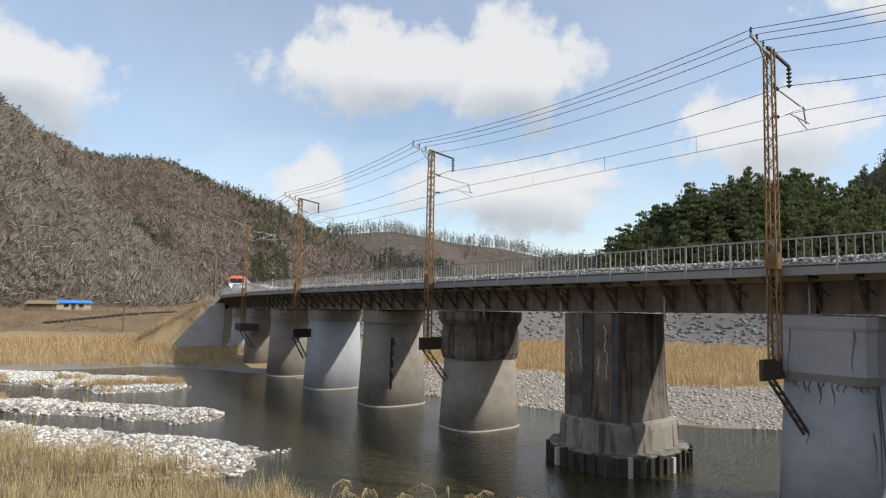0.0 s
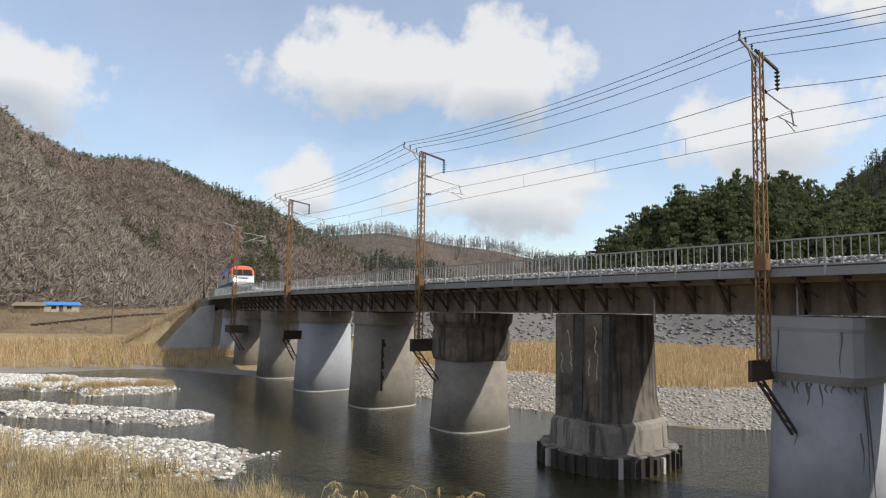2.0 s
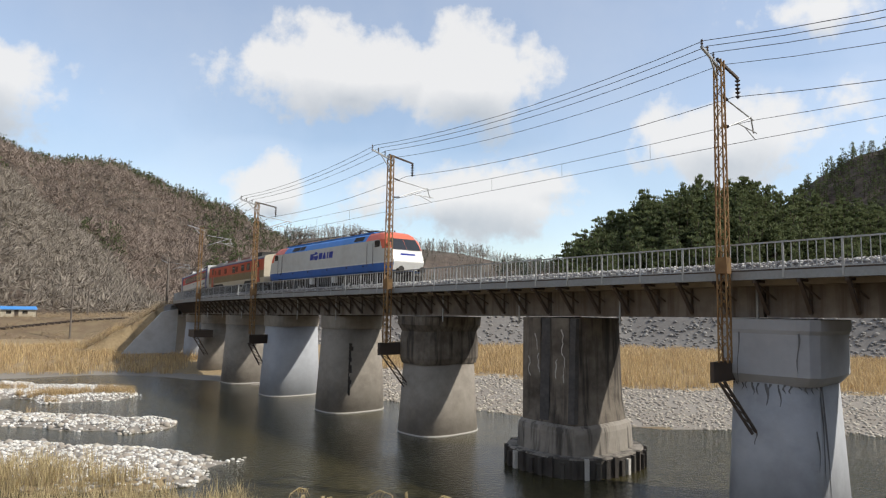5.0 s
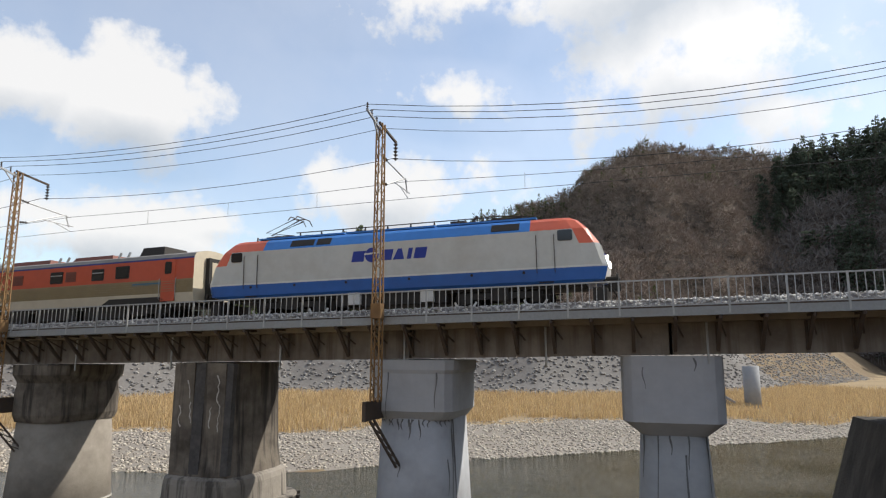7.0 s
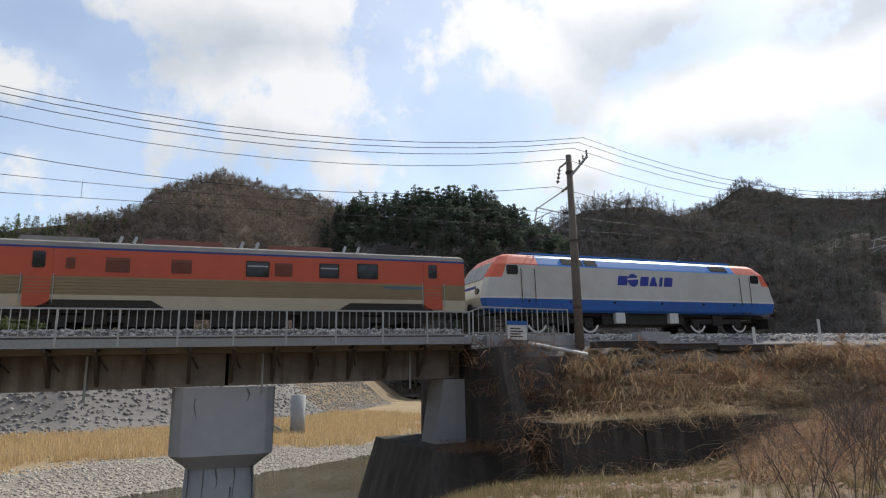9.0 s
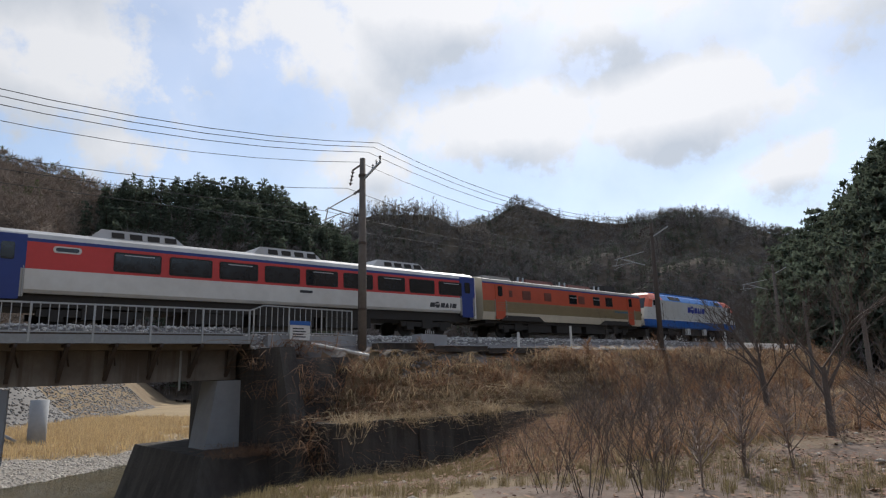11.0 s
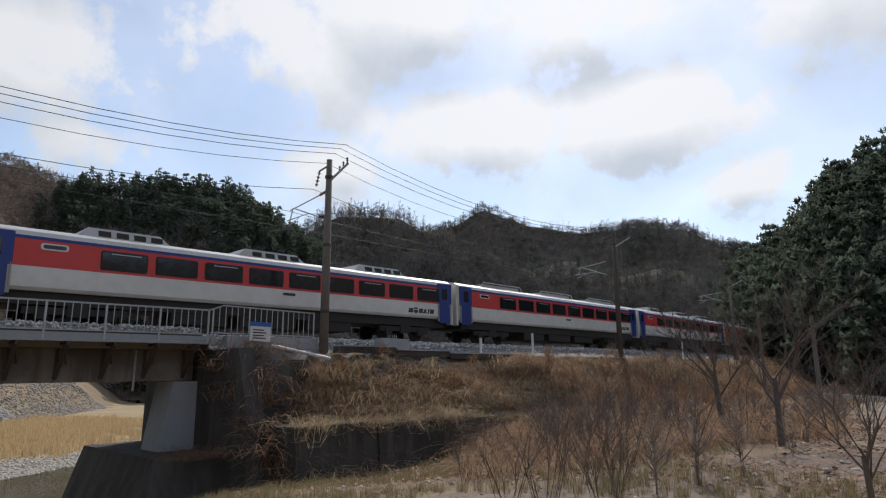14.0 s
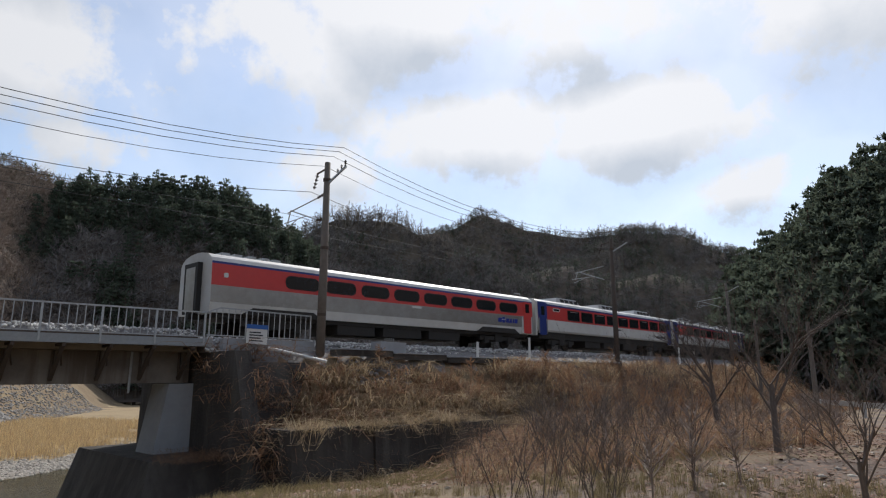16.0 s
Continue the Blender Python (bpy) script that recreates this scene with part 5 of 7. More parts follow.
    add_tube(bm, [(-7.4, -.3, 3.86), (-7.4, -.3, 4.1)], .04, 8)
    add_tube(bm, [(7.2, .3, 3.86), (7.2, .3, 4.05)], .05, 8)
    part("horn", fix(bm), M["steel_dark"], loco)
    return loco


def car_shell(parent, L, bands, mats, ends, roof_z=3.68, low=1.0):
    """bands: heights where the colours change, from low up to the cant; the roof is rounded above."""
    hs = [low] + bands
    half = [(1.40, low)] + [(1.49 if z < 3.0 else 1.47, z) for z in bands]
    top = hs[-1]
    half += [(1.36, top + .18), (1.05, roof_z - .14), (.55, roof_z - .03), (.0001, roof_z)]
    st = [-L / 2, -L / 2 + ends, -L / 4, 0, L / 4, L / 2 - ends, L / 2]

    def pick(x, z, end):
        if end:
            return len(mats) - 1
        i = sum(z > h for h in bands)
        return i
    return part("body", shell(st, lambda i: [(st[i], y, z) for y, z in half], pick), mats, parent)


def car_ends(parent, L, end_mat, door_mat, fairing):
    for e in (-1, 1):
        bm = bmesh.new()
        add_box(bm, *sorted((e * L / 2, e * (L / 2 + .22))), -.62, .62, 1.0, 3.2)
        part("gangway", fix(bm), M["rubber"], parent, "black rubber gangway bellows")
        bm = bmesh.new()
        add_box(bm, *sorted((e * (L / 2 + .22), e * (L / 2 + .235))), -.42, .42, 1.1, 3.0)
        part("end_door", fix(bm), door_mat, parent)
        bm = bmesh.new()
        add_box(bm, *sorted((e * (L / 2 - .3), e * (L / 2 + .28))), -.13, .13, .75, 1.0)
        part("coupler", fix(bm), M["underframe"], parent)
        if fairing:
            for y in (-1.4, 1.4):
                bm = bmesh.new()
                add_box(bm, *sorted((e * (L / 2), e * (L / 2 + .16))), *sorted((y * .72, y)), 1.0, 3.35)
                part("end_fairing", fix(bm), end_mat, parent)


def side_doors(parent, L, x, mat_, glass_z=(2.4, 3.0), split=None):
    for y in (-1.49, 1.49):
        d = panel("side_door", parent, x - .42, x + .42, 1.05, 3.12, y, mat_, .05, .012)
        panel("door_window", d, x - .2, x + .2, *glass_z, y + (.014 if y > 0 else -.014), M["train_glass"], .07)
        for dx in (-.5, .5):
            s = 1 if y > 0 else -1
            bm = bmesh.new()
            add_tube(bm, [(x + dx, y, 1.15), (x + dx, y + s * .05, 1.2), (x + dx, y + s * .05, 2.15), (x + dx, y, 2.2)], .016, 6)
            part("handrail", fix(bm), M["galvanised"], d)


def underside(parent, L, top=1.04):
    bm = bmesh.new()
    add_box(bm, -L / 2 + .4, L / 2 - .4, -1.25, 1.25, .82, top)
    part("underframe", fix(bm), M["underframe"], parent)
    for a, b in ((-4.6, -2.2), (-1.6, 1.2), (1.8, 4.4)):
        bm = bmesh.new()
        add_box(bm, a, b, -1.2, 1.2, .35, .815)
        part("equipment_box", fix(bm), M["underframe"], parent)
    for e in (-1, 1):
        bogie(parent, e * (L / 2 - 3.4), (-1.15, 1.15), .45)


def bogie_arch(parent, L):
    """Dark openings with sloping ends cut into the skirt over the bogies."""
    for e in (-1, 1):
        x = e * (L / 2 - 3.6)
        for y in (-1.49, 1.49):
            s = 1 if y > 0 else -1
            bm = bmesh.new()
            lo = [(x - 2.1, y - s * .1, .98), (x + 2.1, y - s * .1, .98), (x + 1.6, y - s * .02, 1.28), (x - 1.6, y - s * .02, 1.28)]
            hi = [(px, y + s * .012, pz) for px, _, pz in lo]
            add_loft(bm, [lo, hi])
            part("bogie_opening", fix(bm), M["underframe"], parent)


def build_generator():
    L = 17.9
    car = thing("generator_car", Matrix(), "dirty orange, olive and cream generator car behind the locomotive", "railway car")
    car_shell(car, L, [1.45, 1.75, 2.12, 3.12, 3.2], [M["gen_cream"], M["gen_olive"], M["gen_olive"], M["gen_orange"], M["coach_blue"], M["gen_roof"], M["gen_cream"]], .9, 3.62)
    for k in range(5):
        for y in (-1.5, 1.5):
            bm = bmesh.new()
            add_bar(bm, (-L / 2 + .1, y, 1.55 + k * .12), (L / 2 - .1, y, 1.55 + k * .12), .02, .025)
            part("rib", fix(bm), M["gen_olive"], car)
    for y in (-1.485, 1.485):
        for u, w, z0, z1, kind in ((.225, .8, 2.3, 2.85, 0), (.346, .72, 2.32, 2.85, 0), (.502, .8, 2.32, 2.85, 1), (.558, .7, 2.32, 2.85, 0), (.661, .72, 2.34, 2.85, 1), (.752, .8, 2.35, 2.9, 2), (.14, .3, 2.4, 2.8, 0)):
            x = -L / 2 + L * u
            if kind == 0:
                g = panel("vent_grille", car, x - w / 2, x + w / 2, z0, z1, y, M["gen_vent"], .03)
                for k in range(5):
                    bm = bmesh.new()
                    s = 1 if y > 0 else -1
                    z = z0 + .06 + k * (z1 - z0 - .1) / 5
                    add_bar(bm, (x - w / 2 + .04, y + s * .03, z), (x + w / 2 - .04, y + s * .03, z), .03, .02)
                    part("louvre", fix(bm), M["gen_vent"], g)
            else:
                panel("window_frame", car, x - w / 2 - .05, x + w / 2 + .05, z0 - .05, z1 + .05, y, M["rubber"], .05, .012)
                panel("window", car, x - w / 2, x + w / 2, z0, z1, y, M["train_glass"], .05)
                if kind == 1:
                    panel("window_bar", car, x - w / 2, x + w / 2, z1 - .18, z1 - .13, y, M["galvanised"], .02, .03)
        panel("plain_mark", car, L * .29, L * .4, 1.88, 2.0, y, M["logo_teal"], .03, .015, label="faded blue marking stripe")
    for x in (-L / 2 + .0 + L * .085, L / 2 - L * .085):
        side_doors(car, L, x, M["gen_orange"])
    car_ends(car, L, M["gen_cream"], M["gen_cream"], False)
    bogie_arch(car, L)
    underside(car, L)
    for a, b, z, m_ in ((-8.3, -5.6, 3.7, "gen_roof"), (-4.2, -1.2, 3.74, "gen_vent"), (.4, 3.2, 3.72, "gen_vent"), (5.0, 6.6, 3.95, "underframe")):
        bm = bmesh.new()
        add_hex(bm, [(a, -.95, 3.45), (b, -.95, 3.45), (b, .95, 3.45), (a, .95, 3.45), (a + .12, -.8, z), (b - .12, -.8, z), (b - .12, .8, z), (a + .12, .8, z)])
        part("roof_box", fix(bm), M[m_], car)
    for x in (-5.0, -4.5, -.6, 0, 3.6, 4.2):
        bm = bmesh.new()
        add_tube(bm, [(x, -.9, 3.5), (x + .1, -.85, 3.78)], .06, 8)
        part("roof_vent", fix(bm), M["galvanised"], car)
    for x in range(-8, 9, 2):
        bm = bmesh.new()
        add_bar(bm, (x, -1.3, 3.42), (x, 1.3, 3.42), .03)
        part("roof_seam", fix(bm), M["gen_roof"], car)
    return car


M["gen_vent"] = paint("gen_vent", (.20, .07, .05), (.1, .045, .035), .5, .7)
M["logo_teal"] = paint("logo_teal", (.06, .16, .24), (.05, .1, .13), .5)


def build_coach(hump):
    L = 22.9
    car = thing("coach", Matrix(), "red and white passenger coach with blue ends and dark windows", "railway car", "passenger coaches")
    car_shell(car, L, [1.4, 2.12, 3.08, 3.2], [M["coach_white"], M["coach_white"], M["coach_red"], M["coach_blue"], M["coach_roof"], M["coach_white"]], 1.15, low=1.28)
    for y in (-1.49, 1.49):
        for e in (-1, 1):
            x0, x1 = sorted((e * (L / 2 - .02), e * (L / 2 - 1.15)))
            panel("end_panel", car, x0, x1, 2.12, 3.3, y, M["coach_blue"], .02, .008, label="blue end panel")
            panel("end_panel", car, x0, x1, 1.15, 2.11, y, M["stainless"], .02, .008, label="grey lower end panel")
        for k in range(9):
            x = -7.45 + .8 + k * 2.03
            w = panel("window_frame", car, x - .86, x + .86, 2.22, 2.96, y, M["rubber"], .08, .01)
            panel("window", w, x - .81, x + .81, 2.27, 2.91, y, M["train_glass"], .06, .018)
            if k % 2 == 0:
                panel("blind", w, x - .5, x + .6, 2.84, 2.88, y, M["galvanised"], .01, .022)
        f = panel("vent_window", car, -9.5, -8.6, 2.74, 2.98, y, M["coach_white"], .1, .015)
        panel("vent_glass", f, -9.42, -8.68, 2.79, 2.93, y, M["train_glass"], .06, .02)
        mark(car, 9.0, 1.65, 1.9, .34, y * 1.003, M["logo_dark"])
        panel("number_plate", car, .3, .95, 1.86, 1.98, y, M["logo_dark"], .02, .012)
    for x in (-L / 2 + .6, L / 2 - .6):
        side_doors(car, L, x, M["coach_blue"])
    car_ends(car, L, M["coach_white"], M["paint_white"], True)
    underside(car, L, 1.3)
    for c in (-6.5, 0, 6.5):
        bm = bmesh.new()
        if hump:
            add_hex(bm, [(c - 1.8, -1.0, 3.5), (c + 1.8, -1.0, 3.5), (c + 1.8, 1.0, 3.5), (c - 1.8, 1.0, 3.5), (c - 1.35, -.85, 3.92), (c + 1.35, -.85, 3.92), (c + 1.35, .85, 3.92), (c - 1.35, .85, 3.92)])
            a = part("air_conditioner", fix(bm), M["coach_roof"], car)
            for k in range(4):
                bm = bmesh.new()
                x = c - 1.0 + k * .66
                add_hex(bm, [(x, -.99, 3.6), (x + .45, -.99, 3.6), (x + .45, -.9, 3.6), (x, -.9, 3.6), (x, -.93, 3.82), (x + .45, -.93, 3.82), (x + .45, -.85, 3.82), (x, -.85, 3.82)])
                part("grille", fix(bm), M["underframe"], a)
        else:
            for y in (-.95, .95):
                add_tube(bm, [(c - 2.2, y, 3.5), (c - 2.0, y, 3.86), (c + 2.0, y, 3.86), (c + 2.2, y, 3.5)], .035, 6)
            add_box(bm, c - 1.9, c + 1.9, -.85, .85, 3.55, 3.78)
            part("roof_frame", fix(bm), M["coach_roof"], car)
    return car


def build_tail():
    L = 22.9
    car = thing("ribbed_coach", Matrix(), "red coach with ribbed steel sides and oval windows", "railway car")
    car_shell(car, L, [1.42, 2.15, 3.08, 3.18], [M["coach_white"], M["stainless"], M["coach_red"], M["coach_blue"], M["coach_roof"], M["coach_roof"]], 1.0)
    for y in (-1.49, 1.49):
        for k in range(7):
            bm = bmesh.new()
            z = 1.48 + k * .1
            add_bar(bm, (-L / 2 + .15, y, z), (L / 2 - 1.3, y, z), .03, .045)
            part("rib", fix(bm), M["stainless"], car)
        for k in range(8):
            x = -7.8 + .9 + k * 2.25
            w = panel("window_frame", car, x - .95, x + .95, 2.3, 2.92, y, M["rubber"], .28, .01)
            panel("window", w, x - .9, x + .9, 2.35, 2.87, y, M["train_glass"], .25, .018)
        panel("number_plate", car, .2, .9, 1.98, 2.1, y, M["paint_white"], .02, .05)
        mark(car, 8.7, 1.78, 2.0, .36, y * 1.02, M["logo_blue"])
        panel("tail_lamp", car, -L / 2 + .55, -L / 2 + .75, 2.5, 2.7, y, M["paint_white"], .03, .02)
        panel("door_panel", car, L / 2 - 1.2, L / 2 - .05, 1.05, 2.14, y, M["paint_white"], .02, .008)
    side_doors(car, L, L / 2 - .6, M["coach_red"])
    car_ends(car, L, M["coach_roof"], M["stainless"], False)
    bogie_arch(car, L)
    underside(car, L)
    bm = bmesh.new()
    for x in (-10.6, -10, -9.3, -8.6, -8.0):
        add_box(bm, x, x + .4, -.6, .2, 3.64, 3.76)
    add_tube(bm, [(10.2, -.9, 3.45), (10.3, -.9, 3.75), (10.9, -.9, 3.75), (11.0, -.9, 3.45)], .03, 6)
    part("roof_fittings", fix(bm), M["galvanised"], car)
    return car


GEN_L = 18.55
VEHICLES = [(build_locomotive(), 19.58), (build_generator(), GEN_L), (build_coach(True), 23.5), (build_coach(False), 23.5), (build_coach(True), 23.5), (build_tail(), 23.5)]
S_ROWS = [(0, -98.6), (3, -51.8), (5.5, -14.0), (7, 10.1), (8, 25.9), (9, 41.6), (9.5, 49.6), (12.5, 98.0), (16, 153.75)]


def train_front(t):
    for (a, u), (b, v) in zip(S_ROWS, S_ROWS[1:]):
        if t <= b:
            return u + (v - u) * (t - a) / (b - a)


def chord_pose(s, half):
    p, q = tp(s - half, 0, 0), tp(s + half, 0, 0)
    d = q - p
    return Matrix.Translation((p + q) / 2) @ Matrix.Rotation(math.atan2(d.y, d.x), 4, "Z") @ Matrix.Rotation(-math.atan2(d.z, math.hypot(d.x, d.y)), 4, "Y")

# ---- woods on the hills ----
def blade(bm, p, d, w, side):
    p, d = Vector(p), Vector(d)
    a = bm.verts.new(p - side * w)
    b = bm.verts.new(p + side * w)
    c = bm.verts.new(p + d)
    return bm.faces.new((a, b, c))


def pine(bm, seed, tufts, fine=1.0):
    """A pine one metre high: bare lower trunk, flat ragged layers of needles."""
    r = random.Random(seed)
    bend = r.uniform(-.06, .06)
    add_tube(bm, [(0, 0, -.15), (bend, 0, .4), (bend * .3, 0, .93)], [.022, .016, .005], 4, caps=False)
    for f in bm.faces:
        f.material_index = 1
    layers = r.randint(6, 9)
    for k in range(tufts):
        lay = r.randrange(layers)
        z = .26 + .72 * (lay + r.uniform(-.25, .25)) / layers
        spread = .27 * (1.05 - z) ** .6 * (1 + .35 * math.sin(lay * 2.3 + seed))
        a = r.uniform(0, 6.28)
        rad = spread * math.sqrt(r.uniform(.03, 1))
        c = Vector((bend * (1 - z) + rad * math.cos(a), rad * math.sin(a), z - .12 * rad + r.uniform(-.015, .015)))
        size = r.uniform(.05, .095) * fine
        out = Vector((math.cos(a + r.uniform(-.8, .8)), math.sin(a + r.uniform(-.8, .8)), r.uniform(-.1, .45)))
        side = out.cross(Vector((0, 0, 1))).normalized()
        blade(bm, c - out * size * .5, out * size * 1.6, size * .62, side).material_index = 0
        up = Vector((r.uniform(-.4, .4), r.uniform(-.4, .4), 1))
        blade(bm, c, up * size * 1.0, size * .6, side).material_index = 0
        if k % 3 == 0:
            blade(bm, c, Vector((-side.x, -side.y, .3)) * size * 1.2, size * .45, out.normalized()).material_index = 0


def bare(bm, seed, twigs, spread=.3):
    """A leafless tree one metre high of thin tapering sticks."""
    r = random.Random(seed)
    stems = []
    for k in range(r.randint(1, 3)):
        lean = Vector((r.uniform(-.15, .15), r.uniform(-.15, .15), 1))
        stems.append(lean)
        for q in (Vector((1, 0, 0)), Vector((0, 1, 0))):
            blade(bm, (0, 0, -.12), lean * 1.05, .013, q)
    for k in range(twigs):
        st = r.choice(stems)
        h = r.uniform(.2, .92)
        p = st * h
        a = r.uniform(0, 6.28)
        l = spread * r.uniform(.4, 1.2) * (1.25 - h)
        d = Vector((math.cos(a) * .75, math.sin(a) * .75, r.uniform(.35, 1.0))) * l
        side = d.cross(Vector((r.uniform(-1, 1), r.uniform(-1, 1), .3))).normalized()
        blade(bm, p, d, .012, side)
        for j in range(2):
            u = r.uniform(.35, .8)
            d2 = (d.normalized() + Vector((r.uniform(-.8, .8), r.uniform(-.8, .8), r.uniform(0, .7)))) * l * .45
            blade(bm, p + d * u, d2, .009, side)


def crown(bm, seed, n):
    """The fuzzy crown of a far leafless tree, one metre high."""
    r = random.Random(seed)
    blade(bm, (0, 0, -.1), Vector((r.uniform(-.1, .1), r.uniform(-.1, .1), .8)), .016, Vector((1, 0, 0)))
    for k in range(n):
        a, e, rad = r.uniform(0, 6.28), r.uniform(-.4, 1.3), r.uniform(.1, .3)
        out = Vector((math.cos(a) * math.cos(e), math.sin(a) * math.cos(e), math.sin(e)))
        p = Vector((0, 0, .5)) + out * rad
        d = (out + Vector((r.uniform(-.6, .6), r.uniform(-.6, .6), r.uniform(-.2, .6)))) * r.uniform(.16, .3)
        blade(bm, p, d, r.uniform(.012, .03), d.cross(Vector((r.uniform(-1, 1), r.uniform(-1, 1), .3))).normalized())


CROWNS = [template(lambda bm, q=q: crown(bm, q, 30)) for q in range(6)]
PINES = [template(lambda bm, q=q: pine(bm, q, 105, .72)) for q in range(5)]
PINES_FAR = [template(lambda bm, q=q: pine(bm, q + 20, 30, .85)) for q in range(4)]
BARE = [template(lambda bm, q=q: bare(bm, q, 15)) for q in range(5)]


def hill_places(key, n, seed, temps, size, keep, a_range=None, v_range=(0.02, 1.03)):
    rows, tree = HILLS[key]
    r = random.Random(seed)
    out = []
    a0, a1 = a_range or (rows[0][0], rows[-1][0])
    guard = 0
    while len(out) < n and guard < n * 12:
        guard += 1
        a, v = r.uniform(a0, a1), r.uniform(*v_range)
        if r.random() > keep(a, v):
            continue
        x, y, z = hill_point(rows, a, v, tree)
        sc = r.uniform(*size)
        out.append((r.randrange(len(temps)), x, y, z - .2, r.uniform(0, 6.28), sc, r.uniform(.85, 1.2), r.uniform(-.06, .06)))
    return out


def patch(a, v, k, lo, hi):
    return smooth(lo, hi, noise.noise(Vector((a * k, v * 6 * k * 3, 5.5))))


def woods(name, temps, places, mats, label):
    return scatter(name, temps, places, mats, label, "woods")


BRUSH = [M["twigs"]]
woods("bare_wood", CROWNS, hill_places("west", 6120, 1, CROWNS, (5, 8.5), lambda a, v: .35 + .65 * v, (-36, -2)), BRUSH, "grey-brown leafless wood covering the hillside")
woods("bare_wood", CROWNS, hill_places("spur", 4420, 41, CROWNS, (3.5, 6), lambda a, v: .5 + .5 * v, (-50, -19.5)), [M["twigs_spur"]], "grey leafless wood on the hill spur")
woods("pine_wood", PINES_FAR, hill_places("spur", 90, 42, PINES_FAR, (5, 8), lambda a, v: .1 + .9 * smooth(.9, 1, v), (-50, -30)), [M["pine_needles"], M["bark"]], "a few pines on the hill spur")
woods("pine_wood", PINES_FAR, hill_places("west", 1900, 2, PINES_FAR, (6, 9.5), lambda a, v: max(smooth(.86, .97, v) * smooth(-33, -27, a), .8 * smooth(.95, 1.0, v), .6 * patch(a, v, .16, .25, .5) * (.2 + v), .55 * smooth(-19, -15, a) * smooth(.5, .8, v)), (-36, -2)),
      [M["pine_needles"], M["bark"]], "dark green pines along the hill crest")
woods("pine_wood", PINES_FAR, hill_places("west", 150, 22, PINES_FAR, (8, 11), lambda a, v: 1, (-16.6, -13.6), (.1, .6)), [M["pine_needles"], M["bark"]], "dense dark pine grove on the slope")
woods("bare_wood", BARE, hill_places("north", 1500, 3, BARE, (8, 13), lambda a, v: .15 + .85 * smooth(.7, 1, v), (-16, 15)), [M["twigs_pale"]], "pale leafless trees standing along the far ridge")
woods("pine_wood", PINES_FAR, hill_places("north", 700, 33, PINES_FAR, (8, 12), lambda a, v: patch(a, v, .2, .0, .4), (-16, 15)), [M["pine_dark"], M["bark"]], "scattered far pines among leafless trees")
woods("pine_wood", PINES, hill_places("pine_knoll", 950, 4, PINES, (8, 11.5), lambda a, v: smooth(.05, .3, v) * smooth(13.5, 17, a), (13, 42)), [M["pine_needles"], M["bark"]], "dense knoll of tall green pines above the bank")
woods("bare_wood", BARE, hill_places("pine_knoll", 420, 5, BARE, (4, 7), lambda a, v: max(1 - smooth(.1, .35, v), 1 - smooth(13, 16, a)), (11.5, 42)), [M["twigs"]], "leafless scrub at the foot of the pines")
woods("bare_wood", CROWNS, hill_places("round", 7140, 6, CROWNS, (4, 6.5), lambda a, v: .4 + .6 * v, (40, 72)), BRUSH, "grey-brown leafless wood on the round hill")
woods("pine_wood", PINES_FAR, hill_places("round", 1500, 7, PINES_FAR, (5, 7.5), lambda a, v: max(1 - smooth(41, 47, a), .35 * smooth(.93, .99, v), .6 * patch(a, v, .2, .15, .4) * (1 - v)), (30, 66)), [M["pine_needles"], M["bark"]], "pines on the crest and shoulder of the round hill")
# Eastern woods use the darkened copies, which carry backlit shade and haze as colour.
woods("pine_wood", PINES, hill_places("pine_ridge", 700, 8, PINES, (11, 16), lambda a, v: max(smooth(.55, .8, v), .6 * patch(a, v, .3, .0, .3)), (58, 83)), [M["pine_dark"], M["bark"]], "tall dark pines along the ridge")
woods("bare_wood", CROWNS, hill_places("pine_ridge", 1870, 9, CROWNS, (6, 10), lambda a, v: 1 - .7 * v, (58, 90)), [M["twigs_shade_haze"]], "leafless brown scrub below the pine ridge")
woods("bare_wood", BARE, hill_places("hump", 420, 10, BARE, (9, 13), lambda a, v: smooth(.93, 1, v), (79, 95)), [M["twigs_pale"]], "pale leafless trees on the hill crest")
woods("bare_wood", CROWNS, hill_places("hump", 3230, 11, CROWNS, (6, 9), lambda a, v: 1, (77, 105.5), (.02, 1.3)), [M["twigs_shade_haze"]], "leafless wood on the hillside, coloured as backlit and hazy")
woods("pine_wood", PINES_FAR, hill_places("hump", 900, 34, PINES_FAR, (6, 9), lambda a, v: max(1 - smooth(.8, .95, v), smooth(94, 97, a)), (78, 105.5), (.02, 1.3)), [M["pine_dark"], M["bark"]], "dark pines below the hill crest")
woods("bare_wood", CROWNS, hill_places("east", 4420, 12, CROWNS, (8, 12), lambda a, v: .3 + .7 * v, (92, 127)), [M["twigs_shade_haze"]], "leafless wood on the distant hills")
woods("bare_wood", BARE, hill_places("east", 500, 51, BARE, (10, 15), lambda a, v: .2 + .8 * patch(a, v, .2, -.1, .3), (101, 119), (.97, 1.02)), [M["twigs_pale"]], "pale leafless trees along the distant crest")
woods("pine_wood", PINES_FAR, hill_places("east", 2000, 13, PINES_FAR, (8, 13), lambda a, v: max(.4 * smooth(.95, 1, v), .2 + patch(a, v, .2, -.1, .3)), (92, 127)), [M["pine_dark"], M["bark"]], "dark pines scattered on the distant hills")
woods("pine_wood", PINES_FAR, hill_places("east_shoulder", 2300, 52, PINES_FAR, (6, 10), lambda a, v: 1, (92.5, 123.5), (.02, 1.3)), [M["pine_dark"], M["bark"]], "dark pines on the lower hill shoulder")
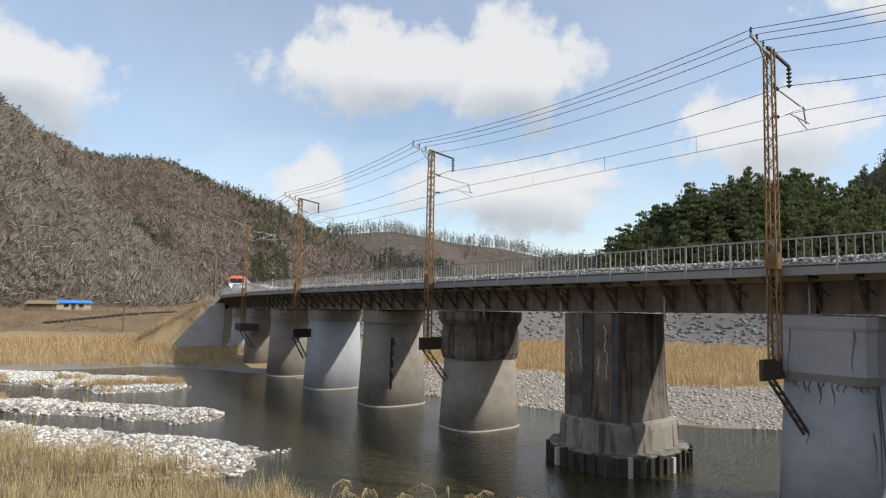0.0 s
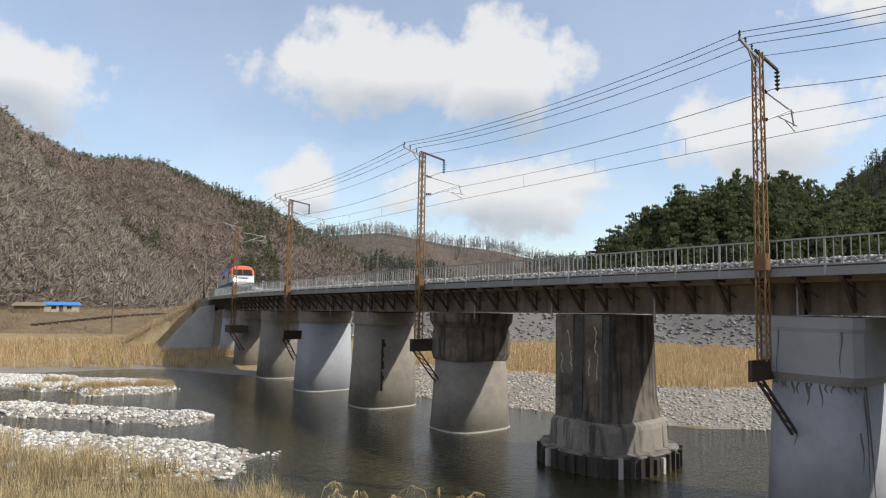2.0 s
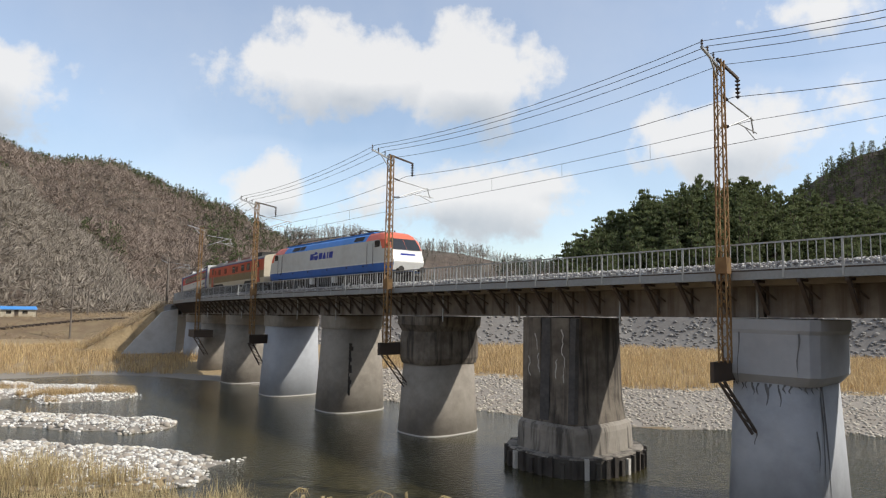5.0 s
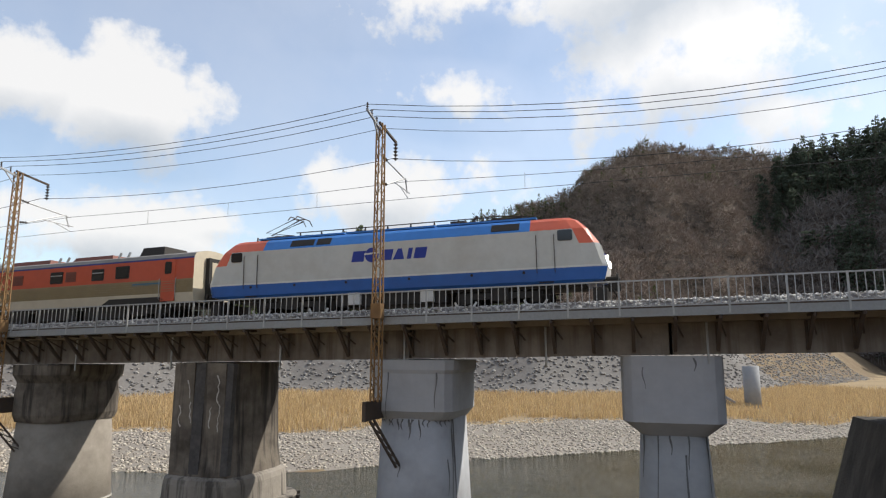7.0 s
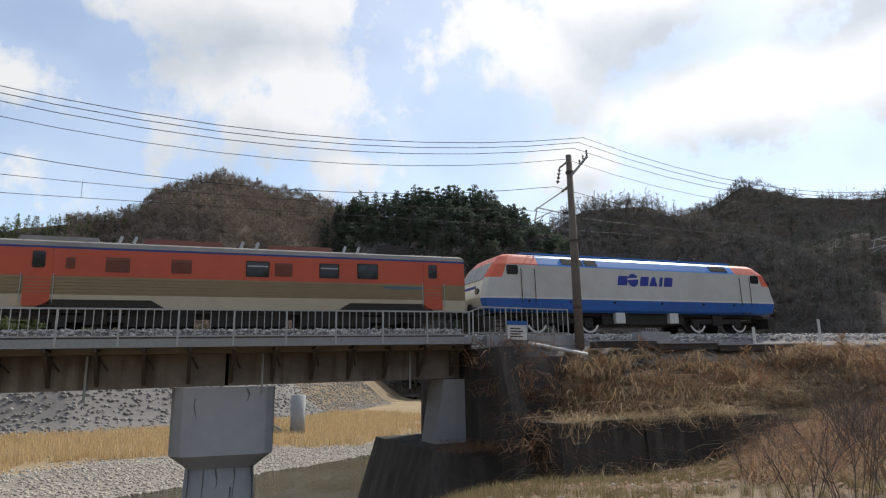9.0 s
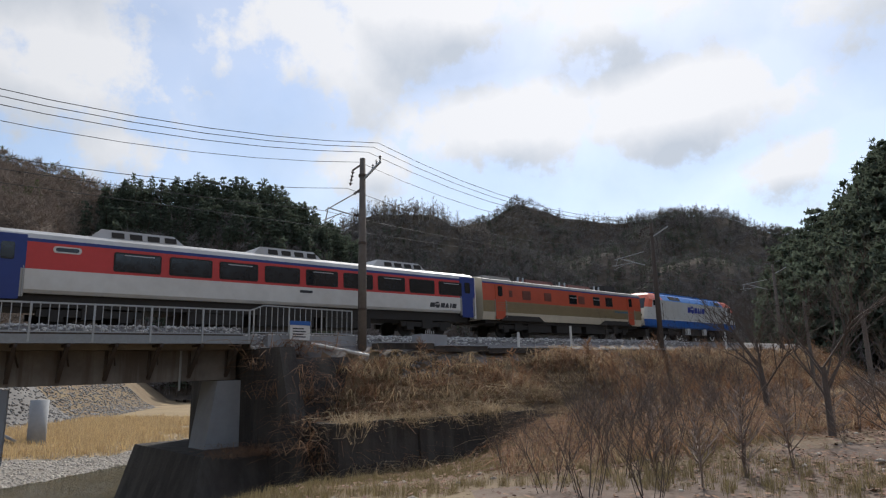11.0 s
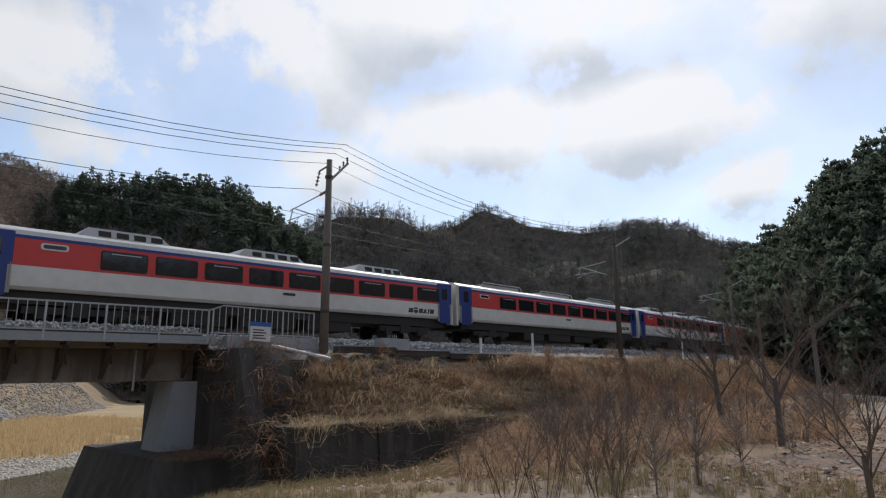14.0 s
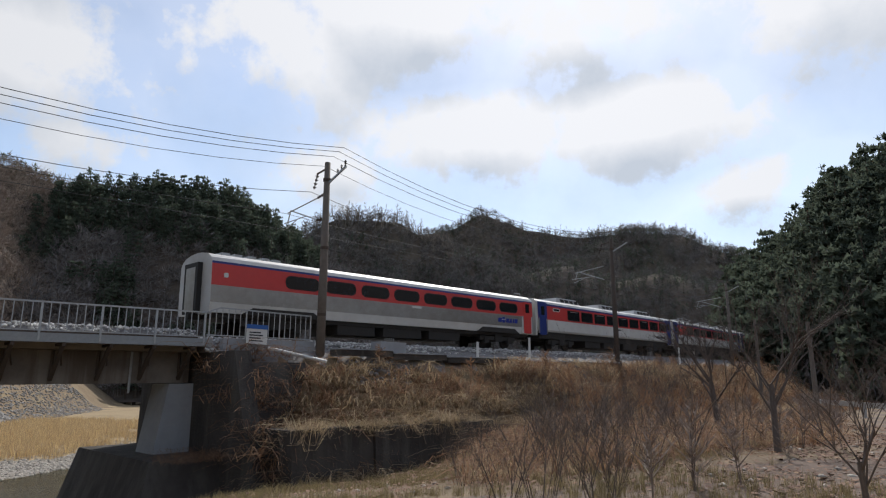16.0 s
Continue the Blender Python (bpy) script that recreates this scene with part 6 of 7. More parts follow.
woods("bare_wood", CROWNS, hill_places("east_shoulder", 1530, 53, CROWNS, (6, 10), lambda a, v: 1, (93, 123)), [M["twigs_shade_haze"]], "leafless wood on the lower shoulder, coloured as backlit and hazy")
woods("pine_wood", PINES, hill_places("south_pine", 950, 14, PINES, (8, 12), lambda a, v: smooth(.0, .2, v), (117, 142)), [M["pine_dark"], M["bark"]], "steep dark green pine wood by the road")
woods("bare_wood", BARE, hill_places("south_pine", 250, 15, BARE, (4, 7), lambda a, v: 1 - smooth(.1, .3, v), (117, 142), (0, .3)), [M["twigs_shade_haze"]], "leafless scrub at the foot of the pine wood")

# ---- stones, reeds, grass and brush ----
M["straw"] = material("straw", (.60, .45, .25), (.46, .335, .18), .9, scale=1, island=.3, bump=0)
M["straw_pale"] = material("straw_pale", (.56, .46, .27), (.42, .33, .18), .9, scale=1, island=.3, bump=0)
M["brush"] = material("brush", (.30, .175, .105), (.19, .11, .066), .9, scale=1, island=.4, bump=0)
M["brush_pale"] = material("brush_pale", (.46, .355, .225), (.32, .24, .15), .9, scale=1, island=.35, bump=0)
M["grass_olive"] = material("grass_olive", (.27, .22, .115), (.18, .14, .075), .9, scale=1, island=.4, bump=0)
M["shrub"] = material("shrub", (.135, .108, .09), (.085, .068, .056), .9, scale=2, bump=.2)

for key in ("straw", "straw_pale", "brush", "brush_pale", "grass_olive"):
    translucent(M[key], .45 if "brush" in key else .35)


def tuft(bm, seed, n, spread, h, w, droop):
    r = random.Random(seed)
    for k in range(n):
        a = r.uniform(0, 6.28)
        rad = spread * math.sqrt(r.random())
        p = Vector((rad * math.cos(a), rad * math.sin(a), 0))
        hh = h * r.uniform(.55, 1.1)
        b = r.uniform(0, 6.28)
        lean = Vector((math.cos(b), math.sin(b), 0)) * droop * hh * r.uniform(.3, 1)
        mid = p + Vector((0, 0, hh * .6)) + lean * .35
        tip = p + Vector((0, 0, hh)) + lean
        side = Vector((math.cos(b + 1.6), math.sin(b + 1.6), 0)) * w
        v = [bm.verts.new(p - side), bm.verts.new(p + side), bm.verts.new(mid + side * .8), bm.verts.new(mid - side * .8), bm.verts.new(tip)]
        bm.faces.new(v[:4])
        bm.faces.new((v[3], v[2], v[4]))


def tangle(bm, seed, n, size):
    """Arching dead stems."""
    r = random.Random(seed)
    for k in range(n):
        p = Vector((r.uniform(-.5, .5), r.uniform(-.5, .5), -.05)) * size
        a = r.uniform(0, 6.28)
        d = Vector((math.cos(a), math.sin(a), 0)) * size * r.uniform(.5, 1.5)
        h = size * r.uniform(.08, .42)
        pts = [p, p + d * .35 + Vector((0, 0, h)), p + d * .75 + Vector((0, 0, h * .95)), p + d * 1.15 + Vector((0, 0, h * r.uniform(.1, .6)))]
        side = Vector((-math.sin(a), math.cos(a), r.uniform(-.5, .5))) * size * .009
        prev = None
        for i, q in enumerate(pts):
            e = side * (1.2 - i * .28)
            cur = (bm.verts.new(q - e), bm.verts.new(q + e))
            if prev:
                bm.faces.new((prev[0], prev[1], cur[1], cur[0]))
            prev = cur


REEDS = [template(lambda bm, q=q: tuft(bm, q, 14, .75, .95, .024, .5)) for q in range(5)]
GRASS = [template(lambda bm, q=q: tuft(bm, q + 9, 20, .32, .75, .01, .55)) for q in range(5)]
TANGLE = [template(lambda bm, q=q: tangle(bm, q, 18, 1.0)) for q in range(6)]


def place(rng, x, y, size, temps, dz=0.0, lean=.1):
    return (rng.randrange(len(temps)), x, y, ground_z(x, y) + dz, rng.uniform(0, 6.28), rng.uniform(*size), rng.uniform(.8, 1.2), rng.uniform(-lean, lean))


def strew(n, seed, box, size, temps, keep, dz=0.0, lean=.1):
    r = random.Random(seed)
    out, guard = [], 0
    while len(out) < n and guard < n * 20:
        guard += 1
        x, y = r.uniform(box[0], box[1]), r.uniform(box[2], box[3])
        if r.random() < keep(x, y):
            out.append(place(r, x, y, size, temps, dz, lean))
    return out


def bar_keep(x, y):
    z = ground_z(x, y)
    return smooth(-.12, .12, z) * (1 if z < .55 else .25) if seg_dist(x, y, FAR_BANK) < -2 else 0


def fore_grass(x, y):
    e = 26 - .42 * (x + 6) if x < -6 else 26 - 1.2 * (x + 6)
    return smooth(1.5, -2, y - e + 2.2 * N2(x, y, .3)) if x < 1 else 0


scatter("river_cobbles", STONES, strew(10500, 1, (-62, -5, 27, 66), (.09, .32), STONES, lambda x, y: bar_keep(x, y) * (1 - .9 * fore_grass(x, y))), [M["cobble"]], "white rounded cobbles on the gravel bars", "gravel")
scatter("river_cobbles", STONES, strew(900, 2, (-34, -3, 26, 46), (.2, .55), STONES, lambda x, y: smooth(-.55, -.1, ground_z(x, y)) if seg_dist(x, y, FAR_BANK) < -2 else 0), [M["cobble_grey"]], "wet stones at the edge of the gravel bars", "gravel")


def far_d(x, y):
    return seg_dist(x, y, FAR_BANK) + 3 * N2(x, y, .12)


scatter("bank_gravel", STONES, strew(13000, 3, (-8, 95, 28, 72), (.13, .4), STONES, lambda x, y: (1 if 0 < seg_dist(x, y, FAR_BANK) < gravel_width(x) - 1 else .5 if 0 < seg_dist(x, y, FAR_BANK) and far_d(x, y) < gravel_width(x) + 3 else 0)), [M["cobble_grey"]], "grey and buff gravel along the far bank", "gravel")
scatter("revetment_rocks", STONES, strew(10500, 4, (-20, 185, 60, 122), (.3, .8), STONES, lambda x, y: 1 if 0 < seg_dist(x, y, REVET) < 19 else 0), [M["revet_rock"]], "grey rough stones of the bank slope", "gravel")
scatter("reed_bed", REEDS, strew(7600, 5, (-8, 125, 30, 105), (.7, 1.25), REEDS, lambda x, y: 1 if far_d(x, y) > gravel_width(x) + .5 and seg_dist(x, y, REVET) < 0 and N2(x, y, .09) > -.45 else 0), [M["straw"]], "tan dry reeds on the river bank", "reeds")
scatter("reed_bed", REEDS, strew(2400, 6, (-95, -24, 58, 108), (.6, 1.1), REEDS, lambda x, y: 1 if 2.0 < far_d(x, y) < 30 and seg_dist(x, y, REVET) < 2 and not (abs(to_track(x, y)[1]) < 9 and to_track(x, y)[0] < -70) else 0), [M["straw"]], "tan dry reeds beside the far abutment", "reeds")
scatter("dry_grass", GRASS, strew(3600, 7, (-36, 0, 14, 36), (.75, 1.35), GRASS, lambda x, y: fore_grass(x, y) * (.25 if y < 18 else 1)), [M["straw_pale"]], "long pale dry grass on the near bank", "grass")
scatter("dry_grass", GRASS, strew(500, 8, (-40, -20, 42, 56), (.5, .9), GRASS, lambda x, y: 1 if ground_z(x, y) > .05 and y > 44 and N2(x, y, .3) > .05 else 0), [M["straw"]], "low dry grass on the gravel bar", "grass")
scatter("dry_grass", GRASS, strew(2900, 9, (8, 34, -8, 12), (.14, .4), GRASS, lambda x, y: .9 if ground_z(x, y) > 3.4 and to_track(x, y)[1] < -8 and N2(x, y, .35) > -.2 else 0), [M["grass_olive"]], "low trodden dry grass beside the wall", "grass")
scatter("bank_scrub", TANGLE, strew(1300, 10, (18, 75, -45, 14), (.7, 1.7), TANGLE, lambda x, y: (lambda s, o: 1 if s > 23 and (-7.2 if s < 36 else -13.5) < o < -4.6 + N2(x, y, .4) else 0)(*to_track(x, y))), [M["brush"]], "tangled dead brown brambles on the rail bank", "brambles")
scatter("bank_scrub", TANGLE, strew(1150, 11, (18, 80, -50, 14), (.6, 1.5), TANGLE, lambda x, y: (lambda s, o: 1 if s > 23 and (-7.2 if s < 36 else -15) < o < -4.4 and N2(x, y, .5) > -.1 else 0)(*to_track(x, y))), [M["brush_pale"]], "straw coloured dead stems over the rail bank", "brambles")
scatter("slope_scrub", TANGLE, strew(1100, 12, (-130, -24, 78, 150), (1.0, 2.2), TANGLE, lambda x, y: 1 if seg_dist(x, y, REVET) > -6 else 0), [M["brush_pale"]], "dry scrub on the far earth slope", "brambles")


# ---- leafless shrubs and young trees near the viewer ----
def branching(bm, r, p, d, length, rad, depth):
    q = p + d * length
    bend = Vector((r.uniform(-.15, .15), r.uniform(-.15, .15), r.uniform(-.02, .12))) * length
    add_tube(bm, [p, (p + q) / 2 + bend * .4, q + bend], [rad, rad * .8, rad * .62], 4 if depth < 2 else 3, caps=False)
    if depth == 0:
        return
    for k in range(r.randint(2, 4)):
        u = r.uniform(.45, 1.0) if k else 1.0
        a = r.uniform(0, 6.28)
        nd_ = (d + Vector((math.cos(a), math.sin(a), r.uniform(-.1, .5))) * r.uniform(.35, .75)).normalized()
        branching(bm, r, p + (q + bend - p) * u, nd_, length * r.uniform(.55, .8), rad * .55, depth - 1)


def shrub(x, y, height, seed, stems, label, depth=3, rad=.03):
    r = random.Random(seed)
    z = ground_z(x, y)
    t = thing("leafless_tree" if stems == 1 else "leafless_shrub", Matrix.Translation((x, y, z)), label, "tree" if stems == 1 else "shrub", "bare shrubs" if stems > 1 else "bare young trees")
    for k in range(stems):
        bm = bmesh.new()
        a = r.uniform(0, 6.28)
        lean = .1 if stems == 1 else .35
        d = Vector((math.cos(a) * lean, math.sin(a) * lean, 1)).normalized()
        p = Vector((math.cos(a), math.sin(a), 0)) * (.0 if stems == 1 else .25 * r.random()) + Vector((0, 0, -.15))
        if stems == 1:
            add_tube(bm, [p, p + d * height * .18, p + d * height * .36], [rad * 1.25, rad, rad * .85], 8, caps=False)
            part("trunk", fix(bm), M["shrub"], t)
            for j in range(7):
                bm = bmesh.new()
                b = r.uniform(0, 6.28)
                dd = (d * .8 + Vector((math.cos(b), math.sin(b), .25)) * r.uniform(.3, .9)).normalized()
                branching(bm, r, p + d * height * (.18 + .18 * (j + 1) / 7), dd, height * .25, rad * .42, depth)
                part("limb", bm, M["shrub"], t)
        else:
            branching(bm, r, p, d, height * r.uniform(.35, .5), rad * r.uniform(.5, 1), depth)
            part("stem", bm, M["shrub"], t)
    return t


def polar(az, d):
    return d * math.sin(radians(az)), d * math.cos(radians(az))


for k_, (az_, d_, h_) in enumerate(((99, 11, 1.9), (102, 10, 2.1), (105, 12.5, 2.4), (108, 13.5, 2.3), (111, 15, 2.8), (96, 15, 1.7), (114, 17, 3.2), (118, 20, 3.4), (103, 16, 2.4), (107, 9.5, 1.6), (113, 22, 3.6), (109, 21, 3.2))):
    shrub(*polar(az_, d_), h_, 40 + k_, 9, "leafless grey-brown shrub of thin stems on dry grass", 3, .011)
for k_, (az_, d_, h_) in enumerate(((120.5, 19, 5.2), (126, 9.5, 2.5), (116.5, 28, 5.6), (131, 14, 3.6))):
    shrub(*polar(az_, d_), h_, 70 + k_, 1, "leafless young tree with thin spreading limbs", 4, .004 * d_)

# drooping tussocks of dead grass on the rail bank and brush below it
TUSSOCK = [template(lambda bm, q=q: tuft(bm, q + 31, 34, .42, .42, .011, 2.0)) for q in range(6)]
scatter("bank_tussocks", TUSSOCK, strew(1500, 18, (18, 75, -46, 12), (.7, 1.5), TUSSOCK, lambda x, y: (lambda s, o: 1 if s > 23 and (-7.6 if s < 36 else -14) < o < -4.6 and N2(x, y, .45) > -.2 else 0)(*to_track(x, y))), [M["brush_pale"]], "drooping tussocks of blond dead grass on the rail bank", "grass")
scatter("bank_tussocks", TUSSOCK, strew(900, 19, (18, 75, -46, 12), (.7, 1.6), TUSSOCK, lambda x, y: (lambda s, o: 1 if s > 23 and (-7.6 if s < 36 else -16) < o < -4.6 and N2(x, y, .45) < .15 else 0)(*to_track(x, y))), [M["brush"]], "reddish dead grass tussocks on the rail bank", "grass")


def below_bank(x, y):
    az, d = math.degrees(math.atan2(x, y)), math.hypot(x, y)
    o = to_track(x, y)[1]
    return 1 if o < -8.5 and 97 < az < 124 and 14.5 + .5 * max(0, az - 108) < d < 42 else 0


scatter("slope_brush", TANGLE, strew(1100, 20, (10, 50, -30, 4), (.6, 1.4), TANGLE, below_bank), [M["brush"]], "tangled brown brush below the rail bank", "brambles")
scatter("slope_brush", TUSSOCK, strew(900, 21, (10, 50, -30, 4), (.5, 1.0), TUSSOCK, below_bank), [M["brush_pale"]], "dry blond grass between the brush", "grass")
scatter("spilled_ballast", STONES, strew(1500, 22, (22, 60, -30, 8), (.1, .28), STONES, lambda x, y: (lambda s, o: 1 if 27 < s < 30.5 and -5.6 < o < -4.2 or 38 < s < 45 and -7.5 + .3 * abs(s - 41) < o < -4.3 else 0)(*to_track(x, y)), .12), [M["cinder_stone"]], "dark grey ballast spilled down the rail bank", "gravel")

# brambles hanging over the retaining wall and clumps at its foot
scatter("wall_brambles", TANGLE, strew(260, 13, (18, 40, -12, 8), (.5, 1.3), TANGLE, lambda x, y: (lambda s, o: 1 if 22.5 < s < 37 and -8.6 < o < -6.4 else 0)(*to_track(x, y)), .1), [M["brush_pale"]], "dead brambles hanging about the retaining wall", "brambles")
def wall_fringe():
    """Dead stems that lie on the wall's top and hang over its face."""
    r = random.Random(44)
    out = []
    for k in range(190):
        s = r.uniform(22.4, 38.0)
        h = -3.5 - .7 * smooth(29, 38, s)
        clump = N2(s, 2.0, .8) > -.1
        q = tp(s, r.uniform(-8.5, -7.6), h + .03)
        hang = r.random() < .55
        out.append((r.randrange(6), q.x, q.y, q.z, r.uniform(0, 6.28), r.uniform(.45, 1.15 if clump else .6), -r.uniform(.9, 2.2) if hang else r.uniform(.7, 1.2), r.uniform(-.4, .4)))
    return out


scatter("wall_fringe", TANGLE, wall_fringe(), [M["brush_pale"]], "blond dead stems hanging over the retaining wall", "brambles")
scatter("embankment_scrub", TANGLE, strew(420, 23, (-80, -30, 70, 110), (.7, 1.6), TANGLE, lambda x, y: (lambda s, o: 1 if s < -76.5 and -13 < o < -3.4 else 0)(*to_track(x, y))), [M["brush_pale"]], "dry scrub on the far rail embankment", "brambles")
BUSHY = [template(lambda bm, q=q: bare(bm, q + 60, 34, .45)) for q in range(4)]
scatter("bank_bushes", BUSHY, strew(260, 14, (20, 75, -48, 10), (.8, 1.7), BUSHY, lambda x, y: (lambda s, o: 1 if s > 22.5 and (-6.8 if s < 36 else -14) < o < -4.8 else 0)(*to_track(x, y))), [M["brush"]], "reddish-brown dead bushes on the rail bank", "brambles")
scatter("terrace_scrub", BUSHY, strew(150, 15, (10, 60, -36, 0), (.6, 1.6), BUSHY, lambda x, y: 1 if to_track(x, y)[1] < -9 and 96 < math.degrees(math.atan2(x, y)) < 126 and math.hypot(x, y) > 9 and N2(x, y, .2) > -.1 else 0), [M["twigs"]], "thin leafless scrub on the dirt terrace", "brambles")


def litter(bm, seed):
    r = random.Random(seed)
    for k in range(9):
        p = Vector((r.uniform(-.5, .5), r.uniform(-.5, .5), r.uniform(.0, .03)))
        a, w = r.uniform(0, 6.28), r.uniform(.025, .06)
        u, v = Vector((math.cos(a), math.sin(a), r.uniform(-.3, .3))) * w, Vector((-math.sin(a), math.cos(a), r.uniform(-.3, .3))) * w * .6
        bm.faces.new([bm.verts.new(q) for q in (p - u, p - v, p + u, p + v)])


LITTER = [template(lambda bm, q=q: litter(bm, q)) for q in range(5)]
M["leaf_litter"] = material("leaf_litter", (.24, .135, .085), (.15, .085, .06), .9, scale=1, island=.45, bump=0)
scatter("leaf_litter", LITTER, strew(6500, 16, (4, 34, -24, 3), (.7, 1.5), LITTER, lambda x, y: (1 if N2(x, y, .3) > -.15 else .15) if 5 < math.hypot(x, y) < 34 and to_track(x, y)[1] < -8 else 0, .01), [M["leaf_litter"]], "brown fallen leaves on the dirt terrace", "leaves")
scatter("terrace_stones", STONES, strew(500, 17, (4, 34, -24, 6), (.05, .22), STONES, lambda x, y: 1 if math.hypot(x, y) > 6 and to_track(x, y)[1] < -8 else 0), [M["cobble_grey"]], "small stones scattered on the dirt terrace", "gravel")


# drooping reed plumes at the viewer's feet
def reed_stem(x, y, h, seed):
    r = random.Random(seed)
    z = ground_z(x, y)
    t = thing("reed", Matrix.Translation((x, y, z)), "dry drooping reed with a pale plume", "reed", "reeds near the viewer")
    a = r.uniform(0, 6.28)
    d = Vector((math.cos(a), math.sin(a), 0))
    pts = [Vector((0, 0, -.1)), Vector((0, 0, h * .6)) + d * .05, Vector((0, 0, h * .95)) + d * .14, Vector((0, 0, h)) + d * .26, Vector((0, 0, h * .93)) + d * .38]
    bm = bmesh.new()
    add_tube(bm, pts, [.006, .005, .004, .004, .003], 5)
    part("stem", fix(bm), M["straw_pale"], t)
    bm = bmesh.new()
    for k in range(40):
        u = r.uniform(0, 1)
        p = pts[2].lerp(pts[3], u * 2) if u < .5 else pts[3].lerp(pts[4], u * 2 - 1)
        blade(bm, p, Vector((r.uniform(-.03, .03), r.uniform(-.03, .03), r.uniform(-.09, .02))) + d * .03, .006, Vector((-d.y, d.x, .3)))
    part("plume", bm, M["straw_pale"], t)


r_ = random.Random(3)
for k_ in range(20):
    az_ = -11 + k_ * .95 + r_.uniform(-.6, .6)
    d_ = r_.uniform(6.2, 7.6)
    x_, y_ = polar(az_, d_)
    top_ = EYE[2] - d_ * math.tan(radians(r_.uniform(15.4, 17.2)))
    reed_stem(x_, y_, max(.5, top_ - ground_z(x_, y_)), k_)


def wing_vines():
    r = random.Random(21)
    out = []
    for k in range(230):
        s, o = r.uniform(21.7, 27.5), r.uniform(-7.6, -3.2)
        q = tp(s, o, -.75 - max(0, -o - 3.4) * 1.0 + r.uniform(-.5, .1))
        out.append((r.randrange(6), q.x, q.y, q.z, r.uniform(0, 6.28), r.uniform(.5, 1.4), r.uniform(.8, 1.5), r.uniform(-.5, .5)))
    for k in range(60):
        q = tp(r.uniform(19.6, 24), r.uniform(-5.6, -3.6), -4.5)
        out.append((r.randrange(6), q.x, q.y, q.z, r.uniform(0, 6.28), r.uniform(.4, 1.0), 1, r.uniform(-.5, .5)))
    return out


scatter("wing_brambles", TANGLE, wing_vines(), [M["brush"]], "dead brown vines over the abutment wing", "brambles")

# ---- small things by the line and on the far bank ----
def stand_at(az, d):
    x, y = polar(az, d)
    return x, y, ground_z(x, y)


def build_house():
    x, y, z = stand_at(-29.8, 140)
    h = thing("house", Matrix.Translation((x, y, z - .1)) @ Matrix.Rotation(radians(28), 4, "Z") @ Matrix.Diagonal((.72, .72, .72, 1)), "low house with a bright blue metal roof", "house")
    bm = bmesh.new()
    add_box(bm, -4, 4, -2.5, 2.5, 0, 2.0)
    part("wall", bm, M["gen_cream"], h, "pale plastered walls")
    bm = bmesh.new()
    add_hex(bm, [(-4.4, -3, 1.95), (4.4, -3, 1.95), (4.4, 3, 1.95), (-4.4, 3, 1.95), (-4.0, -.3, 2.75), (4.0, -.3, 2.75), (4.0, .3, 2.75), (-4.0, .3, 2.75)])
    part("roof", fix(bm), M["roof_tin"], h, "bright blue ribbed metal roof")
    for xx in (-2.2, 1.2):
        bm = bmesh.new()
        add_box(bm, xx, xx + 1.1, -2.54, -2.46, .9, 1.7)
        part("window", bm, M["train_glass"], h)
    bm = bmesh.new()
    add_box(bm, -.5, .4, -2.54, -2.46, 0, 1.85)
    part("door", bm, M["steel_dark"], h)
    x, y, z = stand_at(-31.9, 136)
    s = thing("shed", Matrix.Translation((x, y, z - .1)) @ Matrix.Rotation(radians(20), 4, "Z"), "small brown shed with a tan roof", "shed")
    bm = bmesh.new()
    add_box(bm, -2, 2, -1.5, 1.5, 0, 1.3)
    part("wall", bm, M["brush_ground"], s)
    bm = bmesh.new()
    add_hex(bm, [(-2.4, -1.9, 1.28), (2.4, -1.9, 1.28), (2.4, 1.9, 1.28), (-2.4, 1.9, 1.28), (-2.2, -.1, 1.9), (2.2, -.1, 1.9), (2.2, .1, 1.9), (-2.2, .1, 1.9)])
    part("roof", fix(bm), M["gen_olive"], s)


M["roof_tin"] = paint("roof_tin", (.06, .26, .62), (.08, .18, .35), .3)
build_house()


def wooden_pole(az, d, h):
    x, y, z = stand_at(az, d)
    t = thing("utility_pole", Matrix.Translation((x, y, z)), "thin grey utility pole on the earth bank", "utility pole", "utility poles")
    bm = bmesh.new()
    add_tube(bm, [(0, 0, -.4), (0, 0, h)], [.16, .11], 8)
    part("shaft", fix(bm), M["pole_concrete"], t)
    bm = bmesh.new()
    add_bar(bm, (-.7, 0, h - .5), (.7, 0, h - .5), .09)
    part("cross_arm", bm, M["steel_dark"], t)


for a_, d_, h_ in ((-26.3, 118, 9.0), (-25.2, 150, 6), (123.5, 44, 5.5), (119.8, 60, 7.0), (105.6, 70, 5.5), (110.2, 75, 5.0)):
    wooden_pole(a_, d_, h_)

# steps down the far earth slope
STEPS = thing("slope_steps", Matrix(), "narrow dark steps running down the far earth slope", "steps")
for k_ in range(22):
    x_, y_ = -66 + k_ * .78, 108 + k_ * .55
    bm = bmesh.new()
    z_ = ground_z(x_, y_)
    add_box(bm, x_ - .6, x_ + .6, y_ - .4, y_ + .4, z_ - .3, z_ + .22)
    part("step", bm, M["steel_dark"], STEPS)

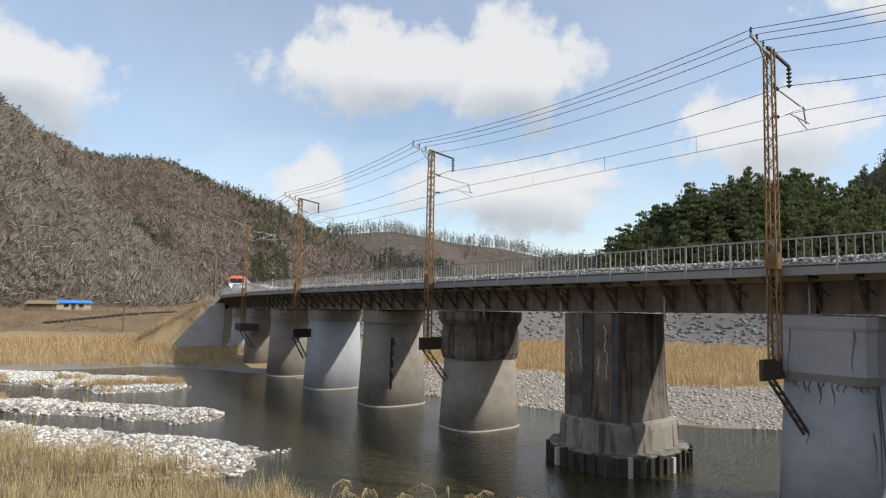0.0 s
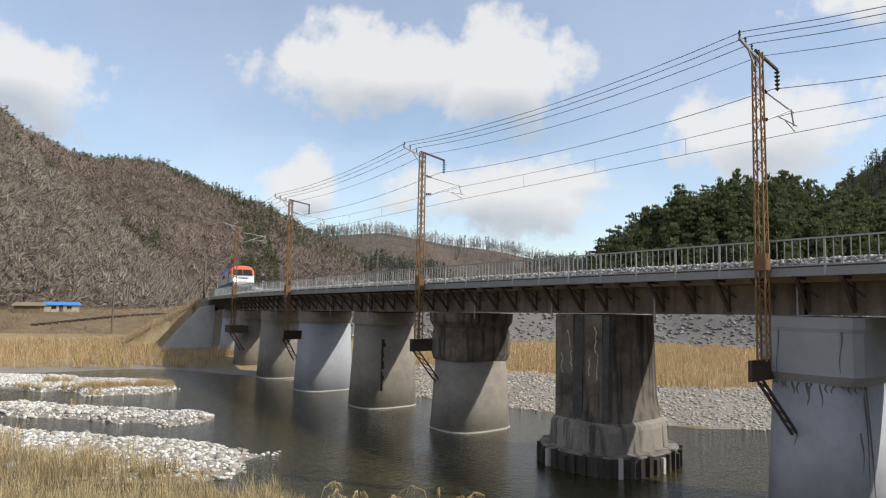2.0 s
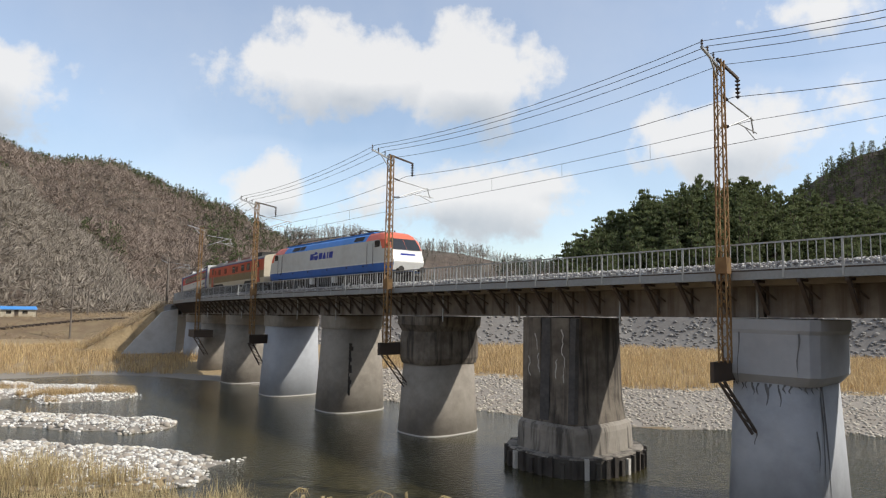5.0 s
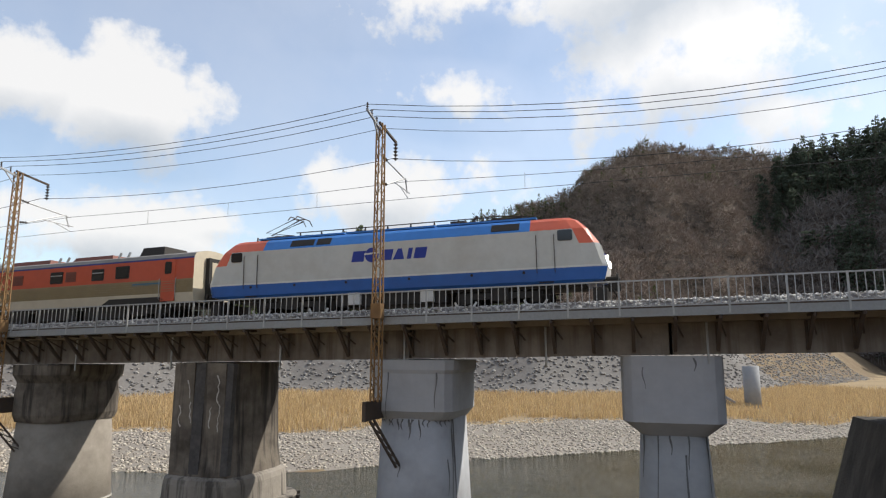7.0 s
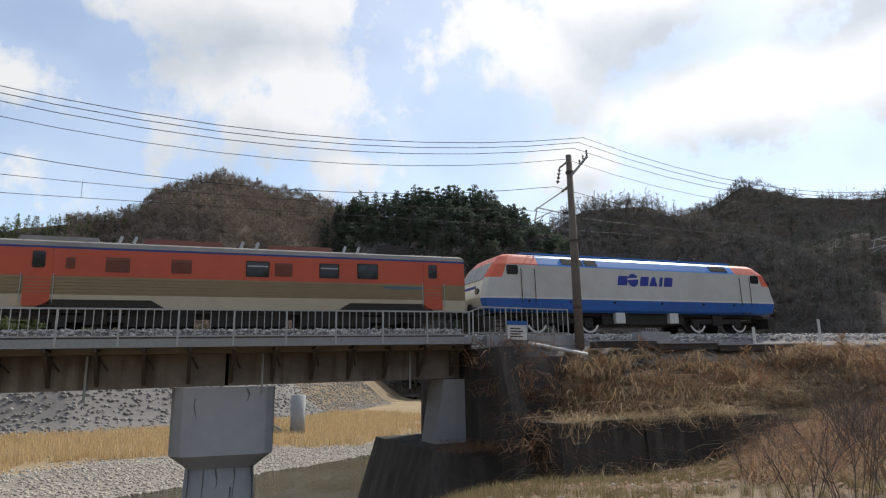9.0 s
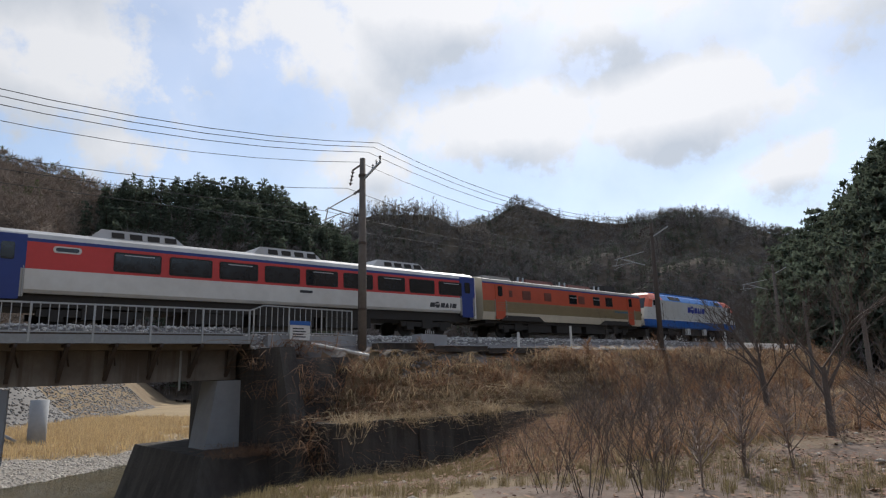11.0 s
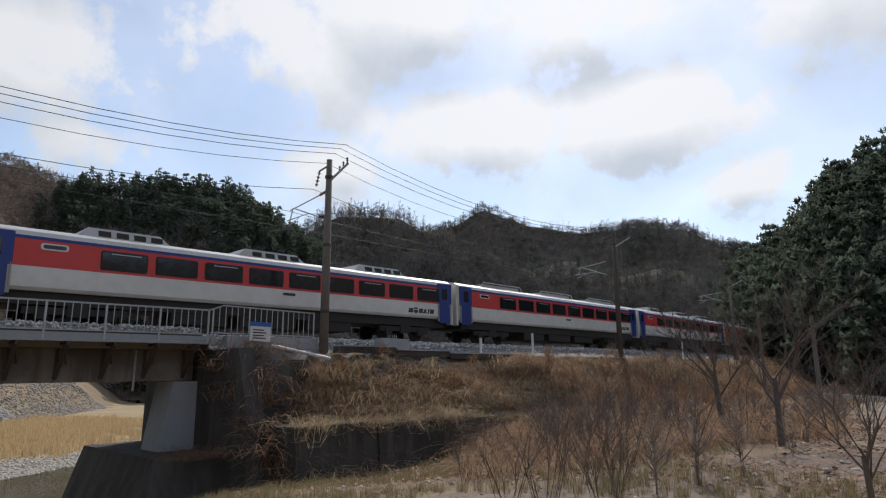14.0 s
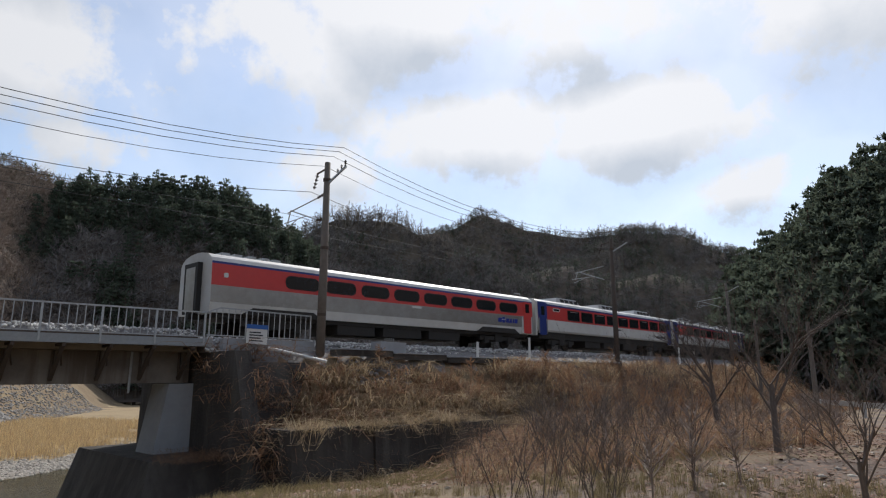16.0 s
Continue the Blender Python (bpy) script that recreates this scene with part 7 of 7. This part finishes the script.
# track-side signal, marker posts, box and notice board
SIG = thing("railway_signal", local_frame(-72, 3.2, -.5), "black and white railway signal post with a round head", "signal")
bm = bmesh.new()
add_tube(bm, [(0, 0, 0), (0, 0, 3.6)], .07, 8)
part("post", fix(bm), M["paint_white"], SIG)
bm = bmesh.new()
add_tube(bm, [(-.1, 0, 3.0), (.12, 0, 3.0)], .35, 16)
part("signal_head", fix(bm), M["rubber"], SIG)
for s_, o_, h_ in ((41.0, -4.2, 1.0), (36.5, -4.0, .6), (63, -4.3, 1.2)):
    t_ = thing("marker_post", local_frame(s_, o_, -.9), "slim white marker post beside the track", "post", "marker posts")
    bm = bmesh.new()
    add_box(bm, -.05, .05, -.05, .05, -.2, h_ + .4)
    part("post", bm, M["paint_white"], t_)
BOX = thing("concrete_box", local_frame(30.2, -3.9, -.55), "low grey concrete cable box with protruding rods", "cable box")
bm = bmesh.new()
add_box(bm, -.8, .8, -.35, .35, -.2, .42)
part("body", bm, M["concrete_pale"], BOX)
for k_ in range(5):
    bm = bmesh.new()
    add_tube(bm, [(-.25 + k_ * .13, 0, .4), (-.25 + k_ * .13, 0, .62)], .015, 6)
    part("rod", fix(bm), M["galvanised"], BOX)
for a_, b_, z_ in ((26.8, 30.0, -.62), (30.05, 33.6, -.75), (33.7, 39.5, -.85), (39.6, 52.0, -.95), (54.0, 75.0, -.95)):
    t_ = thing("cable_trough", Matrix.Translation(tp(a_, -4.2, z_)), "dark concrete cable trough along the track shoulder", "cable trough", "cable troughs")
    bm = bmesh.new()
    add_sweep(bm, [(-4.45, z_ - .2), (-3.95, z_ - .2), (-3.95, z_ + .06), (-4.45, z_ + .06)], a_, b_, 2)
    world_part("body", bm, M["concrete_dark"], t_)
    bm = bmesh.new()
    add_sweep(bm, [(-4.5, z_ + .063), (-3.9, z_ + .063), (-3.9, z_ + .11), (-4.5, z_ + .11)], a_, b_, 2)
    world_part("lid", bm, M["concrete_pale"], t_)
BOARD = thing("notice_board", local_frame(23.5, -3.55, -.75), "white notice board with a blue strip by the abutment", "sign")
bm = bmesh.new()
add_box(bm, -.45, .45, -.03, .03, .35, .95)
part("board", bm, M["paint_white"], BOARD)
bm = bmesh.new()
add_box(bm, -.46, .46, -.05, .04, .955, 1.12)
part("blue_strip", bm, M["loco_blue"], BOARD)
for x_ in (-.35, .35):
    bm = bmesh.new()
    add_box(bm, x_ - .03, x_ + .03, .032, .09, -.6, 1.0)
    part("post", bm, M["galvanised"], BOARD)
for k_ in range(4):
    bm = bmesh.new()
    add_box(bm, -.35, .25 - .1 * (k_ % 2), -.036, -.029, .45 + k_ * .11, .5 + k_ * .11)
    part("text_bar", bm, M["logo_dark"], BOARD)
PIPE = thing("drain_pipe", Matrix.Translation(tp(25, -3.7, -1)), "pale plastic pipe running down beside the abutment", "pipe")
bm = bmesh.new()
add_tube(bm, [tp(24.0, -3.6, -.55), tp(26.2, -4.6, -1.1)], .07, 8)
world_part("pipe", bm, M["paint_white"], PIPE)

# guard rail and road beyond the terrace
RAILP = [polar(a, d) for a, d in ((122.0, 62), (124, 52), (126.5, 44), (129, 38), (133, 33))]
GR = thing("guard_rail", Matrix.Translation((*RAILP[2], 6)), "pale metal guard rail along the road", "guard rail")
for (ax, ay), (bx, by) in zip(RAILP, RAILP[1:]):
    bm = bmesh.new()
    add_bar(bm, (ax, ay, ground_z(ax, ay) + .7), (bx, by, ground_z(bx, by) + .7), .06, .3)
    world_part("beam", bm, M["galvanised"], GR)
    bm = bmesh.new()
    add_bar(bm, (ax, ay, ground_z(ax, ay) - .3), (ax, ay, ground_z(ax, ay) + .85), .12)
    world_part("post", bm, M["galvanised"], GR)
# lone culvert pier and steel chute on the far bank
x_, y_ = polar(58.6, 92)
t_ = thing("outfall_pillar", Matrix.Translation((x_, y_, ground_z(x_, y_))), "short pale concrete pillar on the far bank", "pillar")
bm = bmesh.new()
add_tube(bm, [(0, 0, -.5), (0, 0, 5.2)], 1.0, 16)
part("pillar", fix(bm), M["concrete_pale"], t_, smooth=True)
x_, y_ = polar(55.5, 92)
t_ = thing("drain_chute", Matrix.Translation((x_, y_, ground_z(x_, y_))) @ Matrix.Rotation(radians(-20), 4, "Z"), "dark stepped chute down the stone slope", "chute")
bm = bmesh.new()
add_bar(bm, (-1.6, 2, 3.2), (1.6, -2, .2), .9, .3)
part("channel", bm, M["concrete_dark"], t_)
bm = bmesh.new()
add_bar(bm, (-1.0, 2, 3.5), (2.2, -2, .5), .15, .3)
part("kerb", bm, M["concrete_pale"], t_)


def motions():
    for k, (ob, length) in enumerate(VEHICLES):
        lead = sum(L for _, L in VEHICLES[:k]) + length / 2 - .44
        walk(ob, [(i * .5, chord_pose(train_front(i * .5) - lead, length * .32)) for i in range(33)])


motions()
